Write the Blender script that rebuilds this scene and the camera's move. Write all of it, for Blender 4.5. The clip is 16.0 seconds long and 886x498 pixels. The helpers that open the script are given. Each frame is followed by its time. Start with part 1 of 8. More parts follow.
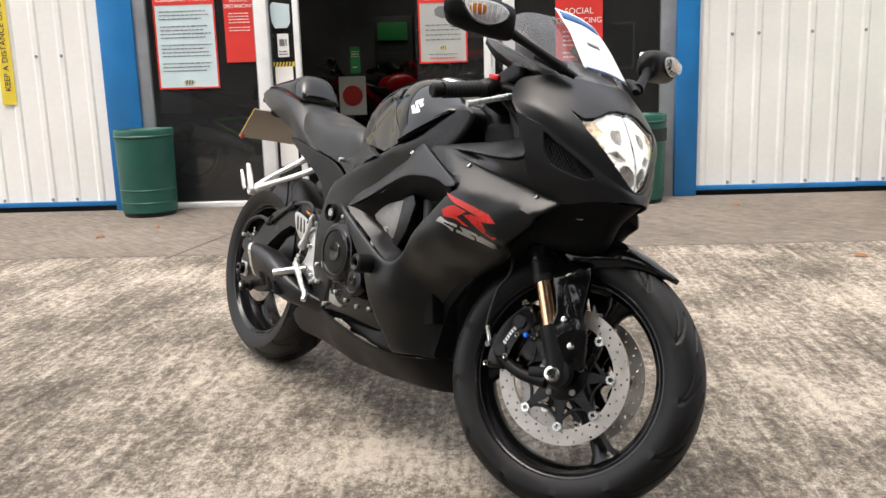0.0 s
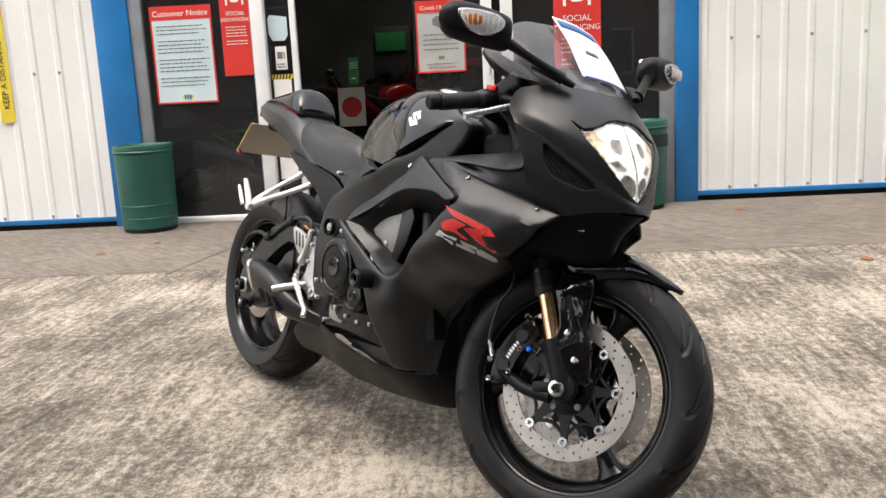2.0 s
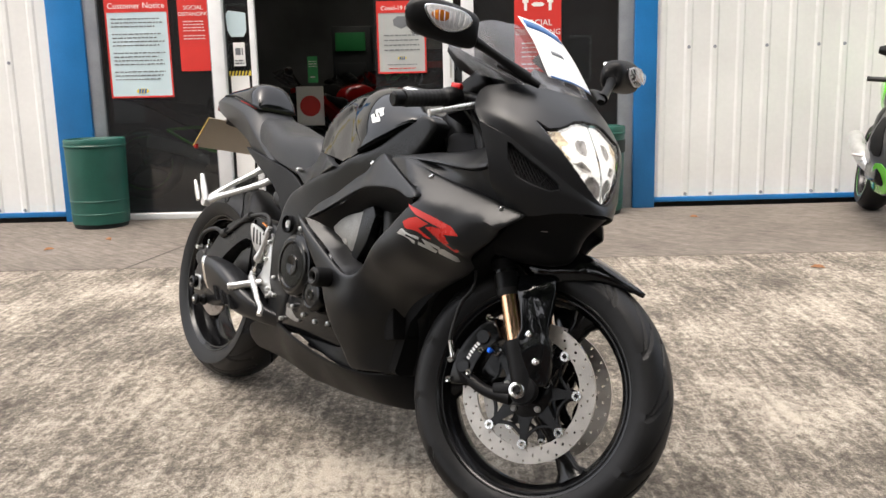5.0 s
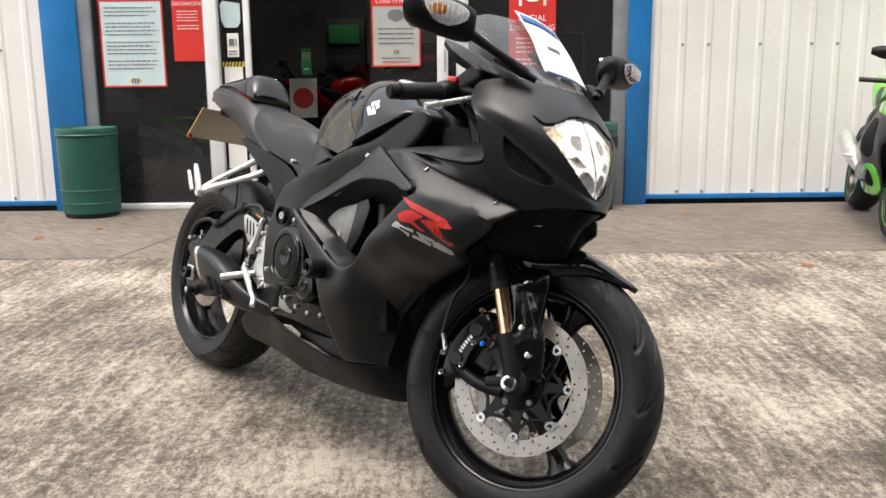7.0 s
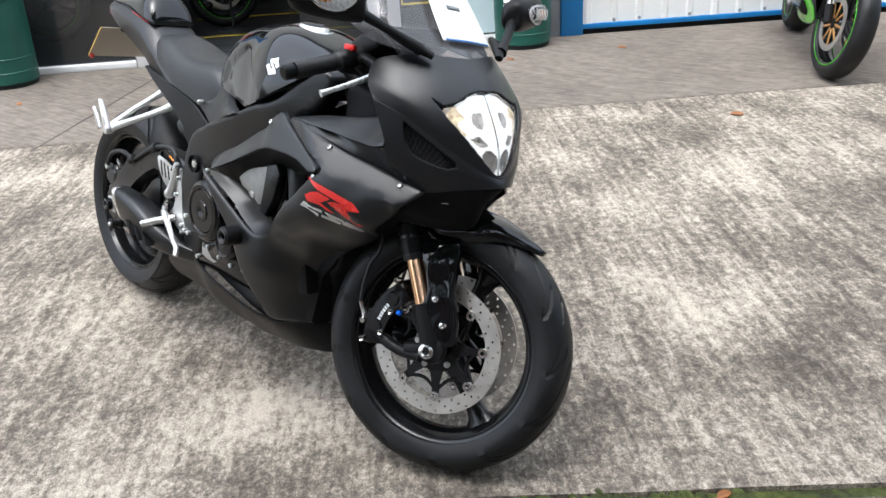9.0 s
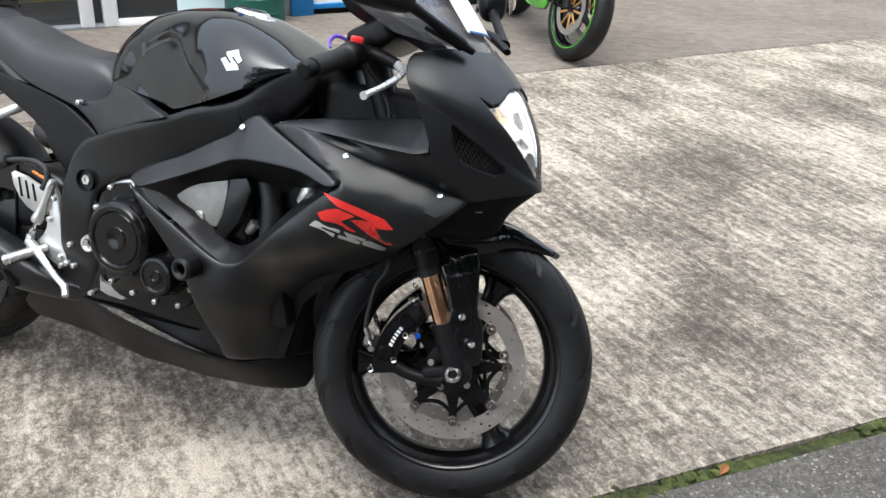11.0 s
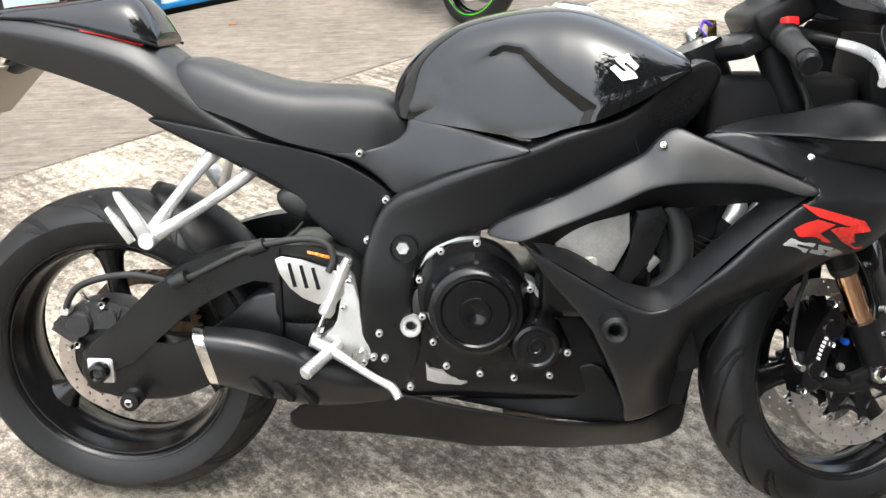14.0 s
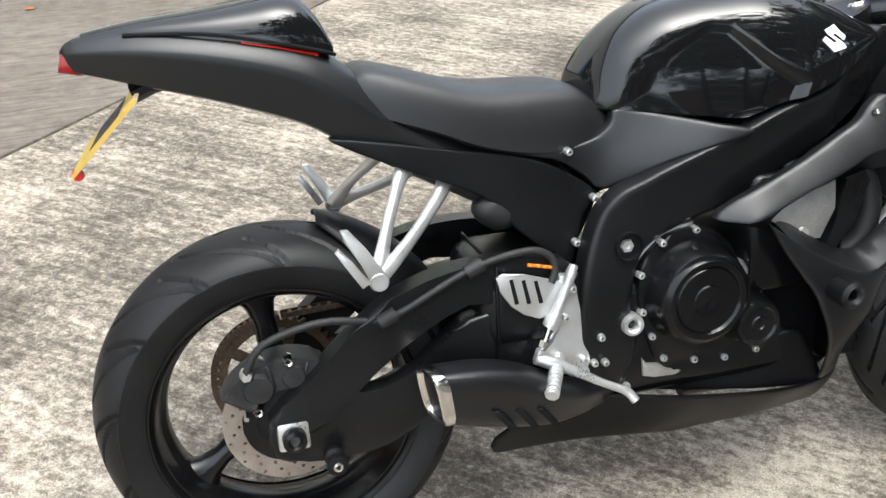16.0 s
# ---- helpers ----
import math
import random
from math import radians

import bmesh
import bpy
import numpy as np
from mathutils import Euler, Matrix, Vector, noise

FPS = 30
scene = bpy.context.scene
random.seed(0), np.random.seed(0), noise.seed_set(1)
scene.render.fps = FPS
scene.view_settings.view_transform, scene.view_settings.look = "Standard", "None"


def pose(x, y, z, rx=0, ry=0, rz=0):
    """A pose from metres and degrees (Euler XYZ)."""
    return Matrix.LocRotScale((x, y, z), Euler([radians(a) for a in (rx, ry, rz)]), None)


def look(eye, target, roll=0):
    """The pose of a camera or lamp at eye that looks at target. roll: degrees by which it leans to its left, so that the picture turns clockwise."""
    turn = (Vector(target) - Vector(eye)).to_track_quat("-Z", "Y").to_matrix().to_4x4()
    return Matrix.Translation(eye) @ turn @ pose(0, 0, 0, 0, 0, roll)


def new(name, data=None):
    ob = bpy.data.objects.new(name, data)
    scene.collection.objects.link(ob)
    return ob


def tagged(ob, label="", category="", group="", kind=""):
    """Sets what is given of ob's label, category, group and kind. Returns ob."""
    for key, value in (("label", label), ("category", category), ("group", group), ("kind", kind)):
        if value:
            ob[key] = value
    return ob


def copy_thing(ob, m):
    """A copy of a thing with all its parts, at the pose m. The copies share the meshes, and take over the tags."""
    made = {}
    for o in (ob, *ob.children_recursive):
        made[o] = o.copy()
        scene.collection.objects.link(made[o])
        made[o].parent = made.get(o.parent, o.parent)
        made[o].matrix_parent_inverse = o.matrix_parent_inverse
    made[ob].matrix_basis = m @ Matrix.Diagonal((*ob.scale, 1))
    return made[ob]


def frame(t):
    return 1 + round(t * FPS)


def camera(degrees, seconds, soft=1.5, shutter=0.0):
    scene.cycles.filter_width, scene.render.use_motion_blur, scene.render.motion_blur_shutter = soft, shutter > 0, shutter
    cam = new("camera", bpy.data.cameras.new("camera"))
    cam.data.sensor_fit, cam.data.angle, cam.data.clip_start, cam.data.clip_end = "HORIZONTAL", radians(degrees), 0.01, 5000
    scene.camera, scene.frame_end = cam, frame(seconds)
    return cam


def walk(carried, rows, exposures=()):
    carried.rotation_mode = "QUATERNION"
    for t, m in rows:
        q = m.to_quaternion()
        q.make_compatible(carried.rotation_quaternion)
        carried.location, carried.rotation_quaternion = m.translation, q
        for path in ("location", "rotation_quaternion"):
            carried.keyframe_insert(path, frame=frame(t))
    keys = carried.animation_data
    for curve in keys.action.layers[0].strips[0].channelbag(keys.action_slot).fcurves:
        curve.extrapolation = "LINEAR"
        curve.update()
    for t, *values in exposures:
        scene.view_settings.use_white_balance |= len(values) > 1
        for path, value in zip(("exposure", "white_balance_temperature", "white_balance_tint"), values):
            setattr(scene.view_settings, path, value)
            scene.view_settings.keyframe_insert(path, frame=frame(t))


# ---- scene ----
cam = camera(53.3, 16.0)
PATH = [
    (0, (2.781, -1.313, 0.973), (1.197, -0.157, 0.58), -1.8),
    (0.5, (2.78, -1.311, 0.974), (1.216, -0.123, 0.596), -1.5),
    (1, (2.759, -1.323, 0.971), (1.216, -0.107, 0.597), 0.3),
    (1.5, (2.744, -1.32, 0.971), (1.206, -0.094, 0.612), 1.6),
    (2, (2.758, -1.287, 0.979), (1.168, -0.134, 0.605), -2.9),
    (2.5, (2.758, -1.279, 0.975), (1.182, -0.103, 0.605), -5.8),
    (3, (2.744, -1.281, 0.972), (1.183, -0.088, 0.596), -4.0),
    (3.5, (2.738, -1.275, 0.965), (1.198, -0.059, 0.577), -3.1),
    (4, (2.736, -1.278, 0.967), (1.2, -0.055, 0.589), -2.5),
    (6.5, (2.727, -1.293, 0.964), (1.208, -0.048, 0.585), -0.4),
    (7, (2.731, -1.295, 0.964), (1.217, -0.046, 0.581), -0.5),
    (7.5, (2.732, -1.293, 0.964), (1.225, -0.036, 0.578), -0.3),
    (8, (2.818, -1.244, 0.916), (1.307, 0.001, 0.505), -0.4),
    (8.2, (2.779, -1.19, 0.936), (1.273, 0.016, 0.409), -3.5),
    (8.5, (2.738, -1.147, 1.015), (1.336, 0.064, 0.261), -6.3),
    (9, (2.732, -1.148, 1.344), (1.382, 0.07, 0.512), -3.5),
    (9.5, (2.612, -1.219, 1.36), (1.26, 0.075, 0.654), -6.5),
    (10, (2.37, -1.382, 1.353), (1.266, 0.103, 0.592), -3.8),
    (10.2, (2.305, -1.415, 1.351), (1.286, 0.104, 0.544), -1.9),
    (12.3, (1.418, -1.479, 1.334), (1.124, 0.297, 0.462), 1.2),
    (12.5, (1.355, -1.5, 1.342), (1.059, 0.283, 0.486), 0.4),
    (12.7, (1.294, -1.49, 1.317), (1.013, 0.29, 0.449), 0.9),
    (13, (1.11, -1.469, 1.255), (0.853, 0.296, 0.351), 0.0),
    (13.5, (0.868, -1.416, 1.286), (0.7, 0.312, 0.292), -0.4),
    (14, (0.73, -1.434, 1.299), (0.611, 0.33, 0.365), -0.8),
    (14.5, (0.453, -1.48, 1.321), (0.679, 0.298, 0.435), -0.0),
    (15, (0.285, -1.453, 1.299), (0.578, 0.271, 0.327), 2.4),
    (15.5, (0.071, -1.283, 1.288), (0.549, 0.352, 0.24), 2.9),
    (16, (-0.069, -1.215, 1.32), (0.408, 0.44, 0.303), 0.7),
]

walk(cam, [(t, look(eye, target, roll)) for t, eye, target, roll in PATH],
     exposures=[(0.0, 1.54, 6600, 9), (7.6, 1.54, 6600, 9), (9.0, 1.68, 5860, 6), (12.5, 1.84, 5950, 5), (13.2, 2.20, 6000, 5), (14.0, 2.30, 6290, 5), (14.5, 2.36, 6270, 6), (15.0, 2.18, 6240, 6), (15.5, 2.20, 6220, 5), (16.0, 1.80, 6050, 4)])

# ---- daylight: a bright, even overcast sky ----
world = bpy.data.worlds.new("overcast_sky")
scene.world = world
world.use_nodes = True
wn = world.node_tree.nodes
sky = wn.new("ShaderNodeTexSky")
sky.sky_type = 'NISHITA'
sky.sun_disc = False
sky.sun_elevation = radians(70)
sky.sun_rotation = radians(160)
sky.air_density, sky.dust_density, sky.ozone_density = 0.7, 6.0, 0.5
soft_sky = wn.new("ShaderNodeHueSaturation")
soft_sky.inputs["Saturation"].default_value = 0.65
world.node_tree.links.new(sky.outputs["Color"], soft_sky.inputs["Color"])
world.node_tree.links.new(soft_sky.outputs["Color"], wn["Background"].inputs["Color"])
wn["Background"].inputs["Strength"].default_value = 0.15
sun = new("sun", bpy.data.lights.new("sun", 'SUN'))
sun.data.energy, sun.data.angle, sun.data.color = 1.0, radians(165), (1.0, 0.96, 0.90)
sun.matrix_world = look((1.4, -3.0, 9), (0, 0, 0))

# ---- materials ----
def mat(name, col, rough=0.5, metal=0.0, var=0.12, scale=6.0, fine=120.0, bump=0.0, rvar=0.1, coat=0.0, spec=0.5, trans=0.0, col2=None, emit=0.0):
    """Paint, metal, rubber or plastic: base colour broken up by a broad and a fine noise, roughness and relief with them."""
    m = bpy.data.materials.new(name)
    m.use_nodes = True
    n, l = m.node_tree.nodes, m.node_tree.links
    b = n["Principled BSDF"]
    co = n.new("ShaderNodeTexCoord")
    big, small = n.new("ShaderNodeTexNoise"), n.new("ShaderNodeTexNoise")
    big.inputs["Scale"].default_value, big.inputs["Detail"].default_value = scale, 5
    small.inputs["Scale"].default_value, small.inputs["Detail"].default_value = fine, 3
    l.new(co.outputs["Object"], big.inputs["Vector"]), l.new(co.outputs["Object"], small.inputs["Vector"])
    both = n.new("ShaderNodeMath")
    both.operation = 'MULTIPLY_ADD'
    both.inputs[1].default_value = 0.35
    l.new(small.outputs["Fac"], both.inputs[0]), l.new(big.outputs["Fac"], both.inputs[2])
    ramp = n.new("ShaderNodeValToRGB")
    c2 = col2 or tuple(min(1, c * (1 + 1.6 * var) + 0.004 * var) for c in col)
    c1 = tuple(c * (1 - var) for c in col)
    ramp.color_ramp.elements[0].position, ramp.color_ramp.elements[1].position = 0.45, 0.95
    ramp.color_ramp.elements[0].color, ramp.color_ramp.elements[1].color = (*c1, 1), (*c2, 1)
    l.new(both.outputs[0], ramp.inputs["Fac"]), l.new(ramp.outputs["Color"], b.inputs["Base Color"])
    rr = n.new("ShaderNodeMapRange")
    rr.inputs["From Min"].default_value, rr.inputs["From Max"].default_value = 0.4, 1.0
    rr.inputs["To Min"].default_value, rr.inputs["To Max"].default_value = max(0, rough - rvar), min(1, rough + rvar)
    l.new(both.outputs[0], rr.inputs["Value"]), l.new(rr.outputs["Result"], b.inputs["Roughness"])
    b.inputs["Metallic"].default_value = metal
    b.inputs["Specular IOR Level"].default_value = spec
    b.inputs["Coat Weight"].default_value = coat
    b.inputs["Coat Roughness"].default_value = 0.04
    b.inputs["Transmission Weight"].default_value = trans
    if emit:
        b.inputs["Emission Color"].default_value = (*col, 1)
        b.inputs["Emission Strength"].default_value = emit
    if bump:
        bp = n.new("ShaderNodeBump")
        bp.inputs["Strength"].default_value, bp.inputs["Distance"].default_value = bump, 0.002
        l.new(small.outputs["Fac"], bp.inputs["Height"]), l.new(bp.outputs["Normal"], b.inputs["Normal"])
    return m


def glass(name, tint=(1, 1, 1), rough=0.0, through_part=0.85, haze=0.0):
    """Thin clear sheet: mostly see-through, mirror-like at grazing angles, with a share of painted-in reflection haze.
    """
    m = bpy.data.materials.new(name)
    m.use_nodes = True
    n, l = m.node_tree.nodes, m.node_tree.links
    n.remove(n["Principled BSDF"])
    t, g, mix, f = n.new("ShaderNodeBsdfTransparent"), n.new("ShaderNodeBsdfGlossy"), n.new("ShaderNodeMixShader"), n.new("ShaderNodeFresnel")
    t.inputs["Color"].default_value = (*(c * through_part for c in tint), 1)
    g.inputs["Roughness"].default_value = rough
    f.inputs["IOR"].default_value = 1.5
    l.new(f.outputs[0], mix.inputs[0]), l.new(t.outputs[0], mix.inputs[1]), l.new(g.outputs[0], mix.inputs[2])
    # pale diffuse mixed in as the milky sheen of reflections, lifting the blacks behind
    film, haze_bsdf = n.new("ShaderNodeMixShader"), n.new("ShaderNodeBsdfDiffuse")
    haze_bsdf.inputs["Color"].default_value = (0.6, 0.6, 0.62, 1)
    film.inputs[0].default_value = haze
    l.new(mix.outputs[0], film.inputs[1]), l.new(haze_bsdf.outputs[0], film.inputs[2])
    l.new(film.outputs[0], n["Material Output"].inputs["Surface"])
    return m


def ground_mat(name, kind):
    m = bpy.data.materials.new(name)
    m.use_nodes = True
    n, l = m.node_tree.nodes, m.node_tree.links
    b = n["Principled BSDF"]
    co = n.new("ShaderNodeTexCoord")

    def noise_tex(scale, detail=6, rough=0.6, rot=0.0, stretch=(1, 1, 1), warp=None):
        mp = n.new("ShaderNodeMapping")
        mp.vector_type = 'TEXTURE'
        mp.inputs["Rotation"].default_value = (0, 0, radians(rot))
        mp.inputs["Scale"].default_value = stretch
        l.new(co.outputs["Object"], mp.inputs["Vector"])
        t = n.new("ShaderNodeTexNoise")
        t.inputs["Scale"].default_value, t.inputs["Detail"].default_value, t.inputs["Roughness"].default_value = scale, detail, rough
        t.inputs["Distortion"].default_value = warp or 0.0
        l.new(mp.outputs[0], t.inputs["Vector"])
        return t.outputs["Fac"]

    def math_node(op, a, c, d=None):
        q = n.new("ShaderNodeMath")
        q.operation = op
        for i, v in enumerate((a, c, d)):
            if v is None:
                continue
            if isinstance(v, (int, float)):
                q.inputs[i].default_value = v
            else:
                l.new(v, q.inputs[i])
        return q.outputs[0]

    def ramp(fac, stops):
        r = n.new("ShaderNodeValToRGB")
        e = r.color_ramp.elements
        while len(e) < len(stops):
            e.new(0.5)
        for i, (p, c) in enumerate(stops):
            e[i].position, e[i].color = p, (*c, 1)
        l.new(fac, r.inputs["Fac"])
        return r.outputs["Color"]

    def mix(fac, a, c):
        q = n.new("ShaderNodeMix")
        q.data_type = 'RGBA'
        l.new(fac, q.inputs[0]), l.new(a, q.inputs[6]), l.new(c, q.inputs[7])
        return q.outputs[2]

    grit = noise_tex(260, 4, 0.75)
    if kind == "concrete":
        streak = noise_tex(34.0, 4, 0.6, -40, (11.0, 1, 1), 0.3)
        broad = noise_tex(8.0, 3, 0.5, -40, (5.0, 1, 1), 0.4)
        patch = noise_tex(1.5, 6, 0.62)
        mottle = noise_tex(34, 7, 0.72, -40, (1.25, 1, 1))
        pock = noise_tex(95, 4, 0.7, -40, (1.1, 1, 1))
        v = math_node('ADD', math_node('MULTIPLY', streak, 0.20), math_node('MULTIPLY', patch, 0.42))
        v = math_node('ADD', v, math_node('MULTIPLY', mottle, 0.45))
        v = math_node('ADD', v, math_node('MULTIPLY', pock, 0.27))
        v = math_node('ADD', v, math_node('MULTIPLY', broad, 0.11))
        c = ramp(v, [(0.610, (0.070, 0.061, 0.050)), (0.665, (0.122, 0.107, 0.088)), (0.715, (0.200, 0.176, 0.147)), (0.762, (0.345, 0.307, 0.257)), (0.830, (0.53, 0.478, 0.408))])
        g = ramp(grit, [(0.38, (0.50, 0.49, 0.48)), (0.57, (1.15, 1.13, 1.10))])
        height = math_node('ADD', math_node('MULTIPLY', streak, 1.1), math_node('ADD', math_node('MULTIPLY', grit, 0.6), math_node('MULTIPLY', pock, 0.5)))
        amount, dist = 0.55, 0.012
    elif kind == "pavement":
        patch, mottle = noise_tex(0.8, 6, 0.6), noise_tex(14, 8, 0.75)
        lines = noise_tex(46, 3, 0.5, 8, (9, 1, 1), 0.1)
        v = math_node('ADD', math_node('MULTIPLY', patch, 0.34), math_node('ADD', math_node('MULTIPLY', mottle, 0.42), math_node('MULTIPLY', lines, 0.36)))
        c = ramp(v, [(0.40, (0.085, 0.072, 0.060)), (0.56, (0.170, 0.146, 0.124)), (0.72, (0.28, 0.246, 0.212))])
        g = ramp(grit, [(0.35, (0.7, 0.7, 0.7)), (0.65, (1.05, 1.05, 1.05))])
        height = math_node('ADD', math_node('MULTIPLY', lines, 0.8), grit)
        amount, dist = 0.4, 0.006
    elif kind == "aggregate":
        vor = n.new("ShaderNodeTexVoronoi")
        vor.inputs["Scale"].default_value = 170
        l.new(co.outputs["Object"], vor.inputs["Vector"])
        patch = noise_tex(1.6, 6, 0.6)
        stones = ramp(vor.outputs["Color"], [(0.15, (0.085, 0.078, 0.070)), (0.6, (0.14, 0.13, 0.117)), (0.82, (0.19, 0.176, 0.16)), (0.93, (0.40, 0.38, 0.35))])
        dirt = ramp(patch, [(0.3, (0.55, 0.54, 0.5)), (0.7, (1.0, 1.0, 0.98))])
        mm = n.new("ShaderNodeMix")
        mm.data_type, mm.blend_type = 'RGBA', 'MULTIPLY'
        mm.inputs[0].default_value = 1.0
        l.new(stones, mm.inputs[6]), l.new(dirt, mm.inputs[7])
        c = mm.outputs[2]
        g = ramp(grit, [(0.3, (0.7, 0.7, 0.7)), (0.65, (1.0, 1.0, 1.0))])
        height = math_node('ADD', math_node('MULTIPLY', vor.outputs["Distance"], -1.0), math_node('MULTIPLY', grit, 0.5))
        amount, dist = 0.6, 0.006
    else:  # moss and earth in the joints, and the open ground far off
        clump = noise_tex(30, 6, 0.7)
        patch = noise_tex(5, 4, 0.6)
        v = math_node('ADD', math_node('MULTIPLY', clump, 0.6), math_node('MULTIPLY', patch, 0.4))
        c = ramp(v, [(0.36, (0.022, 0.02, 0.013)), (0.5, (0.06, 0.075, 0.018)), (0.66, (0.15, 0.17, 0.045))])
        g = ramp(grit, [(0.3, (0.6, 0.6, 0.6)), (0.65, (1.0, 1.0, 1.0))])
        height, amount, dist = clump, 0.8, 0.02
    mul = n.new("ShaderNodeMix")
    mul.data_type, mul.blend_type = 'RGBA', 'MULTIPLY'
    mul.inputs[0].default_value = 1.0
    l.new(c, mul.inputs[6]), l.new(g, mul.inputs[7])
    l.new(mul.outputs[2], b.inputs["Base Color"])
    b.inputs["Roughness"].default_value = 0.88
    b.inputs["Specular IOR Level"].default_value = 0.3
    bp = n.new("ShaderNodeBump")
    bp.inputs["Strength"].default_value, bp.inputs["Distance"].default_value = amount, dist
    l.new(height, bp.inputs["Height"]), l.new(bp.outputs["Normal"], b.inputs["Normal"])
    return m


def brick_mat(name):
    return mat(name, (0.30, 0.12, 0.075), 0.85, var=0.35, scale=9, fine=180, bump=0.5, col2=(0.40, 0.20, 0.13))


CONCRETE, PAVING = ground_mat("worn_brushed_concrete", "concrete"), ground_mat("brown_weathered_paving", "pavement")
AGGREGATE, MOSS = ground_mat("exposed_aggregate", "aggregate"), ground_mat("moss_and_earth", "moss")
WHITE_SHEET = mat("white_coated_sheet", (0.78, 0.78, 0.76), 0.42, var=0.05, scale=1.5, fine=30, rvar=0.08)
BLUE = mat("blue_paint", (0.012, 0.16, 0.42), 0.4, var=0.15, scale=3)
WHITE = mat("white_pvc", (0.78, 0.79, 0.80), 0.35, var=0.05)
GREY_FRAME = mat("grey_aluminium", (0.30, 0.32, 0.35), 0.4, 0.4)
DARK_GREY = mat("dark_grey_paint", (0.035, 0.038, 0.042), 0.4)
PLINTH = mat("dark_plinth", (0.012, 0.011, 0.010), 0.9, var=0.4, bump=0.5)
BIN_GREEN = mat("green_moulded_plastic", (0.008, 0.075, 0.055), 0.45, var=0.2, scale=4)
BIN_DARK = mat("dark_opening", (0.006, 0.012, 0.01), 0.7)
ROOM = mat("dark_shop_wall", (0.15, 0.152, 0.155), 0.8, var=0.5, scale=1.0)
ROOM_FLOOR = mat("dark_shop_floor", (0.03, 0.034, 0.042), 0.35, var=0.3, scale=2)
PANE = glass("window_glass", (0.80, 0.84, 0.84), 0.0, 0.70, 0.018)
PAPER = mat("white_paper", (0.82, 0.82, 0.80), 0.6, var=0.03)
PALE = mat("pale_blue_paper", (0.55, 0.68, 0.72), 0.5, var=0.04)
GREY_PAPER = mat("grey_paper", (0.42, 0.44, 0.43), 0.5, var=0.05)
RED_PRINT = mat("red_print", (0.62, 0.035, 0.028), 0.5, var=0.06)
GREEN_PRINT = mat("green_print", (0.03, 0.30, 0.09), 0.5, var=0.06)
BLUE_PRINT = mat("blue_print", (0.03, 0.13, 0.36), 0.5, var=0.06)
YELLOW_PRINT = mat("yellow_print", (0.72, 0.56, 0.05), 0.5, var=0.06)
BLACK_PRINT = mat("black_print", (0.02, 0.02, 0.022), 0.6, var=0.1)
INK = mat("grey_ink", (0.16, 0.17, 0.18), 0.6, var=0.1)
PINK_INK = mat("pale_ink_on_red", (0.85, 0.72, 0.70), 0.6, var=0.04)

GLOSS = mat("gloss_black_paint", (0.0045, 0.0048, 0.0054), 0.06, var=0.3, coat=0.0, rvar=0.02, scale=3, spec=0.5)
SATIN = mat("satin_black_paint", (0.0068, 0.0070, 0.0080), 0.36, var=0.14, scale=4, fine=400, rvar=0.02, spec=0.5)
FRAME_BLACK = mat("satin_black_frame", (0.0050, 0.0052, 0.0057), 0.33, var=0.2, fine=500, bump=0.04, spec=0.36)
MATT = mat("matt_black_plastic", (0.0042, 0.0042, 0.0046), 0.44, var=0.3, fine=500, bump=0.1, spec=0.22)
DULL = mat("dull_black_inner", (0.0035, 0.0035, 0.004), 0.7, var=0.4, spec=0.2)
CASE_BLACK = mat("black_engine_case", (0.0045, 0.0045, 0.005), 0.20, var=0.3, fine=300, bump=0.03, spec=0.32)
VINYL = mat("grained_black_vinyl", (0.012, 0.0123, 0.0132), 0.42, var=0.15, fine=900, bump=0.22)
RUBBER = mat("tyre_rubber", (0.0075, 0.0075, 0.0080), 0.50, var=0.4, scale=10, fine=240, bump=0.10, spec=0.3)
RUBBER_DARK = mat("black_rubber", (0.01, 0.01, 0.01), 0.6, var=0.3, bump=0.08)
WHEEL_BLACK = mat("gloss_black_wheel", (0.0045, 0.0045, 0.005), 0.22, var=0.3, rvar=0.05, spec=0.4)
STEEL = mat("brushed_disc_steel", (0.50, 0.47, 0.43), 0.38, 0.85, var=0.12, scale=20, fine=400, bump=0.05)
RUSTY_STEEL = mat("dull_disc_steel", (0.34, 0.29, 0.25), 0.5, 0.7, var=0.25, scale=20, fine=300, bump=0.05)
SILVER = mat("cast_silver_alloy", (0.62, 0.62, 0.61), 0.34, 0.75, var=0.12, scale=15, fine=350, bump=0.06)
BRIGHT = mat("bright_steel", (0.75, 0.74, 0.72), 0.16, 1.0, var=0.1, rvar=0.05)
BRIGHT_ALLOY = mat("polished_alloy", (0.80, 0.80, 0.79), 0.30, 0.6, var=0.06)
GOLD = mat("copper_gold_fork_tube", (0.86, 0.52, 0.32), 0.15, 1.0, var=0.1, rvar=0.04)
CHAIN_MAT = mat("rusty_chain_steel", (0.12, 0.082, 0.055), 0.6, 0.6, var=0.4, scale=60)
RED_DECAL = mat("red_vinyl_decal", (0.62, 0.028, 0.022), 0.32, var=0.05)
SILVER_DECAL = mat("silver_vinyl_decal", (0.55, 0.55, 0.54), 0.35, 0.3, var=0.08)
WHITE_DECAL = mat("white_vinyl_decal", (0.80, 0.80, 0.79), 0.35, var=0.04)
AMBER = mat("amber_plastic", (0.85, 0.28, 0.03), 0.25, var=0.1, trans=0.35)
CLEAR = glass("clear_lens", (0.97, 0.98, 1.0), 0.02, 0.93)
SMOKED = glass("smoked_screen", (0.66, 0.64, 0.66), 0.0, 0.85, 0.10)
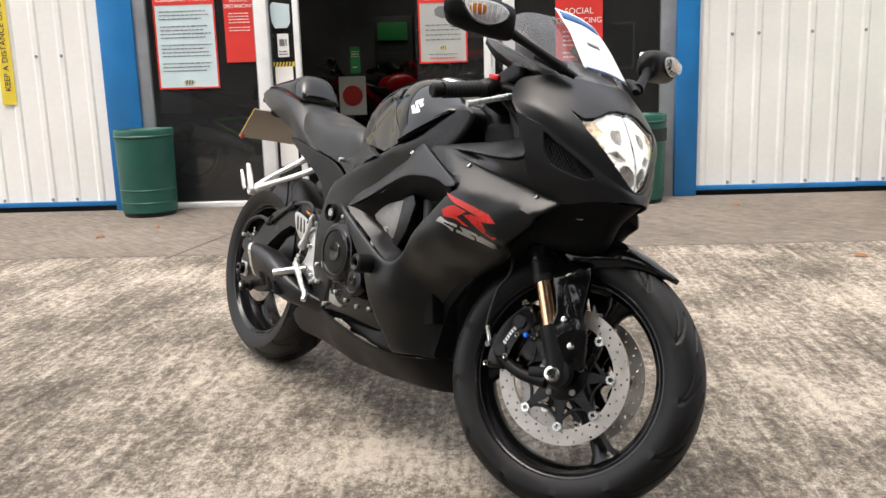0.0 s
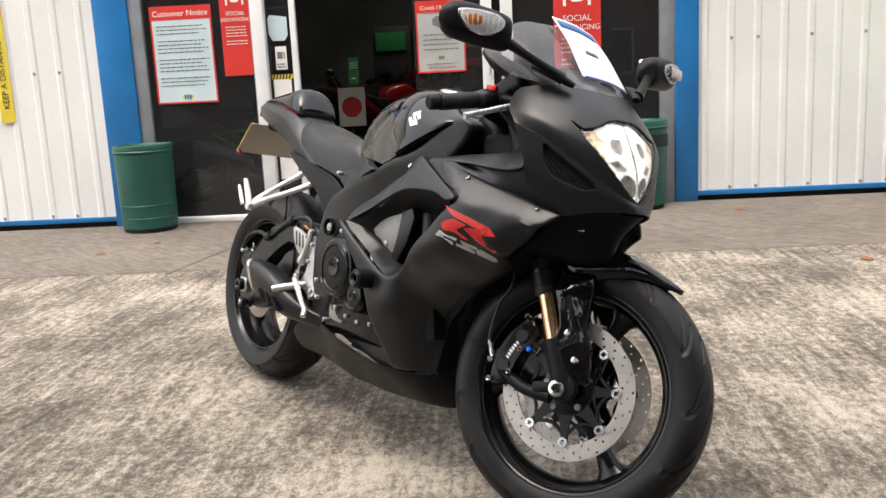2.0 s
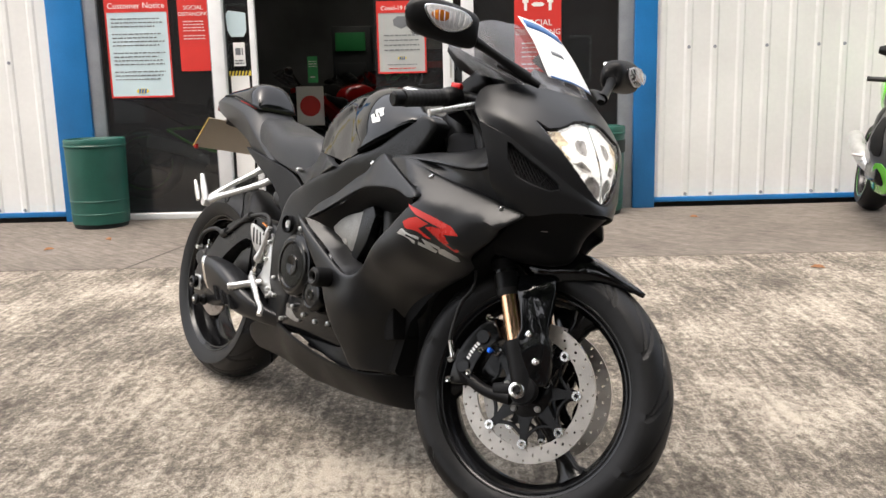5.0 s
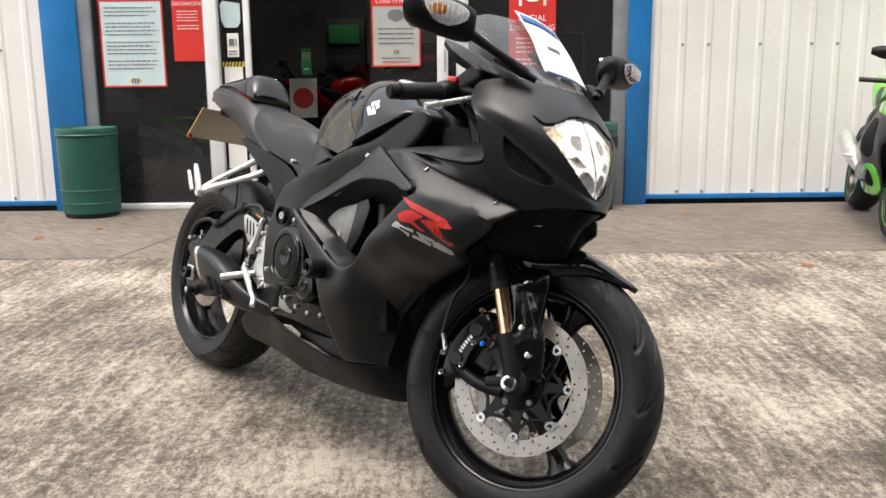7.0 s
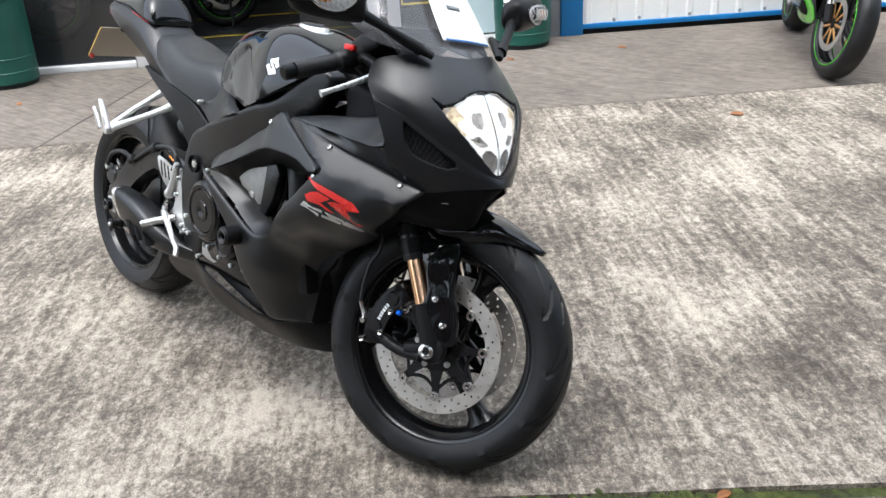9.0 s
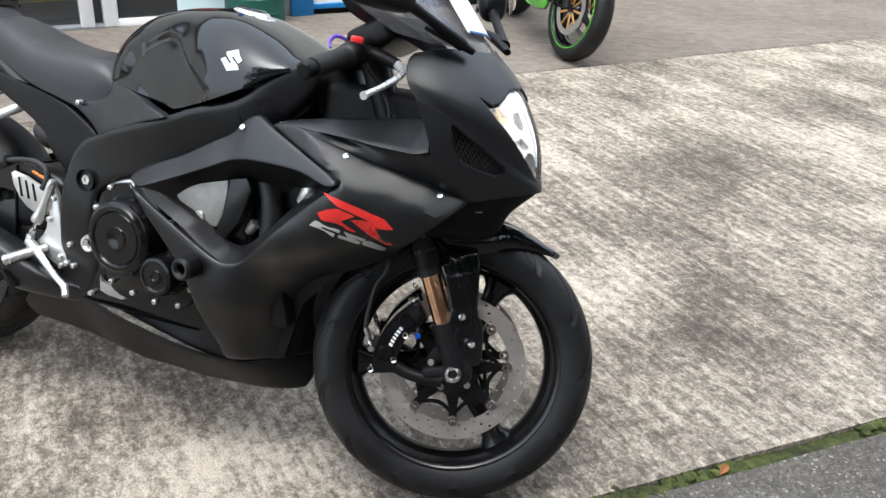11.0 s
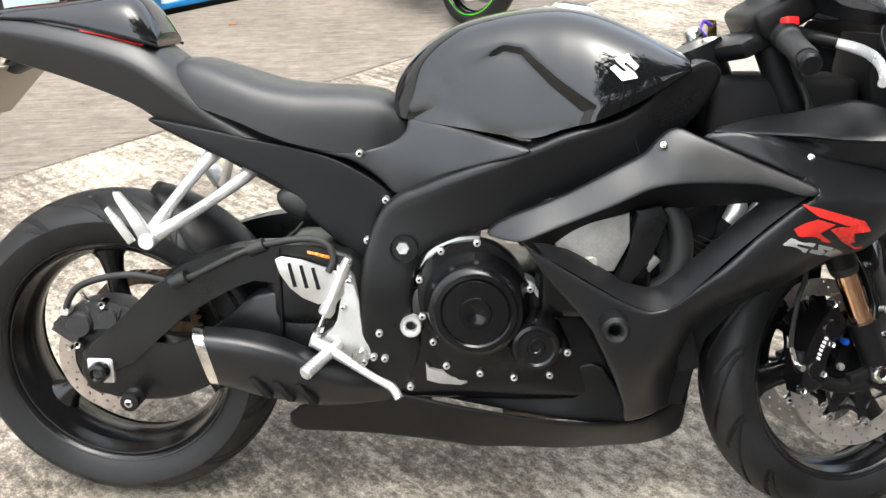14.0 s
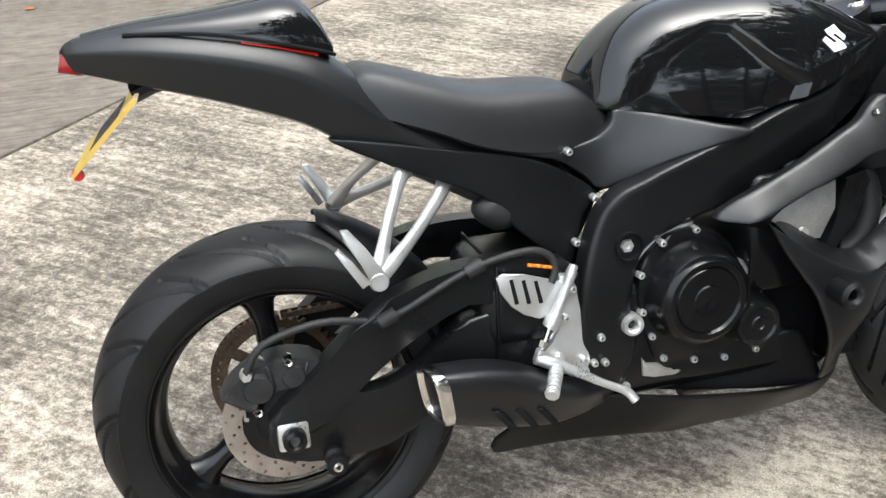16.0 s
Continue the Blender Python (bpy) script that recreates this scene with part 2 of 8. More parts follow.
FROST = mat("ribbed_lamp_plastic", (0.85, 0.85, 0.84), 0.25, 0.0, var=0.10, scale=60, coat=0.5)
REFLECTOR = mat("chromed_reflector", (0.62, 0.63, 0.64), 0.14, 1.0, var=0.10, scale=40)
LAMP = mat("lit_bulb", (1.0, 0.93, 0.80), 0.3, var=0.0, emit=18.0)
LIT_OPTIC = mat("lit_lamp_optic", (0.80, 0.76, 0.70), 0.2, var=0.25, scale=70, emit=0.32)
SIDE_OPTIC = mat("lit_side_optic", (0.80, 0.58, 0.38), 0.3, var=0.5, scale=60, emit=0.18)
GREY_OPTIC = mat("grey_lamp_bowl", (0.50, 0.47, 0.44), 0.35, 0.2, var=0.2, scale=60)
BLUE_BOLT = mat("blue_anodised_bolt", (0.02, 0.14, 0.75), 0.25, 0.8)
RED_PLASTIC = mat("red_plastic", (0.60, 0.02, 0.02), 0.35)
PURPLE = mat("purple_key_tag", (0.12, 0.06, 0.50), 0.35)
BRASS = mat("brass", (0.75, 0.55, 0.22), 0.25, 1.0)
PLATE_YELLOW = mat("yellow_plate", (0.52, 0.36, 0.07), 0.4, var=0.1)
PLATE_BACK = mat("plate_reverse", (0.43, 0.385, 0.315), 0.5, var=0.06, scale=4)
LIME_GREEN = mat("lime_green_paint", (0.10, 0.52, 0.02), 0.2, var=0.06, coat=0.8, rvar=0.04)
TAN_DISC = mat("tan_disc_carrier", (0.55, 0.30, 0.10), 0.4, 0.6)
RED_PAINT = mat("red_paint", (0.45, 0.01, 0.012), 0.2, var=0.1, coat=0.8)
BRICK_RED, MORTAR = brick_mat("red_brick"), mat("mortar", (0.38, 0.36, 0.32), 0.9, var=0.2, bump=0.3)
STONE = mat("stone_coping", (0.27, 0.26, 0.245), 0.85, var=0.25, bump=0.4)
TEAL = mat("teal_painted_steel", (0.01, 0.22, 0.19), 0.4, var=0.2)
LEAF_MAT = mat("dry_leaf", (0.25, 0.10, 0.03), 0.7, var=0.3)
BARK, FOLIAGE = mat("bark", (0.10, 0.075, 0.055), 0.9, var=0.4, bump=0.5), mat("foliage", (0.05, 0.085, 0.022), 0.6, var=0.45, scale=2)

SLATE = mat("grey_slate", (0.10, 0.10, 0.11), 0.7, var=0.3, scale=3, bump=0.3)
DARK_PANE = mat("dark_window_pane", (0.02, 0.022, 0.025), 0.08, var=0.2)
def courses(name):
    """Brickwork far off: courses of red brick in pale mortar."""
    m = bpy.data.materials.new(name)
    m.use_nodes = True
    n, l = m.node_tree.nodes, m.node_tree.links
    co, mp, br = n.new("ShaderNodeTexCoord"), n.new("ShaderNodeMapping"), n.new("ShaderNodeTexBrick")
    mp.inputs["Rotation"].default_value = (radians(90), 0, 0)
    br.inputs["Scale"].default_value = 1.0
    br.inputs["Brick Width"].default_value, br.inputs["Row Height"].default_value, br.inputs["Mortar Size"].default_value = 0.225, 0.075, 0.008
    br.inputs["Color1"].default_value, br.inputs["Color2"].default_value, br.inputs["Mortar"].default_value = (0.30, 0.11, 0.07, 1), (0.20, 0.075, 0.05, 1), (0.36, 0.33, 0.29, 1)
    l.new(co.outputs["Object"], mp.inputs["Vector"]), l.new(mp.outputs[0], br.inputs["Vector"]), l.new(br.outputs["Color"], n["Principled BSDF"].inputs["Base Color"])
    n["Principled BSDF"].inputs["Roughness"].default_value = 0.9
    return m


BRICK_WALL = courses("red_brickwork")
WORN_BLACK = mat("worn_dusty_black", (0.016, 0.016, 0.017), 0.5, 0.1, var=0.5, scale=30, fine=300, bump=0.1)
CAST = mat("grey_cast_alloy", (0.34, 0.33, 0.31), 0.5, 0.4, var=0.25, scale=14, fine=260, bump=0.15)
DARK_RED = mat("dark_red_lens", (0.22, 0.008, 0.008), 0.2)
DIRT = mat("dirt_in_crack", (0.07, 0.06, 0.05), 0.95, var=0.3)
PIPE = mat("dark_header_steel", (0.09, 0.075, 0.06), 0.45, 0.7, var=0.4, scale=12)
MESH_GREY = mat("grey_wire_mesh", (0.018, 0.018, 0.019), 0.5, 0.2)
# ---- mesh helpers ----
def part(name, bm, material, parent=None, label="", smooth=True, angle=40, m=None):
    """Links a bmesh as one mesh object, under a thing or a part."""
    bmesh.ops.recalc_face_normals(bm, faces=bm.faces)
    if smooth:
        lim = math.cos(radians(angle))
        for f in bm.faces:
            f.smooth = True
        for e in bm.edges:
            if len(e.link_faces) == 2 and e.link_faces[0].normal.dot(e.link_faces[1].normal) < lim:
                e.smooth = False
    me = bpy.data.meshes.new(name)
    bm.to_mesh(me)
    bm.free()
    me.materials.append(material)
    return child(name, me, parent, label, m)


def child(name, me, parent=None, label="", m=None):
    ob = new(name, me)
    if parent:
        ob.parent = parent
    if m is not None:
        ob.matrix_basis = m
    if label:
        ob["label"] = label
    return ob


def group_at(name, m, label, category, group="", kind="", parent=None):
    e = new(name)
    e.empty_display_size = 0.1
    e.matrix_basis = m
    if parent:
        e.parent = parent
    return tagged(e, label, category, group, kind)


def add_box(bm, x0, x1, y0, y1, z0, z1, bevel=0.0, seg=2, m=None):
    r = bmesh.ops.create_cube(bm, size=1.0)
    vs = r["verts"]
    for v in vs:
        v.co = Vector((x0 + (v.co.x + 0.5) * (x1 - x0), y0 + (v.co.y + 0.5) * (y1 - y0), z0 + (v.co.z + 0.5) * (z1 - z0)))
    if bevel:
        es = list({e for v in vs for e in v.link_edges})
        vs = bmesh.ops.bevel(bm, geom=es, offset=bevel, segments=seg, affect='EDGES', profile=0.5)["verts"]
    if m is not None:
        bmesh.ops.transform(bm, matrix=m, verts=list({v for v in vs}))
    return vs


def box(*a, **k):
    bm = bmesh.new()
    add_box(bm, *a, **k)
    return bm


def add_prism(bm, poly, y0, y1, bevel=0.0, seg=2, axis='y'):
    """A plate: the outline (x, z) drawn out from y0 to y1."""
    def at(p, y):
        return (p[0], y, p[1]) if axis == 'y' else ((p[0], p[1], y) if axis == 'z' else (y, p[0], p[1]))
    a = [bm.verts.new(at(p, y0)) for p in poly]
    c = [bm.verts.new(at(p, y1)) for p in poly]
    fs = [bm.faces.new(a), bm.faces.new(c[::-1])]
    k = len(poly)
    fs += [bm.faces.new((a[i], c[i], c[(i + 1) % k], a[(i + 1) % k])) for i in range(k)]
    if bevel:
        es = list({e for f in fs[:2] for e in f.edges})
        bmesh.ops.bevel(bm, geom=es, offset=bevel, segments=seg, affect='EDGES', profile=0.5)


def prism(poly, y0, y1, bevel=0.0, seg=2, axis='y'):
    bm = bmesh.new()
    add_prism(bm, poly, y0, y1, bevel, seg, axis)
    return bm


def catmull(pts, n=4, closed=False):
    """A smooth line through the points, n steps to each."""
    p = [np.array(tuple(q), float) for q in pts]
    k = len(p)
    out = []
    for i in range(k if closed else k - 1):
        a, b, c, d = (p[(i + j) % k] if closed else p[min(max(i + j, 0), k - 1)] for j in (-1, 0, 1, 2))
        for s in range(n):
            t = s / n
            out.append(0.5 * (2 * b + (c - a) * t + (2 * a - 5 * b + 4 * c - d) * t * t + (3 * b - a - 3 * c + d) * t ** 3))
    if not closed:
        out.append(p[-1])
    return out


def add_rings(bm, rings, closed_ring=True, cap=True):
    vs = [[bm.verts.new(q) for q in r] for r in rings]
    k = len(rings[0])
    for a, b in zip(vs, vs[1:]):
        for i in range(k if closed_ring else k - 1):
            j = (i + 1) % k
            bm.faces.new((a[i], a[j], b[j], b[i]))
    if cap and closed_ring:
        bm.faces.new(vs[0][::-1]), bm.faces.new(vs[-1])
    return vs


def rings(rs, closed_ring=True, cap=True):
    bm = bmesh.new()
    add_rings(bm, rs, closed_ring, cap)
    return bm


def add_tube(bm, pts, r, seg=10, smooth_n=5, flat=1.0, closed=False):
    """A rod or hose through the points; r one radius, or one for each point."""
    rr = r if isinstance(r, (list, tuple)) else [r] * len(pts)
    line = catmull([(*p, q) for p, q in zip(pts, rr)], smooth_n, closed) if smooth_n else [np.array((*p, q)) for p, q in zip(pts, rr)]
    out, up = [], None
    for i, q in enumerate(line):
        a, b = line[max(i - 1, 0)], line[min(i + 1, len(line) - 1)]
        d = Vector((b[:3] - a[:3]).tolist()).normalized()
        if up is None:
            up = Vector((0, 1, 0)) if abs(d.y) < 0.9 else Vector((0, 0, 1))
        s = d.cross(up).normalized()
        up = s.cross(d).normalized()
        out.append([Vector(q[:3].tolist()) + float(q[3]) * (math.cos(t) * s + flat * math.sin(t) * up) for t in (2 * math.pi * j / seg for j in range(seg))])
    add_rings(bm, out)


def tube(pts, r, seg=10, smooth_n=5, flat=1.0):
    bm = bmesh.new()
    add_tube(bm, pts, r, seg, smooth_n, flat)
    return bm


def add_lathe(bm, prof, seg=48, c=(0, 0, 0), cap=False, start=0.0, sweep=360.0, m=None):
    """Turns the profile, rows of (radius, y), round the y axis through c."""
    full = abs(sweep - 360) < 1e-6
    k = seg if full else seg + 1
    rs = [[(c[0] + r * math.cos(t), c[1] + y, c[2] + r * math.sin(t)) for t in (radians(start) + radians(sweep) * j / seg for j in range(k))] for r, y in prof]
    vs = add_rings(bm, rs, full, cap)
    if m is not None:
        bmesh.ops.transform(bm, matrix=m, verts=[v for r in vs for v in r])
    return vs


def lathe(prof, seg=48, c=(0, 0, 0), cap=False, start=0.0, sweep=360.0):
    bm = bmesh.new()
    add_lathe(bm, prof, seg, c, cap, start, sweep)
    return bm


def inside(p, poly):
    x, y, hit = p[0], p[1], False
    for (ax, ay), (bx, by) in zip(poly, poly[1:] + poly[:1]):
        if (ay > y) != (by > y) and x < (bx - ax) * (y - ay) / (by - ay) + ax:
            hit = not hit
    return hit


def edge_distance(P, poly):
    P, a = np.asarray(P, float), np.asarray(poly, float)
    b = np.roll(a, -1, 0)
    d = b - a
    t = (((P[:, None] - a) * d).sum(-1) / np.maximum((d * d).sum(-1), 1e-12)).clip(0, 1)
    return np.linalg.norm(P[:, None] - (a + t[..., None] * d), axis=-1).min(1)


def depth_field(ctrl):
    """A smooth y = f(x, z) through control points (x, z, y)."""
    c = np.array(ctrl, float)
    def kern(r):
        return np.where(r > 0, r * r * np.log(np.maximum(r, 1e-9)), 0.0)
    k = len(c)
    D = np.linalg.norm(c[:, None, :2] - c[None, :, :2], axis=-1)
    A = np.zeros((k + 3, k + 3))
    A[:k, :k] = kern(D) + 1e-4 * np.eye(k)
    A[:k, k], A[:k, k + 1:], A[k, :k], A[k + 1:, :k] = 1, c[:, :2], 1, c[:, :2].T
    w = np.linalg.solve(A, np.r_[c[:, 2], 0, 0, 0])
    def f(P):
        P = np.atleast_2d(np.asarray(P, float))
        return kern(np.linalg.norm(P[:, None] - c[None, :, :2], axis=-1)) @ w[:k] + w[k] + P @ w[k + 1:]
    return f


def add_shell(bm, outline, field, thick=0.004, step=0.02, lip=0.012, side=-1, smooth_n=3, raise_by=0.0, sharp=False, fold=()):
    """A moulded panel: the outline (x, z), bent to the depth field, with rolled edges and thickness. side -1: the machine's right; fold: a crease's points."""
    from mathutils.geometry import delaunay_2d_cdt
    poly = [tuple(q) for q in (outline if sharp else catmull(outline, smooth_n, True))]
    P = [tuple(p) for p in poly]
    if lip > 0:
        h, fine = max(lip * 0.8, 0.004), []
        for a, b in zip(poly, poly[1:] + poly[:1]):
            k = max(1, int(math.ceil(math.dist(a, b) / h)))
            fine += [(a[0] + (b[0] - a[0]) * i / k, a[1] + (b[1] - a[1]) * i / k) for i in range(k)]
        poly = fine
        P = list(poly)
    arr = np.array(poly)
    (x0, z0), (x1, z1) = arr.min(0), arr.max(0)
    grid = [(x, z) for i, x in enumerate(np.arange(x0, x1, step)) for z in np.arange(z0 + (i % 2) * step / 2, z1, step)]
    grid = [g for g in grid if inside(g, poly)]
    if lip > 0:
        t = np.roll(arr, -1, 0) - np.roll(arr, 1, 0)
        t /= np.maximum(np.linalg.norm(t, axis=1, keepdims=True), 1e-9)
        nrm = np.stack((-t[:, 1], t[:, 0]), 1)
        area = float(np.sum(arr[:, 0] * np.roll(arr[:, 1], -1) - np.roll(arr[:, 0], -1) * arr[:, 1]))
        nrm *= 1 if area > 0 else -1
        for d in (0.15 * lip, 0.45 * lip, lip):
            q = arr + nrm * d
            ok = edge_distance(q, poly) > d * 0.93
            P += [tuple(v) for v, g in zip(q, ok) if g and inside(tuple(v), poly)]
    if grid:
        P += [g for g, d in zip(grid, edge_distance(grid, poly)) if d > (lip + step * 0.3 if lip > 0 else step * 0.45)]
    if fold:
        P = P[:len(poly)] + [p for p, d in zip(P[len(poly):], np.min(np.linalg.norm(np.array(P[len(poly):])[:, None] - np.array(fold)[None], axis=-1), 1)) if d > 0.007]
        P += [f for f in fold if inside(f, poly)]
    vv, _, ff, _, _, _ = delaunay_2d_cdt([Vector(p) for p in P], [(i, (i + 1) % len(poly)) for i in range(len(poly))], [], 1, 1e-6)
    V = np.array([tuple(v) for v in vv])
    y = field(V) + raise_by
    d = edge_distance(V, poly)
    if lip > 0:
        s = np.clip(1 - d / lip, 0, 1)
        y = y - lip * 0.6 * (1 - np.sqrt(np.maximum(1 - s * s, 0)))
    top = [bm.verts.new((v[0], side * q, v[1])) for v, q in zip(V, y)]
    bot = [bm.verts.new((v[0], side * (q - thick), v[1])) for v, q in zip(V, y)]
    count = {}
    for f in ff:
        if len(set(f)) < 3:
            continue
        bm.faces.new([top[i] for i in f]), bm.faces.new([bot[i] for i in reversed(f)])
        for i, j in zip(f, f[1:] + f[:1]):
            count[(i, j)] = 1
    for i, j in list(count):
        if (j, i) not in count:
            bm.faces.new((top[i], bot[i], bot[j], top[j]))


def shell(outline, field, **k):
    bm = bmesh.new()
    add_shell(bm, outline, field, **k)
    return bm


def add_patch(bm, grid, thick=0.0, sub=4):
    """A smooth sheet through a grid of points, rows by columns."""
    rows = [catmull(r, sub) for r in grid]
    cols = list(zip(*rows))
    fine = [catmull(c, sub) for c in cols]
    vs = [[bm.verts.new(q) for q in c] for c in fine]
    for a, b in zip(vs, vs[1:]):
        for i in range(len(a) - 1):
            bm.faces.new((a[i], a[i + 1], b[i + 1], b[i]))
    return vs


def words(text, size, m, material, parent=None, name="lettering", align='CENTER'):
    """Flat raised lettering in the built-in font, as a mesh."""
    cu = bpy.data.curves.new("t", 'FONT')
    cu.body, cu.size, cu.extrude, cu.align_x, cu.resolution_u = text, size, 0.0006, align, 3
    tmp = bpy.data.objects.new("t", cu)
    scene.collection.objects.link(tmp)
    me = bpy.data.meshes.new_from_object(tmp.evaluated_get(bpy.context.evaluated_depsgraph_get()))
    bpy.data.objects.remove(tmp)
    bpy.data.curves.remove(cu)
    me.name = name
    me.materials.clear()
    me.materials.append(material)
    return child(name, me, parent, "", m)


# ---- ground ----
def strip(name, pts, material, label, category, z0=-0.16, z1=0.0):
    return tagged(part(name, prism(pts, z0, z1, 0.006, 2, 'z'), material, smooth=False), label, category, kind="structure")


def along(p, deg, s, off=0.0):
    """A point s metres along a line through p at that bearing, off metres to its left."""
    a = radians(deg)
    return (p[0] + s * math.cos(a) - off * math.sin(a), p[1] + s * math.sin(a) + off * math.cos(a))


JOINT, JOINT_DEG = (1.50, -0.178), 45.8      # mossy joint on the near side of the slab
EDGE, EDGE_DEG = (-0.30, 2.54), 51.0         # edge of the paving along the building
WALL, WALL_DEG = (-3.88, 1.06), 51.5         # foot of the building's front
B = pose(WALL[0], WALL[1], 0, 0, 0, WALL_DEG)

bm = bmesh.new()
bmesh.ops.create_grid(bm, x_segments=2, y_segments=2, size=400)
tagged(part("ground", bm, MOSS, None, smooth=False, m=pose(0, 0, -0.014)), "earth and moss under and between the slabs", "ground", kind="structure")

random.seed(3)
near = [along(JOINT, JOINT_DEG, s, 0.012 + random.uniform(-0.006, 0.012)) for s in np.arange(-12, 12, 0.25)]
far = [along(EDGE, EDGE_DEG, s, -0.010 + random.uniform(-0.005, 0.003)) for s in np.arange(-12, 12.5, 0.5)]
strip("pavement_slab", near + far[::-1], CONCRETE, "worn pale concrete slab with dark brushed streaks", "concrete slab")
strip("pavement_walkway", [along(EDGE, EDGE_DEG, -12, 0.008), along(EDGE, EDGE_DEG, 14, 0.008), along(WALL, WALL_DEG, 16, -0.0), along(WALL, WALL_DEG, -9, -0.0)], PAVING,
      "brown weathered paving along the shop front", "pavement")
lip_line = [along(JOINT, JOINT_DEG, s, -0.016 + random.uniform(-0.016, 0.008)) for s in np.arange(-12, 12, 0.25)]
strip("pavement_yard", lip_line + [along(JOINT, JOINT_DEG, 12, -25), along(JOINT, JOINT_DEG, -12, -25)], AGGREGATE, "dark exposed-aggregate concrete yard", "yard")
random.seed(4)
bm = bmesh.new()
for _ in range(900):
    s = random.uniform(-1.6, 2.4) + random.gauss(0, 0.1)
    x, y = along(JOINT, JOINT_DEG, s, random.gauss(0.0, 0.011))
    if noise.noise((x * 3, y * 3, 0)) < -0.15:
        continue
    r = random.uniform(0.006, 0.016)
    vs = bmesh.ops.create_icosphere(bm, subdivisions=1, radius=r)["verts"]
    for v in vs:
        v.co = Vector((x + v.co.x * random.uniform(0.8, 1.4), y + v.co.y, -0.008 + v.co.z * 0.8))
tagged(part("moss", bm, MOSS, None), "green moss cushions growing in the concrete joint", "moss", kind="stuff")


def dry_leaf(x, y, turn, size):
    pts = [(-1, 0), (-0.5, 0.35), (0.1, 0.42), (0.6, 0.22), (1, 0), (0.6, -0.2), (0.1, -0.4), (-0.5, -0.32)]
    bm = bmesh.new()
    mid = [bm.verts.new((q * size, 0, 0.004 + 0.18 * size * (1 - abs(q)))) for q in (-1, -0.5, 0.1, 0.6, 1)]
    up = [bm.verts.new((a * size, b * size, 0.012 + 0.25 * size * abs(b))) for a, b in pts[1:4]]
    lo = [bm.verts.new((a * size, b * size, 0.008)) for a, b in pts[:4:-1]]
    for row, sgn in ((up, 1), (lo, -1)):
        f = [mid[0], row[0], mid[1]], [mid[1], row[0], row[1], mid[2]], [mid[2], row[1], row[2], mid[3]], [mid[3], row[2], mid[4]]
        for q in f:
            bm.faces.new(q if sgn > 0 else q[::-1])
    ext = bmesh.ops.extrude_face_region(bm, geom=bm.faces[:])
    bmesh.ops.translate(bm, vec=(0, 0, -0.003), verts=[v for v in ext["geom"] if isinstance(v, bmesh.types.BMVert)])
    return tagged(part("dry_leaf", bm, LEAF_MAT, None, m=pose(x, y, 0.002, 0, 0, turn)), "curled brown dry leaf lying on the concrete", "leaf", "fallen leaves")


for x, y, a, s in ((0.53, 2.92, 20, 0.035), (1.99, 0.31, 70, 0.022), (-1.3, 3.2, 40, 0.03), (-3.1, 0.6, 10, 0.035), (-3.0, 0.2, 80, 0.03), (-0.9, 3.9, 15, 0.03)):
    dry_leaf(x, y, a, s)

# a crack across the paving
random.seed(8)
run = [Vector((-2.02, 0.27)).lerp(Vector((-3.10, 1.58)), k / 24) for k in range(25)]
side_a = [(p.x + random.uniform(-0.004, 0.002), p.y + random.uniform(-0.004, 0.002)) for p in run]
side_b = [(p.x + random.uniform(0.003, 0.009), p.y + random.uniform(0.003, 0.007)) for p in run]
tagged(part("pavement_crack", prism(side_a + side_b[::-1], 0.0005, 0.0025, 0, 1, 'z'), DIRT, smooth=False), "dark dirt-filled crack across the paving", "crack", kind="structure")

# ---- the shop front ----
def wall_sheet(name, u0, u1, z0, z1, label, edges, depth=0.010):
    """Ribbed steel cladding: broad pans with narrow raised ribs."""
    edges, us = sorted(edges), [u0]
    for r in edges:
        if u0 + 0.03 < r < u1 - 0.03:
            us += [r - 0.032, r - 0.016, r + 0.016, r + 0.032]
    us.append(u1)
    ys = [0.0]
    for r in edges:
        if u0 + 0.03 < r < u1 - 0.03:
            ys += [0.0, -depth, -depth, 0.0]
    ys.append(0.0)
    bm = bmesh.new()
    a = [[bm.verts.new((u, y, z)) for u, y in zip(us, ys)] for z in (z0, z1)]
    c = [[bm.verts.new((u, 0.12, z)) for u in us] for z in (z0, z1)]
    for i in range(len(us) - 1):
        bm.faces.new((a[0][i], a[0][i + 1], a[1][i + 1], a[1][i]))
        bm.faces.new((c[0][i], c[1][i], c[1][i + 1], c[0][i + 1]))
    for q in (0, -1):
        bm.faces.new((a[0][q], a[1][q], c[1][q], c[0][q]))
    return tagged(part(name, bm, WHITE_SHEET, None, m=B, smooth=False), label, "wall", kind="structure")


BOLT = None
def wall_bolt(parent, u, z):
    global BOLT
    if BOLT is None:
        ob = part("bolt", lathe([(0.0, -0.010), (0.006, -0.009), (0.008, -0.006), (0.008, -0.004), (0.013, -0.003), (0.013, 0.0)], 8), GREY_FRAME, parent)
        BOLT = ob.data
    else:
        ob = child("bolt", BOLT, parent)
    ob.matrix_basis = pose(u, -0.010, z)


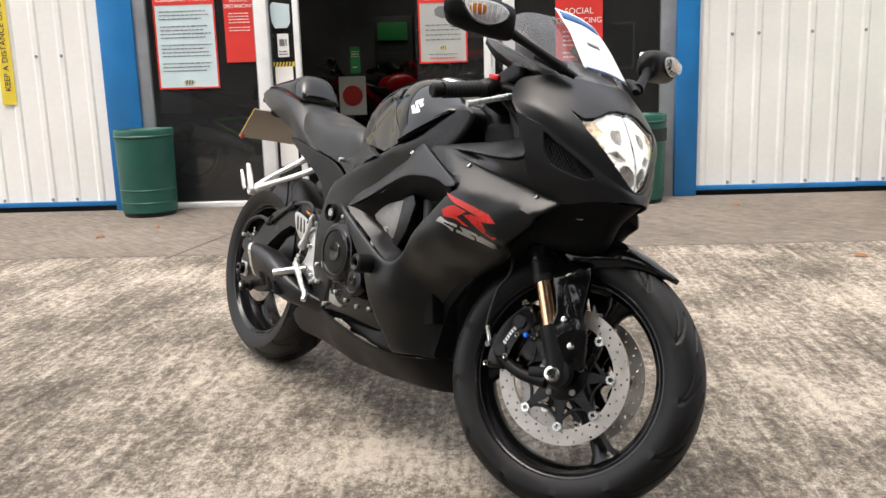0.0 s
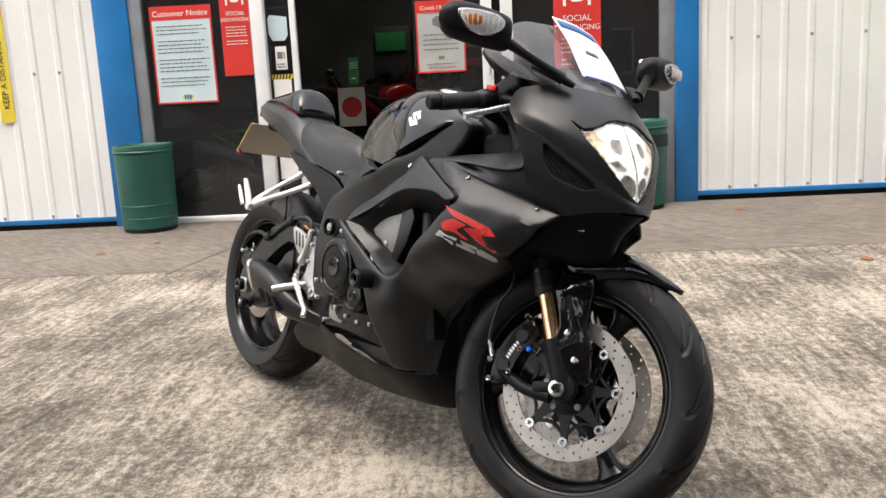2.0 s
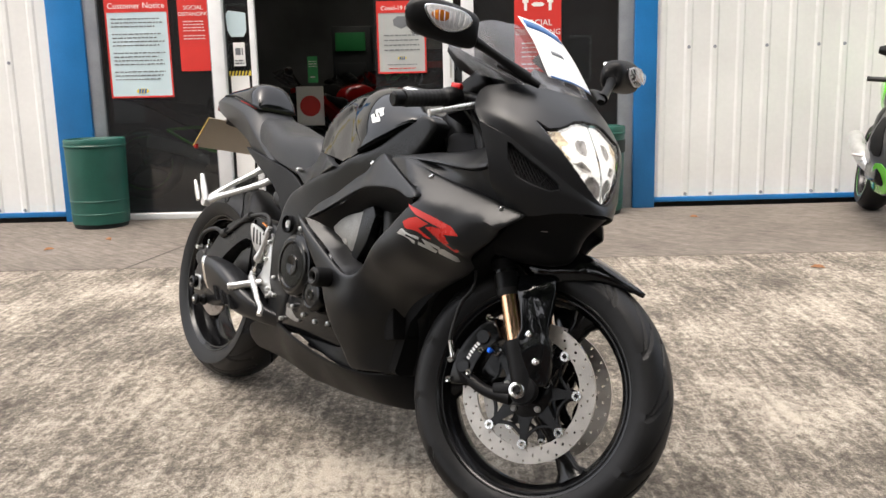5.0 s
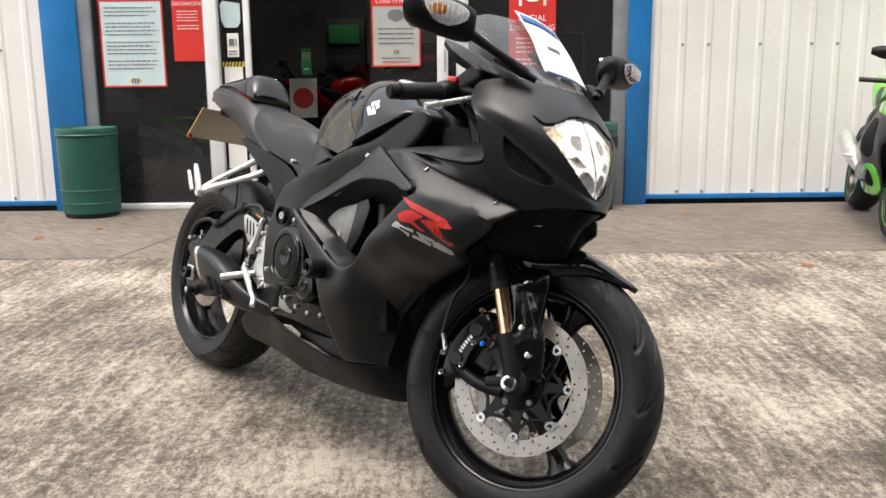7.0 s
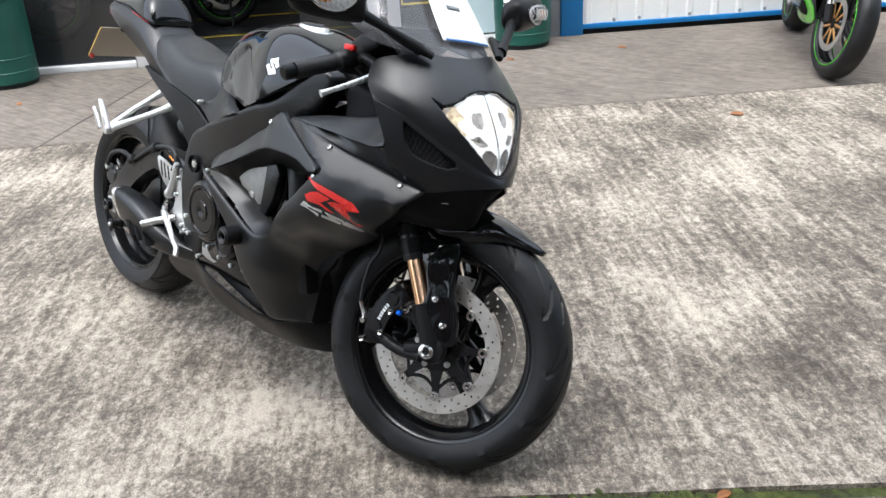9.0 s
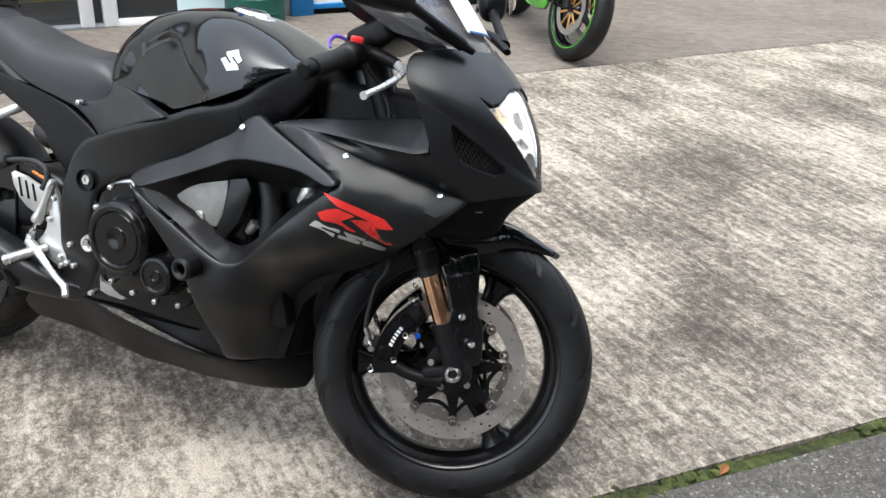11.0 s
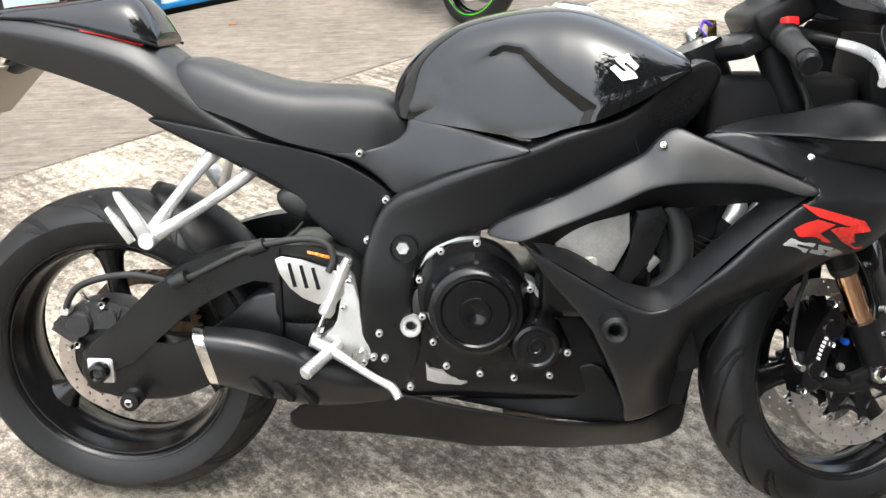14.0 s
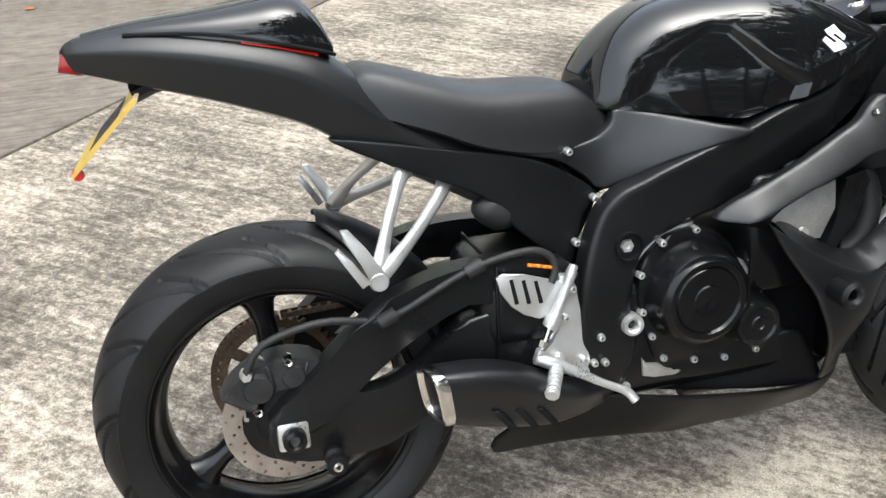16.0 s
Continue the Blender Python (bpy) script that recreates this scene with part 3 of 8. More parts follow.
ribs_r = [4.168 + 0.1915 * i for i in range(-1, 60)]
ribs_l = [-0.62 - 0.1915 * i for i in range(0, 45)]
w_r = wall_sheet("wall_right", 3.93, 15.0, 0.07, 4.2, "white ribbed steel cladding with screw heads", ribs_r)
w_l = wall_sheet("wall_left", -9.0, -0.50, 0.07, 4.2, "white ribbed steel cladding, streaked with rust at the foot", ribs_l, 0.008)
for i in (1, 2, 4, 6, 7, 9, 11, 12, 14, 16, 19, 21):
    wall_bolt(w_r, ribs_r[i], 1.18), wall_bolt(w_r, ribs_r[i], 0.095)
for i in (1, 2, 4, 6, 7):
    wall_bolt(w_l, ribs_l[i], 1.18), wall_bolt(w_l, ribs_l[i], 0.095)
tagged(part("trim_right", box(3.92, 15.0, -0.022, 0.10, 0.04, 0.075, 0.003), BLUE, None, m=B), "blue painted base trim", "trim", kind="structure")
tagged(part("trim_left", box(-9.0, -0.49, -0.022, 0.10, 0.04, 0.075, 0.003), BLUE, None, m=B), "blue painted base trim", "trim", kind="structure")
tagged(part("trim_plinth", box(3.90, 15.0, 0.012, 0.10, -0.01, 0.045), PLINTH, None, m=B, smooth=False), "dark plinth under the cladding", "trim", kind="structure")
tagged(part("trim_plinth", box(-9.0, -0.48, 0.012, 0.10, -0.01, 0.045), PLINTH, None, m=B, smooth=False), "dark plinth under the cladding", "trim", kind="structure")
tagged(part("trim_column", box(3.765, 3.93, -0.035, 0.14, 0.0, 3.0, 0.006), BLUE, None, m=B), "blue painted steel column beside the window", "trim", kind="structure")
tagged(part("trim_column", box(-0.50, -0.24, -0.035, 0.14, 0.0, 3.0, 0.006), BLUE, None, m=B), "blue painted steel column beside the window", "trim", kind="structure")
tagged(part("wall_lintel", box(-0.50, 3.93, -0.03, 0.12, 2.35, 4.2), WHITE_SHEET, None, m=B, smooth=False), "white cladding above the shop windows", "wall", kind="structure")
# showroom behind the glass
tagged(part("floor_shop", box(-3.0, 7.0, 0.13, 7.0, -0.05, 0.012), ROOM_FLOOR, None, m=B, smooth=False), "dark polished showroom floor", "floor", kind="structure")
tagged(part("wall_shop_back", box(-3.0, 7.0, 7.0, 7.15, 0, 3.2), ROOM, None, m=B, smooth=False), "dark showroom back wall", "wall", kind="structure")
tagged(part("wall_shop_side", box(-3.1, -3.0, 0.13, 7.0, 0, 3.2), ROOM, None, m=B, smooth=False), "dark showroom side wall", "wall", kind="structure")
tagged(part("wall_shop_side", box(7.0, 7.1, 0.13, 7.0, 0, 3.2), ROOM, None, m=B, smooth=False), "dark showroom side wall", "wall", kind="structure")
tagged(part("ceiling_shop", box(-3.1, 7.1, 0.13, 7.15, 3.2, 3.35), ROOM, None, m=B, smooth=False), "dark showroom ceiling", "ceiling", kind="structure")
tagged(part("roof", box(-9.2, 15.2, -0.1, 12.0, 4.2, 4.4), DARK_GREY, None, m=B, smooth=False), "shallow grey shed roof", "roof", kind="structure")
tagged(part("wall_back", box(-9.2, 15.2, 11.9, 12.0, 0, 4.2), WHITE_SHEET, None, m=B, smooth=False), "rear wall of the shed", "wall", kind="structure")


def window(name, u0, u1, label, left, right):
    w = group_at(name, B, label, "window", kind="structure")
    part("window_frame", box(u0, u0 + left, -0.012, 0.07, 0.0, 2.35, 0.004), GREY_FRAME if left > 0.06 else WHITE, w)
    part("window_frame", box(u1 - right, u1, -0.012, 0.07, 0.0, 2.35, 0.004), GREY_FRAME, w)
    part("window_frame", box(u0 + left, u1 - right, -0.012, 0.07, 2.27, 2.35, 0.004), WHITE, w)
    part("window_sill", box(u0 + left, u1 - right, -0.02, 0.07, 0.0, 0.045, 0.004), WHITE, w)
    p = part("pane", box(u0 + left, u1 - right, 0.02, 0.026, 0.045, 2.27), PANE, w, smooth=False)
    p.visible_shadow = False
    return w


window("window_1", -0.24, 0.67, "shop window in a grey frame with a white sill", 0.095, 0.01)
window("window_2", 2.58, 3.765, "shop window in a grey frame with a white sill", 0.01, 0.11)
d = group_at("door_1", B, "white-framed glass sliding door standing open", "door", kind="structure")
for u0, u1, y0, y1 in ((0.67, 0.765, -0.03, 0.09), (0.945, 0.99, 0.03, 0.08), (2.36, 2.44, -0.03, 0.09), (2.50, 2.58, 0.0, 0.08)):
    part("door_frame", box(u0, u1, y0, y1, 0.0, 2.35, 0.005), WHITE, d)
part("door_frame", box(0.765, 2.50, -0.03, 0.09, 2.22, 2.35, 0.005), WHITE, d)
part("threshold", box(0.765, 2.50, -0.03, 0.09, 0.0, 0.018, 0.003), GREY_FRAME, d)
for u0, u1 in ((0.765, 0.945), (1.86, 2.36), (2.44, 2.50)):
    p = part("pane", box(u0, u1, 0.05, 0.056, 0.02, 2.22), PANE, d, smooth=False)
    p.visible_shadow = False
part("door_handle", tube([(2.415, -0.05, 1.0), (2.415, -0.06, 1.1), (2.415, -0.05, 1.2)], 0.008), SILVER, d)


# brick terrace across the yard, which the glass and the paint mirror
opposite = group_at("building_opposite", B, "plain red brick terrace across the yard", "building", kind="structure")
part("wall", box(-22, 30, -20.4, -20.0, -0.05, 5.6), BRICK_WALL, opposite, smooth=False)
part("roof", box(-22.3, 30.3, -24.2, -19.7, 5.6, 5.85, 0.02), SLATE, opposite)
for i in range(10):
    u = -19.5 + 5.0 * i
    for z in (0.9, 3.3):
        w = part("window", box(u, u + 1.5, -20.02, -19.97, z, z + 1.35, 0.01), WHITE, opposite)
        part("pane", box(u + 0.08, u + 0.71, -19.972, -19.962, z + 0.08, z + 1.27), DARK_PANE, w, smooth=False)
        part("pane", box(u + 0.79, u + 1.42, -19.972, -19.962, z + 0.08, z + 1.27), DARK_PANE, w, smooth=False)
    part("door", box(u + 2.3, u + 3.2, -20.02, -19.96, 0.0, 2.1, 0.01), WHITE, opposite)


def broadleaf_tree(m, seed):
    """Tapered trunk, limbs, and a crown of many small leaf clumps with gaps."""
    rnd = random.Random(seed)
    t = tagged(new("tree"), "tall dark broadleaf tree across the yard", "tree", "trees across the yard")
    t.matrix_basis = m
    bm = bmesh.new()
    add_tube(bm, [(0, 0, 0), (0.1, 0.05, 2.5), (0.0, 0.1, 5.0), (0.15, 0.0, 8.5)], (0.34, 0.27, 0.20, 0.06), 10, 4)
    tips = []
    for k in range(9):
        a, z = k * 2.4, 3.2 + 0.55 * k
        tip = (2.6 * math.cos(a) * rnd.uniform(0.7, 1.1), 2.6 * math.sin(a) * rnd.uniform(0.7, 1.1), z + rnd.uniform(1.2, 2.6))
        tips.append(tip)
        add_tube(bm, [(0.05, 0.05, z), (0.5 * tip[0], 0.5 * tip[1], z + 0.8), tip], (0.11, 0.07, 0.03), 7, 3)
    part("trunk", bm, BARK, t)
    V, F = [], []
    tips.append((0.1, 0, 9.4))
    for tip in tips:
        for _ in range(170):
            d = Vector((rnd.gauss(0, 1), rnd.gauss(0, 1), rnd.gauss(0, 0.8)))
            c = Vector(tip) + d.normalized() * 1.75 * rnd.random() ** 0.45
            u = Vector((rnd.gauss(0, 1), rnd.gauss(0, 1), rnd.gauss(0, 1))).normalized()
            w = u.orthogonal().normalized()
            s = rnd.uniform(0.16, 0.34)
            b = len(V)
            V += [tuple(c + u * s), tuple(c + w * s * 0.7), tuple(c - u * s), tuple(c - w * s * 0.7)]
            F.append((b, b + 1, b + 2, b + 3))
    me = bpy.data.meshes.new("crown")
    me.from_pydata(V, [], F)
    me.materials.append(FOLIAGE)
    child("crown", me, t)
    return t


first_tree = broadleaf_tree(B @ pose(-20, -27, 0), 5)
random.seed(21)
for i in range(1, 18):
    k = random.uniform(0.95, 1.25) * (1.0 if i < 7 else 1.22)
    u, v = (-20 + 8.5 * i, -27) if i < 7 else (-11 + 4.1 * (i - 7), -15.5)
    copy_thing(first_tree, B @ pose(u + random.uniform(-0.8, 0.8), v + random.uniform(-1.5, 1.5), 0, 0, 0, random.uniform(0, 360)) @ Matrix.Diagonal((k, k, k * random.uniform(0.95, 1.15), 1)))
# ---- the black sports motorcycle ----
BIKE = pose(0, -0.05, 0, -12, 0, 0)
bike = group_at("motorcycle", BIKE, "black sports motorcycle leaning on its side stand, front wheel turned", "motorcycle")
HEAD = radians(23.75)
WC = Vector((1.40, 0, 0.30))
PIVOT = WC - 0.033 * Vector((math.cos(HEAD), 0, math.sin(HEAD)))
STEER = Matrix.Translation(PIVOT) @ Matrix.Rotation(radians(28), 4, Vector((-math.sin(HEAD), 0, math.cos(HEAD)))) @ Matrix.Translation(-PIVOT)      # bars
TURN = Matrix.Translation(PIVOT + Vector((0.006, 0.020, 0))) @ Matrix.Rotation(radians(23), 4, Vector((-math.sin(HEAD), 0, math.cos(HEAD)))) @ Matrix.Translation(-PIVOT)      # wheel and fork


def tyre(R, W, name, parent, m, shoulder=0.72, seg=600):
    """A treaded tyre: round crown, sidewalls, and slanting grooves cut into the tread."""
    h = W / 2
    prof = [(0.213, 0.66 * h), (0.220, 0.78 * h), (0.229, 0.85 * h), (0.240, 0.95 * h), (0.5 * (0.236 + R) - 0.006, h), (R - 0.36 * h - 0.012, 0.97 * h)]
    for a in np.arange(78, -0.1, -2.0 if seg > 200 else -9.0):
        t = radians(a)
        prof.append((R - h * shoulder * (1 - math.cos(t)), 0.97 * h * math.sin(t) / math.sin(radians(78))))
    prof = prof + [(r, -y) for r, y in prof[-2::-1]]
    bm = bmesh.new()
    rows = []
    for r, y in prof:
        row = []
        for j in range(seg):
            t = 2 * math.pi * j / seg
            rr = r
            s = abs(y) / h
            if seg > 200 and 0.1 < s < 0.99 and r > R - 0.64 * h:
                side = 1 if y > 0 else -1
                turns = t / (2 * math.pi)
                ph = (turns * 13 + 0.25 * side + 1.25 * s ** 1.5) % 1.0
                if ph < 0.085 and 0.10 < s < 0.985:
                    rr -= 0.0085
                ph2 = (turns * 13 + 0.25 * side + 0.5 + 0.75 * s) % 1.0
                if ph2 < 0.075 and 0.40 < s < 0.975:
                    rr -= 0.0075
            row.append((rr * math.cos(t), y, rr * math.sin(t)))
        rows.append(row)
    add_rings(bm, rows, True, False)
    return part(name, bm, RUBBER, parent, m=m, angle=55)


def rim(W, parent, m, spokes, turn=0.0):
    h = W / 2
    prof = [(0.2135, h * 0.78), (0.224, h * 0.80), (0.2295, h * 0.83), (0.2305, h * 0.88), (0.227, h * 0.92), (0.2235, h * 0.91), (0.2205, h * 0.86), (0.2165, h * 0.80), (0.2140, h * 0.70), (0.2085, h * 0.45), (0.1990, h * 0.28), (0.1960, 0.0)]
    prof = prof + [(r, -y) for r, y in prof[-2::-1]] + [(0.2035, -h * 0.26), (0.2035, h * 0.26), (0.2125, h * 0.45), (0.2165, h * 0.74), (0.2135, h * 0.78)]
    part("rim", lathe(prof, 96), WHEEL_BLACK, parent, "gloss black alloy rim", m=m)
    for i in range(spokes):
        bm = bmesh.new()
        secs = []
        for r, w, d in ((0.03, 0.034, 0.030), (0.06, 0.030, 0.026), (0.10, 0.021, 0.020), (0.15, 0.019, 0.018), (0.18, 0.026, 0.020), (0.201, 0.046, 0.024)):
            secs.append([(r, d * math.sin(t), w * math.cos(t) * (0.85 + 0.15 * abs(math.cos(t)))) for t in (2 * math.pi * k / 12 for k in range(12))])
        add_rings(bm, secs)
        part("spoke", bm, WHEEL_BLACK, parent, m=m @ Matrix.Rotation(radians(turn + 360 * i / spokes), 4, 'Y'))
    part("hub", lathe([(0.0, -h * 0.75), (0.028, -h * 0.75), (0.036, -h * 0.6), (0.042, -h * 0.3), (0.042, h * 0.3), (0.036, h * 0.6), (0.028, h * 0.75), (0.0, h * 0.75)], 32), WHEEL_BLACK, parent, m=m)


def drilled_disc(r0, r1, thick, groups, rows, hole=0.0036):
    """A brake rotor: a flat ring drilled through in slanting rows."""
    from mathutils.geometry import delaunay_2d_cdt
    P, E, holes = [], [], []
    for r, k in ((r1, 120), (r0, 96)):
        b = len(P)
        P += [(r * math.cos(2 * math.pi * i / k), r * math.sin(2 * math.pi * i / k)) for i in range(k)]
        E += [(b + i, b + (i + 1) % k) for i in range(k)]
    for g in range(groups):
        for i in range(rows):
            t = 2 * math.pi * (g + 0.36 * i) / groups
            r = r0 + (r1 - r0) * (0.17 + 0.66 * i / max(rows - 1, 1))
            c = (r * math.cos(t), r * math.sin(t))
            holes.append(c)
            b = len(P)
            P += [(c[0] + hole * math.cos(math.pi * q / 4), c[1] + hole * math.sin(math.pi * q / 4)) for q in range(8)]
            E += [(b + q, b + (q + 1) % 8) for q in range(8)]
    vv, _, ff, _, _, _ = delaunay_2d_cdt([Vector(p) for p in P], E, [], 0, 1e-6)
    H, bm = np.array(holes), bmesh.new()
    keep = []
    for f in ff:
        c = sum((vv[i] for i in f), Vector((0, 0))) / len(f)
        if r0 - 0.0005 < c.length < r1 and np.hypot(H[:, 0] - c.x, H[:, 1] - c.y).min() > hole * 0.75:
            keep.append(f)
    a = [bm.verts.new((v.x, -thick / 2, v.y)) for v in vv]
    b = [bm.verts.new((v.x, thick / 2, v.y)) for v in vv]
    es = set()
    for f in keep:
        bm.faces.new([a[i] for i in f]), bm.faces.new([b[i] for i in reversed(f)])
        es |= {(i, j) for i, j in zip(f, f[1:] + f[:1])}
    for i, j in es:
        if (j, i) not in es:
            bm.faces.new((a[i], b[i], b[j], a[j]))
    bmesh.ops.delete(bm, geom=[v for v in bm.verts if not v.link_faces], context='VERTS')
    return bm


# front end, built straight and then steered
front = group_at("front_wheel", Matrix(), "", "", parent=bike)
FW = TURN @ Matrix.Translation(WC)
tyre(0.30, 0.118, "tyre", front, FW)
rim(0.108, front, FW, 3, 52)
rotor = drilled_disc(0.119, 0.154, 0.005, 24, 3, 0.0036)
for y, lab in ((-0.056, "drilled steel brake disc"), (0.056, "drilled steel brake disc")):
    src = rotor.copy()
    part("brake_disc", src, STEEL, front, lab, m=FW @ Matrix.Translation((0, y, 0)), angle=30)
    s = -1 if y < 0 else 1
    cm = FW @ Matrix.Translation((0, y - 0.002 * s, 0))
    star = []
    for k in range(8):
        for da, r in ((-22.5, 0.055), (-13, 0.060), (-6, 0.086), (-4.5, 0.113), (4.5, 0.113), (6, 0.086), (13, 0.060)):
            star.append((r * math.cos(radians(45 * k + 9 + da)), r * math.sin(radians(45 * k + 9 + da))))
    part("disc_carrier", prism(star, -0.003, 0.003, 0.0012, 1), WHEEL_BLACK, front, "black star-shaped disc carrier", m=cm)
    part("carrier_hub", lathe([(0.030, -0.009), (0.040, -0.008), (0.056, -0.005), (0.058, 0.004), (0.030, 0.006)], 40), WHEEL_BLACK, front, m=cm)
    for k in range(8):
        a0, a1 = radians(45 * k + 9), radians(45 * k + 31.5)
        part("carrier_web", tube([(0.104 * math.cos(a0), 0, 0.104 * math.sin(a0)), (0.080 * math.cos(a1), 0, 0.080 * math.sin(a1)), (0.100 * math.cos(2 * a1 - a0), 0, 0.100 * math.sin(2 * a1 - a0))], (0.004, 0.0045, 0.004), 6, 4, 0.7), WHEEL_BLACK, front, m=cm)
    btn = None
    for i in range(8):
        a = radians(45 * i + 9)
        mm = FW @ Matrix.Translation((0.1135 * math.cos(a), y + 0.001 * s, 0.1135 * math.sin(a)))
        if btn is None:
            btn = part("disc_button", lathe([(0.0050, 0.0065), (0.0105, 0.0065), (0.0112, 0.005), (0.0112, -0.005), (0.0105, -0.0065), (0.0050, -0.0065), (0.0050, 0.0065)], 16), BRIGHT, front, m=mm).data
        else:
            child("disc_button", btn, front, m=mm)
    hubbolt = None
    for i in range(5):
        a = radians(72 * i + 30)
        mm = FW @ Matrix.Translation((0.047 * math.cos(a), y + 0.008 * s, 0.047 * math.sin(a)))
        if hubbolt is None:
            hubbolt = part("disc_bolt", lathe([(0, -0.004), (0.006, -0.004), (0.007, -0.002), (0.007, 0.004), (0, 0.004)], 10), CAST, front, m=mm).data
        else:
            child("disc_bolt", hubbolt, front, m=mm)
for side in (-1, 1):
    part("axle_nut", lathe([(0.0, 0.0), (0.006, -0.001), (0.007, -0.010), (0.011, -0.014), (0.0165, -0.013), (0.0195, -0.008), (0.0195, 0.02)], 24), BRIGHT, front, m=FW @ Matrix.Translation((0, 0.108 * side, 0)) @ Matrix.Rotation(0 if side < 0 else math.pi, 4, 'Z'))

fork = group_at("fork", Matrix(), "", "", parent=bike)
FORKDIR = Vector((-math.sin(HEAD), 0, math.cos(HEAD)))
def on_leg(side, d, off=0.0):
    """A point on a fork leg, d metres up from the axle and off metres ahead."""
    return WC + Vector((0, 0.098 * side, 0)) + FORKDIR * d + (off + 0.008) * Vector((math.cos(HEAD), 0, math.sin(HEAD)))


for side in (-1, 1):
    def leg(name, d0, d1, r, material, label="", seg=24):
        rs = r if isinstance(r, (list, tuple)) else (r, r)
        k = len(rs)
        pts = [on_leg(side, d0 + (d1 - d0) * i / (k - 1)) for i in range(k)]
        bm = bmesh.new()
        add_tube(bm, pts, list(rs), seg, 0)
        return part(name, bm, material, fork, label, m=TURN)
    leg("fork_lower", -0.005, 0.106, (0.022, 0.024, 0.0245, 0.025, 0.0265, 0.0265), MATT, "black fork bottom")
    leg("fork_tube", 0.10, 0.215, 0.0205, GOLD, "copper-gold fork tube")
    leg("fork_seal", 0.205, 0.221, (0.0235, 0.026, 0.026), RUBBER_DARK)
    leg("fork_upper", 0.220, 0.68, (0.0265, 0.0265, 0.027, 0.026, 0.026), MATT, "black fork outer tube")
    leg("fork_cap", 0.68, 0.70, (0.02, 0.02, 0.014), BRIGHT)
    leg("fork_ring", 0.255, 0.262, 0.0285, CASE_BLACK), leg("fork_ring", 0.285, 0.290, 0.0285, CASE_BLACK)
    bm = bmesh.new()
    add_lathe(bm, [(0.012, 0.016), (0.030, 0.012), (0.033, 0.0), (0.030, -0.012), (0.013, -0.016)], 24, on_leg(side, 0.0))
    add_box(bm, -0.070, 0.0, -0.010, 0.010, -0.010, 0.012, 0.006, m=Matrix.Translation(on_leg(side, 0.0)) @ Matrix.Rotation(radians(-12), 4, 'Y'))
    part("axle_clamp", bm, MATT, fork, m=TURN)
    part("caliper_arm", tube([(WC.x - 0.02, 0.090 * side, WC.z - 0.022), (WC.x - 0.085, 0.092 * side, WC.z - 0.020), (WC.x - 0.150, 0.090 * side, WC.z + 0.010), (WC.x - 0.160, 0.086 * side, WC.z + 0.05)], (0.016, 0.013, 0.014, 0.012), 12, 4), MATT, fork, "black caliper mounting arm", m=TURN)
    # radial brake caliper with its bolts and pipe
    cal = group_at("brake_caliper", Matrix(), "", "", parent=fork)
    bm = bmesh.new()
    pts = []
    for a in range(124, 192, 6):
        t = radians(a)
        pts.append((WC.x + 0.166 * math.cos(t), WC.z + 0.166 * math.sin(t)))
    for a in range(190, 120, -6):
        t = radians(a)
        pts.append((WC.x + 0.118 * math.cos(t), WC.z + 0.118 * math.sin(t)))
    add_prism(bm, pts, 0.052 * side, 0.104 * side, 0.009, 3)
    for a in (140, 172):
        t = radians(a)
        add_lathe(bm, [(0, 0.108 * side), (0.014, 0.108 * side), (0.019, 0.102 * side), (0.019, 0.09 * side)], 20, (WC.x + 0.142 * math.cos(t), 0, WC.z + 0.142 * math.sin(t)))
    part("caliper_body", bm, CASE_BLACK, cal, m=TURN)
    for a, rr in ((128, 0.172), (186, 0.168), (150, 0.124), (176, 0.124)):
        t = radians(a)
        part("caliper_bolt", lathe([(0.003, 0), (0.0035, -0.004), (0.006, -0.006), (0.007, -0.003), (0.007, 0.01)], 12, (WC.x + rr * math.cos(t), 0.104 * side, WC.z + rr * math.sin(t))), BRIGHT, cal, m=TURN)
    bm = bmesh.new()
    for k in range(6):
        add_box(bm, -0.0024, 0.0024, 0.1045 * side, 0.1052 * side, -0.004, 0.004, m=Matrix.Translation((WC.x + 0.139 * math.cos(radians(148 + 3.2 * k)), 0, WC.z + 0.139 * math.sin(radians(148 + 3.2 * k)))) @ Matrix.Rotation(radians(-60), 4, 'Y'))
    part("lettering", bm, WHITE_DECAL, cal, "white raised letters", m=TURN, smooth=False)
    top = on_leg(side, 0.50, -0.05)
    part("brake_hose", tube([(WC.x - 0.175, 0.096 * side, 0.335), (WC.x - 0.19, 0.10 * side, 0.37), (WC.x - 0.182, 0.105 * side, 0.45), (WC.x - 0.165, 0.10 * side, 0.52), tuple(top)], 0.0045, 8), RUBBER_DARK, fork, m=TURN)
    part("hose_banjo", tube([(WC.x - 0.172, 0.112 * side, 0.325), (WC.x - 0.175, 0.096 * side, 0.332), (WC.x - 0.19, 0.10 * side, 0.365)], (0.0065, 0.0065, 0.005), 10, 3), BRIGHT, fork, m=TURN)
    # side plate of the mudguard with its screws
    plate = [(1.334, 0.536), (1.375, 0.545), (1.414, 0.548), (1.424, 0.500), (1.428, 0.450), (1.432, 0.426), (1.446, 0.400), (1.455, 0.330), (1.440, 0.318), (1.412, 0.322), (1.388, 0.360), (1.372, 0.400), (1.376, 0.430), (1.358, 0.480)]
    bm = bmesh.new()
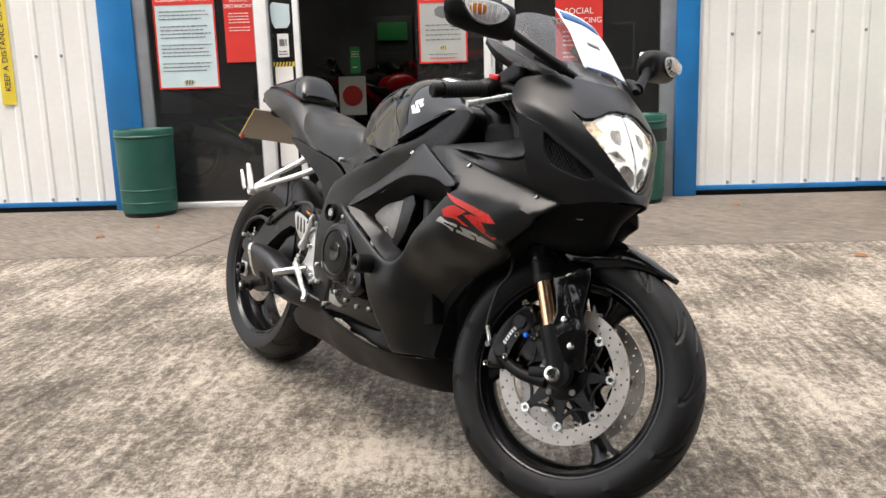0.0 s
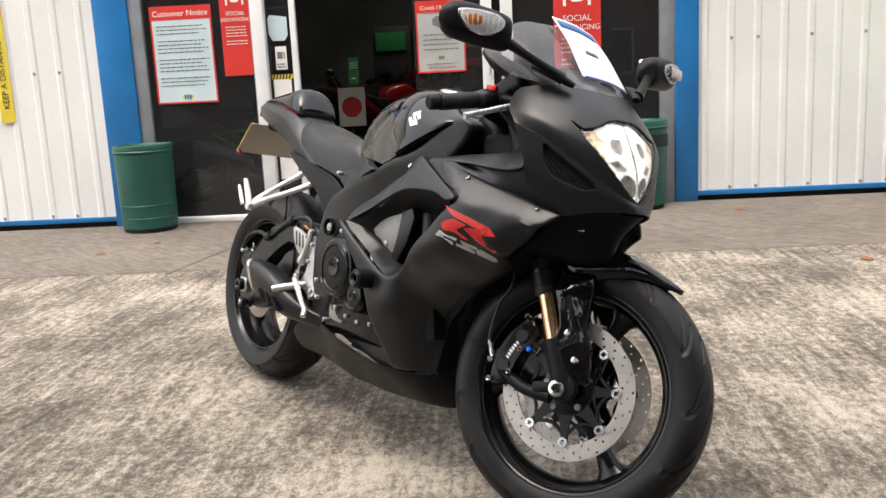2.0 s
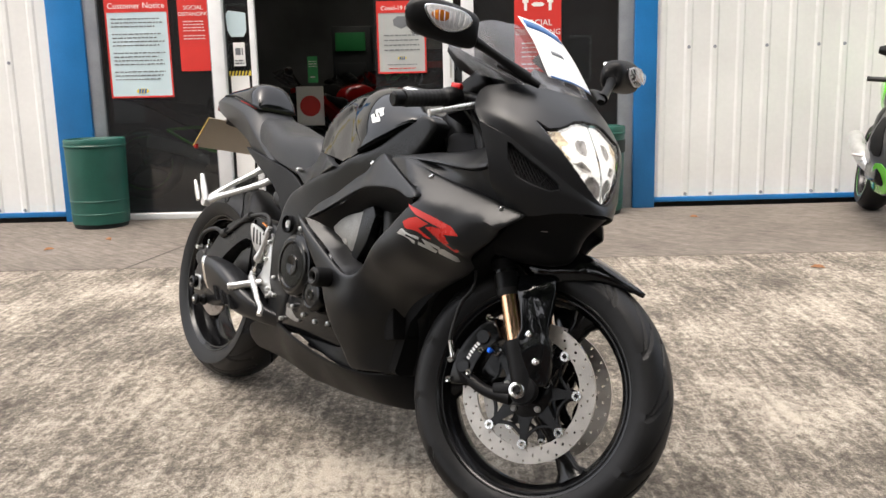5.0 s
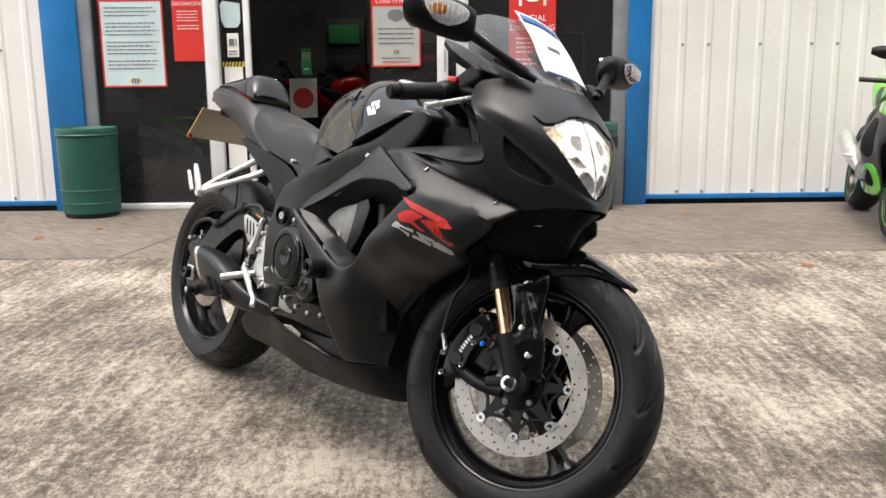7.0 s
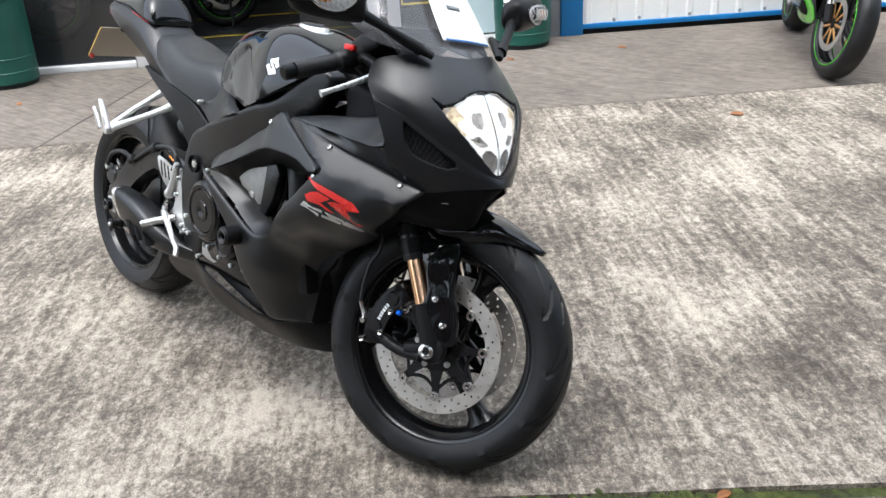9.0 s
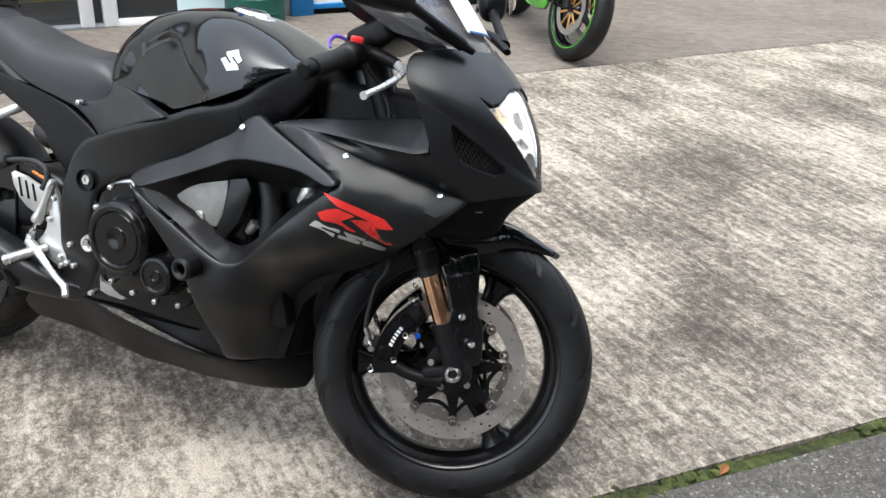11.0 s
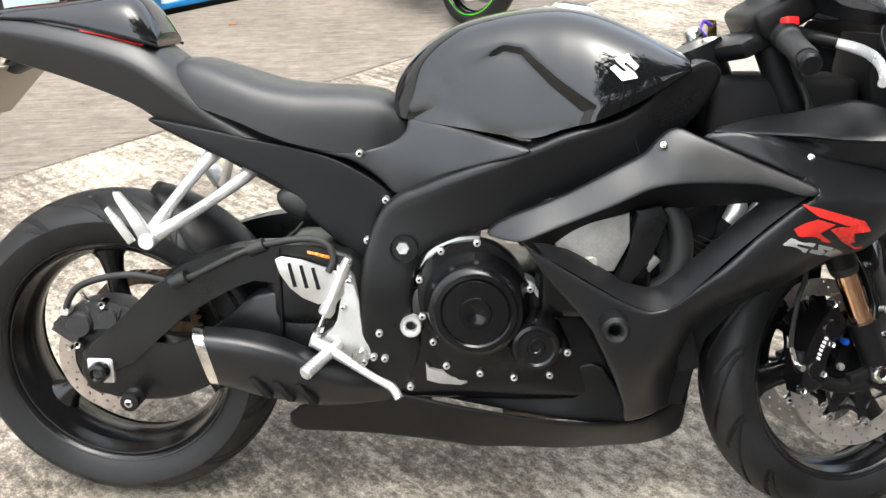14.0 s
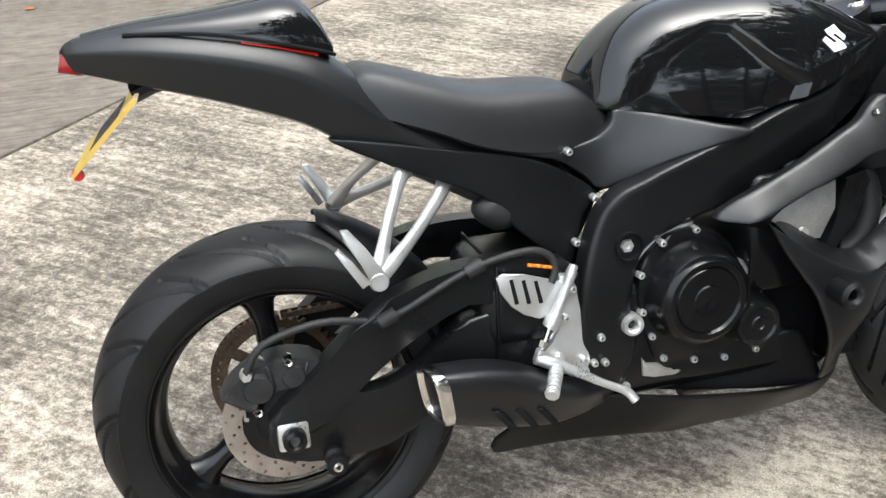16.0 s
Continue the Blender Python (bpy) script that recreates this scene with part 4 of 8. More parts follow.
    add_shell(bm, plate, depth_field([(1.334, 0.54, 0.100), (1.414, 0.55, 0.080), (1.375, 0.50, 0.118), (1.424, 0.49, 0.092), (1.38, 0.41, 0.120), (1.43, 0.42, 0.104), (1.455, 0.33, 0.092), (1.41, 0.33, 0.112), (1.36, 0.48, 0.116)]), 0.012, 0.012, 0.006, side, 2)
    part("mudguard_bracket", bm, GLOSS, fork, "gloss black mudguard stay", m=TURN)
    for x, z in ((1.400, 0.420), (1.428, 0.367)):
        part("bracket_screw", lathe([(0.0, -0.004), (0.003, -0.004), (0.0035, -0.006), (0.007, -0.005), (0.008, 0.0), (0.008, 0.006)], 12), BRIGHT, fork, m=TURN @ Matrix.Translation((x, 0.118 * side, z)) @ Matrix.Rotation(0 if side < 0 else math.pi, 4, 'Z'))
part("caliper_bleed_bolt", lathe([(0, -0.006), (0.006, -0.005), (0.006, 0.006)], 8, (1.318, -0.112, 0.366)), BLUE_BOLT, fork, "blue anodised bolt", m=TURN)
bm = bmesh.new()
for k, (d, w) in enumerate(((0.40, 0.0), (0.66, 0.0))):
    c = PIVOT + FORKDIR * (d + 0.0)
    add_box(bm, -0.035, 0.055, -0.135, 0.135, -0.016, 0.016, 0.012, m=Matrix.Translation(c) @ Matrix.Rotation(-HEAD, 4, 'Y'))
part("triple_clamp", bm, FRAME_BLACK, fork, "black fork yokes", m=TURN)
# mudguard: an arch over the tyre, drawn out to a point in front
arch = []
for a in range(54, 142, 4):
    t = radians(a)
    half = 0.071 * min(1.0, 0.06 + (a - 54) / 26) ** 0.8
    deep = 0.082 * min(1.0, max(0.0, (a - 56) / 36)) * (1.0 if a < 100 else max(0.15, 1 - (a - 100) / 14))
    R = 0.318 + 0.008 * math.sin(math.pi * min(1, (a - 54) / 100)) + 0.006 * max(0, 62 - a) / 8
    row = []
    for k in range(-10, 11):
        w = k / 10
        drop = 0.012 * w * w + deep * max(0.0, (abs(w) - 0.72) / 0.28) ** 1.3
        row.append((WC.x + (R - drop) * math.cos(t), half * math.copysign(min(1.0, abs(w) * 1.18), w), WC.z + (R - drop) * math.sin(t)))
    arch.append(row)
bm = rings(arch, False, False)
guard = part("mudguard", bm, GLOSS, fork, "gloss black front mudguard", m=TURN)
guard.modifiers.new("skin", 'SOLIDIFY').thickness = 0.004

# handlebars, levers and cables
bars = group_at("handlebars", Matrix(), "", "", parent=bike)
for side in (-1, 1):
    s = -side
    A0, A1 = Vector((1.142, 0.125 * side, 0.912)), Vector((1.050, 0.283 * side, 0.838))
    ax = (A1 - A0).normalized()
    part("clip_on", tube([tuple(A0 - ax * 0.02), tuple(A0 + ax * 0.1), tuple(A1)], 0.0115, 14, 2), MATT, bars, m=STEER)
    bm = bmesh.new()
    k, ringl = 30, []
    for i in range(k + 1):
        p = A0 + ax * (0.080 + (A1 - A0 - ax * 0.088).length * i / k)
        ringl.append((tuple(p), 0.0180 + (0.0012 if i % 3 == 1 else 0.0) + (0.004 if i == 0 else 0)))
    add_tube(bm, [q for q, _ in ringl], [r for _, r in ringl], 20, 0)
    part("grip", bm, RUBBER_DARK, bars, "black ribbed rubber grip", m=STEER)
    part("bar_end", tube([tuple(A1 - ax * 0.004), tuple(A1 + ax * 0.016), tuple(A1 + ax * 0.020)], (0.0165, 0.0165, 0.012), 18, 0), MATT, bars, m=STEER)
    part("switch_block", tube([tuple(A0 + ax * 0.035), tuple(A0 + ax * 0.045), tuple(A0 + ax * 0.07), tuple(A0 + ax * 0.078)], (0.016, 0.024, 0.024, 0.018), 16, 0), MATT, bars, m=STEER)
    if side < 0:
        sw = Vector((1.120, 0.172 * side, 0.915))
        part("kill_switch", box(-0.012, 0.012, -0.010, 0.010, -0.006, 0.008, 0.003, m=Matrix.Translation(sw)), RED_PLASTIC, bars, "red engine stop switch", m=STEER)
    L0 = Vector((1.200, 0.190 * side, 0.882))
    part("lever_mount", tube([tuple(A0 + ax * 0.045), tuple(A0 + ax * 0.035 + Vector((0.03, 0, 0.0))), tuple(L0)], (0.018, 0.014, 0.011), 12, 2), MATT, bars, m=STEER)
    pts = [L0, Vector((1.212, 0.222 * side, 0.868)), Vector((1.204, 0.260 * side, 0.850)), Vector((1.182, 0.295 * side, 0.828)), Vector((1.160, 0.318 * side, 0.811)), Vector((1.150, 0.328 * side, 0.803))]
    part("lever", tube([tuple(p) for p in pts], (0.009, 0.010, 0.009, 0.0075, 0.0075, 0.010), 12, 4, 0.75), BRIGHT_ALLOY, bars, "bright alloy lever with a ball end", m=STEER)
    part("cable", tube([tuple(A0 + ax * 0.04 + Vector((0.02, 0, -0.01))), tuple(A0 + Vector((0.03, 0, -0.06))), tuple(A0 + Vector((0.06, 0, -0.14))), (1.15, 0.08 * side, 0.66)], 0.004, 8), RUBBER_DARK, bars, m=STEER)
    part("cable", tube([tuple(A0 + ax * 0.05 + Vector((0.012, 0, -0.012))), tuple(A0 + Vector((0.05, 0.0, -0.09))), tuple(A0 + Vector((0.075, 0, -0.17))), (1.16, 0.1 * side, 0.64)], 0.0035, 8), RUBBER_DARK, bars, m=STEER)
top = PIVOT + FORKDIR * 0.685
part("ignition_barrel", lathe([(0.0, 0.018), (0.016, 0.018), (0.019, 0.014), (0.019, -0.02), (0, -0.02)], 20), BRIGHT, bars, m=STEER @ Matrix.Translation(top + Vector((0.004, -0.01, -0.018))) @ Matrix.Rotation(math.pi / 2, 4, 'X'))
part("ignition_key", box(-0.010, 0.010, -0.0015, 0.0015, 0.0, 0.035, 0.001, m=Matrix.Translation(top + Vector((0.004, -0.01, -0.003)))), BRASS, bars, m=STEER)
part("key_tag", tube([tuple(top + Vector((0.004, -0.01, 0.022))), tuple(top + Vector((-0.022, -0.022, 0.026))), tuple(top + Vector((-0.034, -0.03, 0.012))), tuple(top + Vector((-0.030, -0.04, -0.002)))], 0.004, 8, 4, 0.5), PURPLE, bars, "purple key tag", m=STEER)

# rear wheel, swingarm and brake
rear = group_at("rear_wheel", Matrix(), "", "", parent=bike)
RWM = Matrix.Translation((0, 0, 0.315))
tyre(0.315, 0.182, "tyre", rear, RWM, 0.66)
rim(0.170, rear, RWM, 3, -98)
part("brake_disc", drilled_disc(0.078, 0.110, 0.005, 16, 3), RUSTY_STEEL, rear, "dull drilled rear disc", m=RWM @ Matrix.Translation((0, -0.083, 0)), angle=30)
part("disc_carrier", lathe([(0.02, -0.02), (0.04, -0.008), (0.060, -0.006), (0.080, -0.004), (0.080, 0.003), (0.045, 0.01), (0.02, 0.02)], 40), WHEEL_BLACK, rear, m=RWM @ Matrix.Translation((0, -0.079, 0)))
teeth = []
for i in range(43 * 4):
    t = 2 * math.pi * i / (43 * 4)
    r = 0.113 + (0.004 if i % 4 in (1, 2) else -0.004)
    teeth.append((math.cos(t), math.sin(t), r))
bm = bmesh.new()
add_rings(bm, [[(c * q, y, s * q) for c, s, q in ((c, s, r if outer else 0.094) for c, s, r in teeth)] for y, outer in ((0.085, 0), (0.085, 1), (0.092, 1), (0.092, 0), (0.085, 0))], True, False)
for i in range(5):
    t = 2 * math.pi * i / 5
    add_box(bm, 0.045, 0.098, 0.0855, 0.0915, -0.011, 0.011, 0.002, 1, m=Matrix.Rotation(t, 4, 'Y'))
part("sprocket", bm, CHAIN_MAT, rear, "rusty rear sprocket ring", m=RWM, smooth=False)
link = None
lines = [(0.118 * math.cos(radians(a)), 0.315 + 0.118 * math.sin(radians(a))) for a in range(98, 264, 6)]
lines = [(0.50 - 0.018 * i, 0.455 - 0.018 * i * 0.047) for i in range(29)][:-1] + lines + [(0.02 + 0.018 * i, 0.199 + 0.018 * i * 0.36) for i in range(27)]
for i, ((x, z), (x2, z2)) in enumerate(zip(lines, lines[1:])):
    a = math.atan2(z2 - z, x2 - x)
    mm = Matrix.Translation(((x + x2) / 2, 0.088, (z + z2) / 2)) @ Matrix.Rotation(-a, 4, 'Y')
    if link is None:
        bm = bmesh.new()
        for y in (-0.009, 0.007):
            add_box(bm, -0.010, 0.010, y, y + 0.002, -0.0055, 0.0055, 0.002, 1)
        add_lathe(bm, [(0.0045, -0.011), (0.0045, 0.011)], 8, (-0.0075, 0, 0), True)
        link = part("chain_link", bm, CHAIN_MAT, rear, m=mm).data
    else:
        child("chain_link", link, rear, m=mm)
swing = group_at("swingarm", Matrix(), "", "", parent=bike)
UP = [(-0.036, 0.345), (0.024, 0.397), (0.08, 0.45), (0.141, 0.507), (0.20, 0.536), (0.27, 0.557), (0.36, 0.565), (0.47, 0.55), (0.50, 0.50), (0.47, 0.44), (0.36, 0.50), (0.30, 0.497), (0.23, 0.465), (0.165, 0.423), (0.112, 0.377), (0.06, 0.33), (0.0, 0.30)]
LO = [(-0.03, 0.275), (0.02, 0.262), (0.12, 0.256), (0.20, 0.285), (0.30, 0.355), (0.47, 0.36), (0.50, 0.42), (0.46, 0.46), (0.37, 0.475), (0.30, 0.47), (0.255, 0.432), (0.205, 0.39), (0.163, 0.368), (0.112, 0.372), (0.05, 0.375), (-0.036, 0.345)]
for side in (-1, 1):
    bm = bmesh.new()
    add_prism(bm, [tuple(q) for q in catmull(UP, 2, True)], 0.100 * side, 0.146 * side, 0.010, 3)
    add_prism(bm, [tuple(q) for q in catmull(LO, 2, True)], 0.102 * side, 0.142 * side, 0.008, 3)
    part("swingarm_beam", bm, FRAME_BLACK, swing, "satin black swingarm beam")
    part("chain_adjuster", box(-0.026, 0.026, 0.140 * side - 0.008, 0.140 * side + 0.012, 0.289, 0.341, 0.006), SILVER, swing, "cast alloy axle block")
    part("rear_axle_nut", lathe([(0.008, -0.012), (0.012, -0.018), (0.019, -0.016), (0.020, 0.0)], 6 if side > 0 else 24, (0, 0, 0)), CASE_BLACK, swing, m=Matrix.Translation((0, 0.150 * side, 0.315)) @ Matrix.Rotation(0 if side < 0 else math.pi, 4, 'Z'))
    part("adjuster_bolt", tube([(0.02, 0.125 * side, 0.316), (0.068, 0.125 * side, 0.320)], 0.005, 8, 0), MATT, swing)
    part("stand_bobbin", lathe([(0.0, -0.034), (0.008, -0.034), (0.017, -0.032), (0.018, -0.024), (0.011, -0.018), (0.011, -0.008), (0.018, -0.004), (0.018, 0.004)], 24), MATT, swing, m=Matrix.Translation((0.062, 0.146 * side, 0.266)) @ Matrix.Rotation(0 if side < 0 else math.pi, 4, 'Z'))
    part("bobbin_screw", lathe([(0.003, -0.030), (0.004, -0.037), (0.008, -0.036), (0.009, -0.030)], 12), BRIGHT, swing, m=Matrix.Translation((0.062, 0.146 * side, 0.266)) @ Matrix.Rotation(0 if side < 0 else math.pi, 4, 'Z'))
part("swingarm_bridge", box(0.36, 0.48, -0.12, 0.12, 0.40, 0.52, 0.02), FRAME_BLACK, swing)
cal = group_at("rear_caliper", Matrix(), "", "", parent=swing)
bm = bmesh.new()
pts = [(0.125 * math.cos(radians(a)), 0.315 + 0.125 * math.sin(radians(a))) for a in range(60, 152, 8)] + [(0.072 * math.cos(radians(a)), 0.315 + 0.072 * math.sin(radians(a))) for a in range(150, 56, -8)]
add_prism(bm, pts, -0.118, -0.062, 0.010, 3)
add_lathe(bm, [(0, -0.126), (0.022, -0.126), (0.027, -0.118), (0.027, -0.10)], 24, (-0.045, 0, 0.395))
part("caliper_body", bm, WORN_BLACK, cal, "worn grey-black rear caliper")
part("caliper_bracket", prism([(-0.055, 0.33), (-0.03, 0.40), (0.03, 0.405), (0.05, 0.35), (0.03, 0.27), (-0.02, 0.265), (-0.05, 0.30)], -0.110, -0.088, 0.005), MATT, cal)
for x, z in ((0.005, 0.437), (-0.05, 0.357)):
    part("caliper_bolt", lathe([(0.004, -0.008), (0.007, -0.010), (0.009, -0.006), (0.009, 0.012)], 8, (x, -0.118, z)), BRIGHT, cal)
part("piston_cover", lathe([(0, -0.124), (0.017, -0.124), (0.021, -0.117), (0.021, -0.10)], 24, (0.012, 0, 0.408)), WORN_BLACK, cal)
part("bleed_nipple", tube([(-0.030, -0.100, 0.428), (-0.038, -0.104, 0.446), (-0.041, -0.105, 0.453)], (0.006, 0.0045, 0.003), 10, 2), BRIGHT, cal, "steel bleed nipple")
part("banjo_bolt", lathe([(0.0, -0.010), (0.008, -0.010), (0.010, -0.006), (0.010, 0.010)], 6, (-0.062, -0.126, 0.426)), SILVER, cal)
part("pad_pin", tube([(-0.070, -0.120, 0.345), (-0.070, -0.060, 0.345)], 0.004, 8, 0), BRIGHT, cal)
for k in range(3):
    t = radians(72 + 16 * k)
    part("casting_rib", box(-0.003, 0.003, -0.121, -0.112, -0.020, 0.020, 0.002, 1, m=Matrix.Translation((0.100 * math.cos(t), 0, 0.315 + 0.100 * math.sin(t))) @ Matrix.Rotation(radians(90) - t, 4, 'Y')), WORN_BLACK, cal)
part("rear_brake_hose", tube([(-0.062, -0.13, 0.43), (-0.03, -0.13, 0.475), (0.06, -0.135, 0.50), (0.143, -0.14, 0.492), (0.186, -0.15, 0.503), (0.302, -0.15, 0.558), (0.394, -0.15, 0.577), (0.436, -0.15, 0.566), (0.446, -0.155, 0.54), (0.437, -0.16, 0.52)], 0.0065, 10), RUBBER_DARK, swing)
for x, z, a in ((0.165, 0.497, 15), (0.31, 0.560, 22)):
    part("hose_clip", tube([(x - 0.014, -0.150, z - 0.006), (x + 0.014, -0.150, z + 0.006)], 0.013, 12, 0), RUBBER_DARK, swing)
arch = []
for a in range(20, 77, 4):
    t = radians(a)
    taper = min(1.0, (80 - a) / 26) ** 0.8
    row = []
    for k in range(-6, 7):
        w = k / 6
        R = 0.334 + 0.006 * (a / 76) - 0.055 * abs(w) ** 2.5 * taper
        row.append((R * math.cos(t), 0.098 * w * (0.15 + 0.85 * taper), 0.315 + R * math.sin(t)))
    arch.append(row)
hug = part("hugger", rings(arch, False, False), MATT, swing, "black inner rear mudguard")
hug.modifiers.new("skin", 'SOLIDIFY').thickness = 0.004
# frame, engine and running gear
frame_part = group_at("frame", Matrix(), "", "", parent=bike)
SPAR = [(0.556, 0.654), (0.60, 0.674), (0.654, 0.697), (0.781, 0.742), (0.841, 0.767), (0.941, 0.800), (1.001, 0.848), (1.06, 0.885), (1.10, 0.86), (1.06, 0.79), (0.99, 0.735), (0.923, 0.69), (0.843, 0.65), (0.751, 0.61), (0.684, 0.592),
        (0.622, 0.565), (0.595, 0.532), (0.583, 0.453), (0.60, 0.40), (0.59, 0.34), (0.56, 0.288), (0.50, 0.285), (0.488, 0.34), (0.491, 0.437), (0.497, 0.532), (0.522, 0.614)]
SPAR_Y = depth_field([(0.49, 0.30, 0.150), (0.58, 0.40, 0.158), (0.55, 0.50, 0.165), (0.55, 0.62, 0.16), (0.65, 0.66, 0.166), (0.78, 0.71, 0.168), (0.85, 0.66, 0.150), (0.95, 0.77, 0.160), (1.0, 0.74, 0.14), (1.08, 0.86, 0.12), (0.60, 0.30, 0.150)])
for side in (-1, 1):
    part("frame_spar", shell(SPAR, SPAR_Y, thick=0.035, step=0.016, lip=0.014, side=side, smooth_n=4), FRAME_BLACK, frame_part, "satin black alloy frame beam")
    part("frame_hole", lathe([(0.0, 0.012), (0.022, 0.012), (0.0235, -0.0015), (0.0245, -0.0015), (0.0245, 0.014)], 28), DULL, frame_part, m=Matrix.Translation((0.572, 0.170 * side, 0.567)) @ Matrix.Rotation(0 if side < 0 else math.pi, 4, 'Z'))
    part("frame_bolt", lathe([(0.0, 0.0), (0.005, 0.0), (0.006, -0.004), (0.011, -0.004), (0.012, 0.0), (0.012, 0.01)], 6), SILVER, frame_part, m=Matrix.Translation((0.570, 0.163 * side, 0.567)) @ Matrix.Rotation(0 if side < 0 else math.pi, 4, 'Z'))
    part("pivot_nut", lathe([(0.009, 0.012), (0.009, -0.004), (0.013, -0.009), (0.018, -0.009), (0.0195, -0.004), (0.0195, 0.012)], 28), SILVER, frame_part, "bright swingarm pivot nut", m=Matrix.Translation((0.583, 0.163 * side, 0.424)) @ Matrix.Rotation(0 if side < 0 else math.pi, 4, 'Z'))
for side in (-1, 1):
    part("frame_seam", tube([(0.945, 0.1585 * side, 0.796), (0.955, 0.158 * side, 0.765), (0.966, 0.151 * side, 0.732)], 0.0022, 6, 3), DULL, frame_part)
part("steering_head", tube([(1.065, 0, 0.90), (1.09, 0, 0.84), (1.13, 0, 0.75)], 0.055, 20, 0), FRAME_BLACK, frame_part)

engine = group_at("engine", Matrix(), "", "", parent=bike)
bm = bmesh.new()
add_box(bm, 0.55, 0.98, -0.150, 0.150, 0.27, 0.50, 0.03, 3)
add_box(bm, 0.80, 1.00, -0.165, 0.165, 0.44, 0.66, 0.02, 3, m=Matrix.Translation((0.0, 0, 0.0)))
part("crankcase", bm, CASE_BLACK, engine, "black engine block")
HEAD_SIDE = [(0.814, 0.588), (0.848, 0.574), (0.888, 0.536), (0.931, 0.537), (0.956, 0.590), (0.952, 0.640), (0.903, 0.626), (0.847, 0.610)]
for side in (-1, 1):
    part("cylinder_head", prism(HEAD_SIDE, 0.182 * side, 0.08 * side, 0.006, 2), CAST, engine, "grey cast cylinder head")
    part("head_plug", lathe([(0.0, -0.006), (0.010, -0.006), (0.013, -0.003), (0.013, 0.01)], 16), CAST, engine, m=Matrix.Translation((0.890, 0.182 * side, 0.552)) @ Matrix.Rotation(0 if side < 0 else math.pi, 4, 'Z'))
    part("frame_hanger", prism([(0.960, 0.645), (1.001, 0.655), (1.015, 0.634), (0.992, 0.565), (0.956, 0.514), (0.927, 0.518), (0.955, 0.57)], 0.190 * side, 0.165 * side, 0.005, 2), FRAME_BLACK, engine, "satin black engine hanger")
CASE = [(0.600, 0.527), (0.623, 0.555), (0.652, 0.574), (0.706, 0.580), (0.755, 0.558), (0.790, 0.501), (0.827, 0.450), (0.866, 0.386), (0.850, 0.336), (0.779, 0.321), (0.697, 0.320), (0.645, 0.330), (0.616, 0.39), (0.596, 0.469)]
part("clutch_case", prism([tuple(q) for q in catmull(CASE, 4, True)], -0.160, -0.130, 0.006, 2), CASE_BLACK, engine, "gloss black clutch case")
part("clutch_cover", lathe([(0.0, -0.211), (0.010, -0.212), (0.014, -0.2145), (0.026, -0.2145), (0.028, -0.2115), (0.056, -0.2115), (0.058, -0.2095), (0.062, -0.2135), (0.070, -0.2130), (0.074, -0.208), (0.080, -0.206), (0.084, -0.196), (0.086, -0.180), (0.092, -0.166), (0.094, -0.155)], 64, (0.698, 0, 0.468)), CASE_BLACK, engine, "round black clutch cover")
part("starter_cover", lathe([(0.0, -0.208), (0.007, -0.208), (0.009, -0.210), (0.014, -0.210), (0.016, -0.207), (0.030, -0.206), (0.034, -0.209), (0.040, -0.207), (0.045, -0.196), (0.047, -0.175), (0.051, -0.158)], 48, (0.802, 0, 0.406)), CASE_BLACK, engine, "round black starter cover")
bolt = lathe([(0.0025, -0.006), (0.003, -0.010), (0.0058, -0.009), (0.0065, -0.006), (0.0065, 0.006)], 10)
head_screw = None
for x, z in ((0.636, 0.562), (0.698, 0.578), (0.598, 0.510), (0.603, 0.442), (0.622, 0.394), (0.646, 0.349), (0.706, 0.336), (0.767, 0.330), (0.830, 0.336), (0.860, 0.380), (0.791, 0.497), (0.826, 0.442)):
    mm = Matrix.Translation((x, -0.157, z))
    if head_screw is None:
        head_screw = part("case_bolt", bolt, SILVER, engine, m=mm).data
    else:
        child("case_bolt", head_screw, engine, m=mm)
for x, y, z in ((0.526, -0.160, 0.409), (0.535, -0.158, 0.360), (0.580, -0.150, 0.303), (0.501, -0.112, 0.567), (0.535, -0.108, 0.640)):
    child("frame_screw", head_screw, frame_part, m=Matrix.Translation((x, y, z)))
part("alloy_case_rim", prism([(0.642, 0.343), (0.626, 0.306), (0.668, 0.286), (0.726, 0.291), (0.770, 0.316), (0.699, 0.322), (0.658, 0.330)], -0.140, -0.10, 0.006), SILVER, engine, "bare alloy edge of the case")
part("alloy_case_rim", prism([(0.592, 0.520), (0.612, 0.562), (0.648, 0.584), (0.704, 0.588), (0.699, 0.572), (0.650, 0.565), (0.615, 0.536)], -0.146, -0.10, 0.005), SILVER, engine, "bare alloy edge of the case")
part("case_plate", prism([(0.782, 0.515), (0.796, 0.508), (0.822, 0.468), (0.84, 0.44), (0.832, 0.438), (0.806, 0.478)], -0.158, -0.12, 0.003), SILVER, engine)
bm = bmesh.new()
add_box(bm, 1.02, 1.06, -0.15, 0.15, 0.34, 0.66, 0.008, 2, m=Matrix.Translation((1.04, 0, 0.5)) @ Matrix.Rotation(radians(-14), 4, 'Y') @ Matrix.Translation((-1.04, 0, -0.5)))
part("radiator", bm, DULL, engine, "dark radiator")
bm = bmesh.new()
for i in range(34):
    add_box(bm, 1.006, 1.012, -0.145, 0.145, 0.36 + i * 0.0085, 0.362 + i * 0.0085, m=Matrix.Translation((1.04, 0, 0.5)) @ Matrix.Rotation(radians(-14), 4, 'Y') @ Matrix.Translation((-1.04, 0, -0.5)))
part("radiator_fins", bm, MATT, engine, smooth=False)
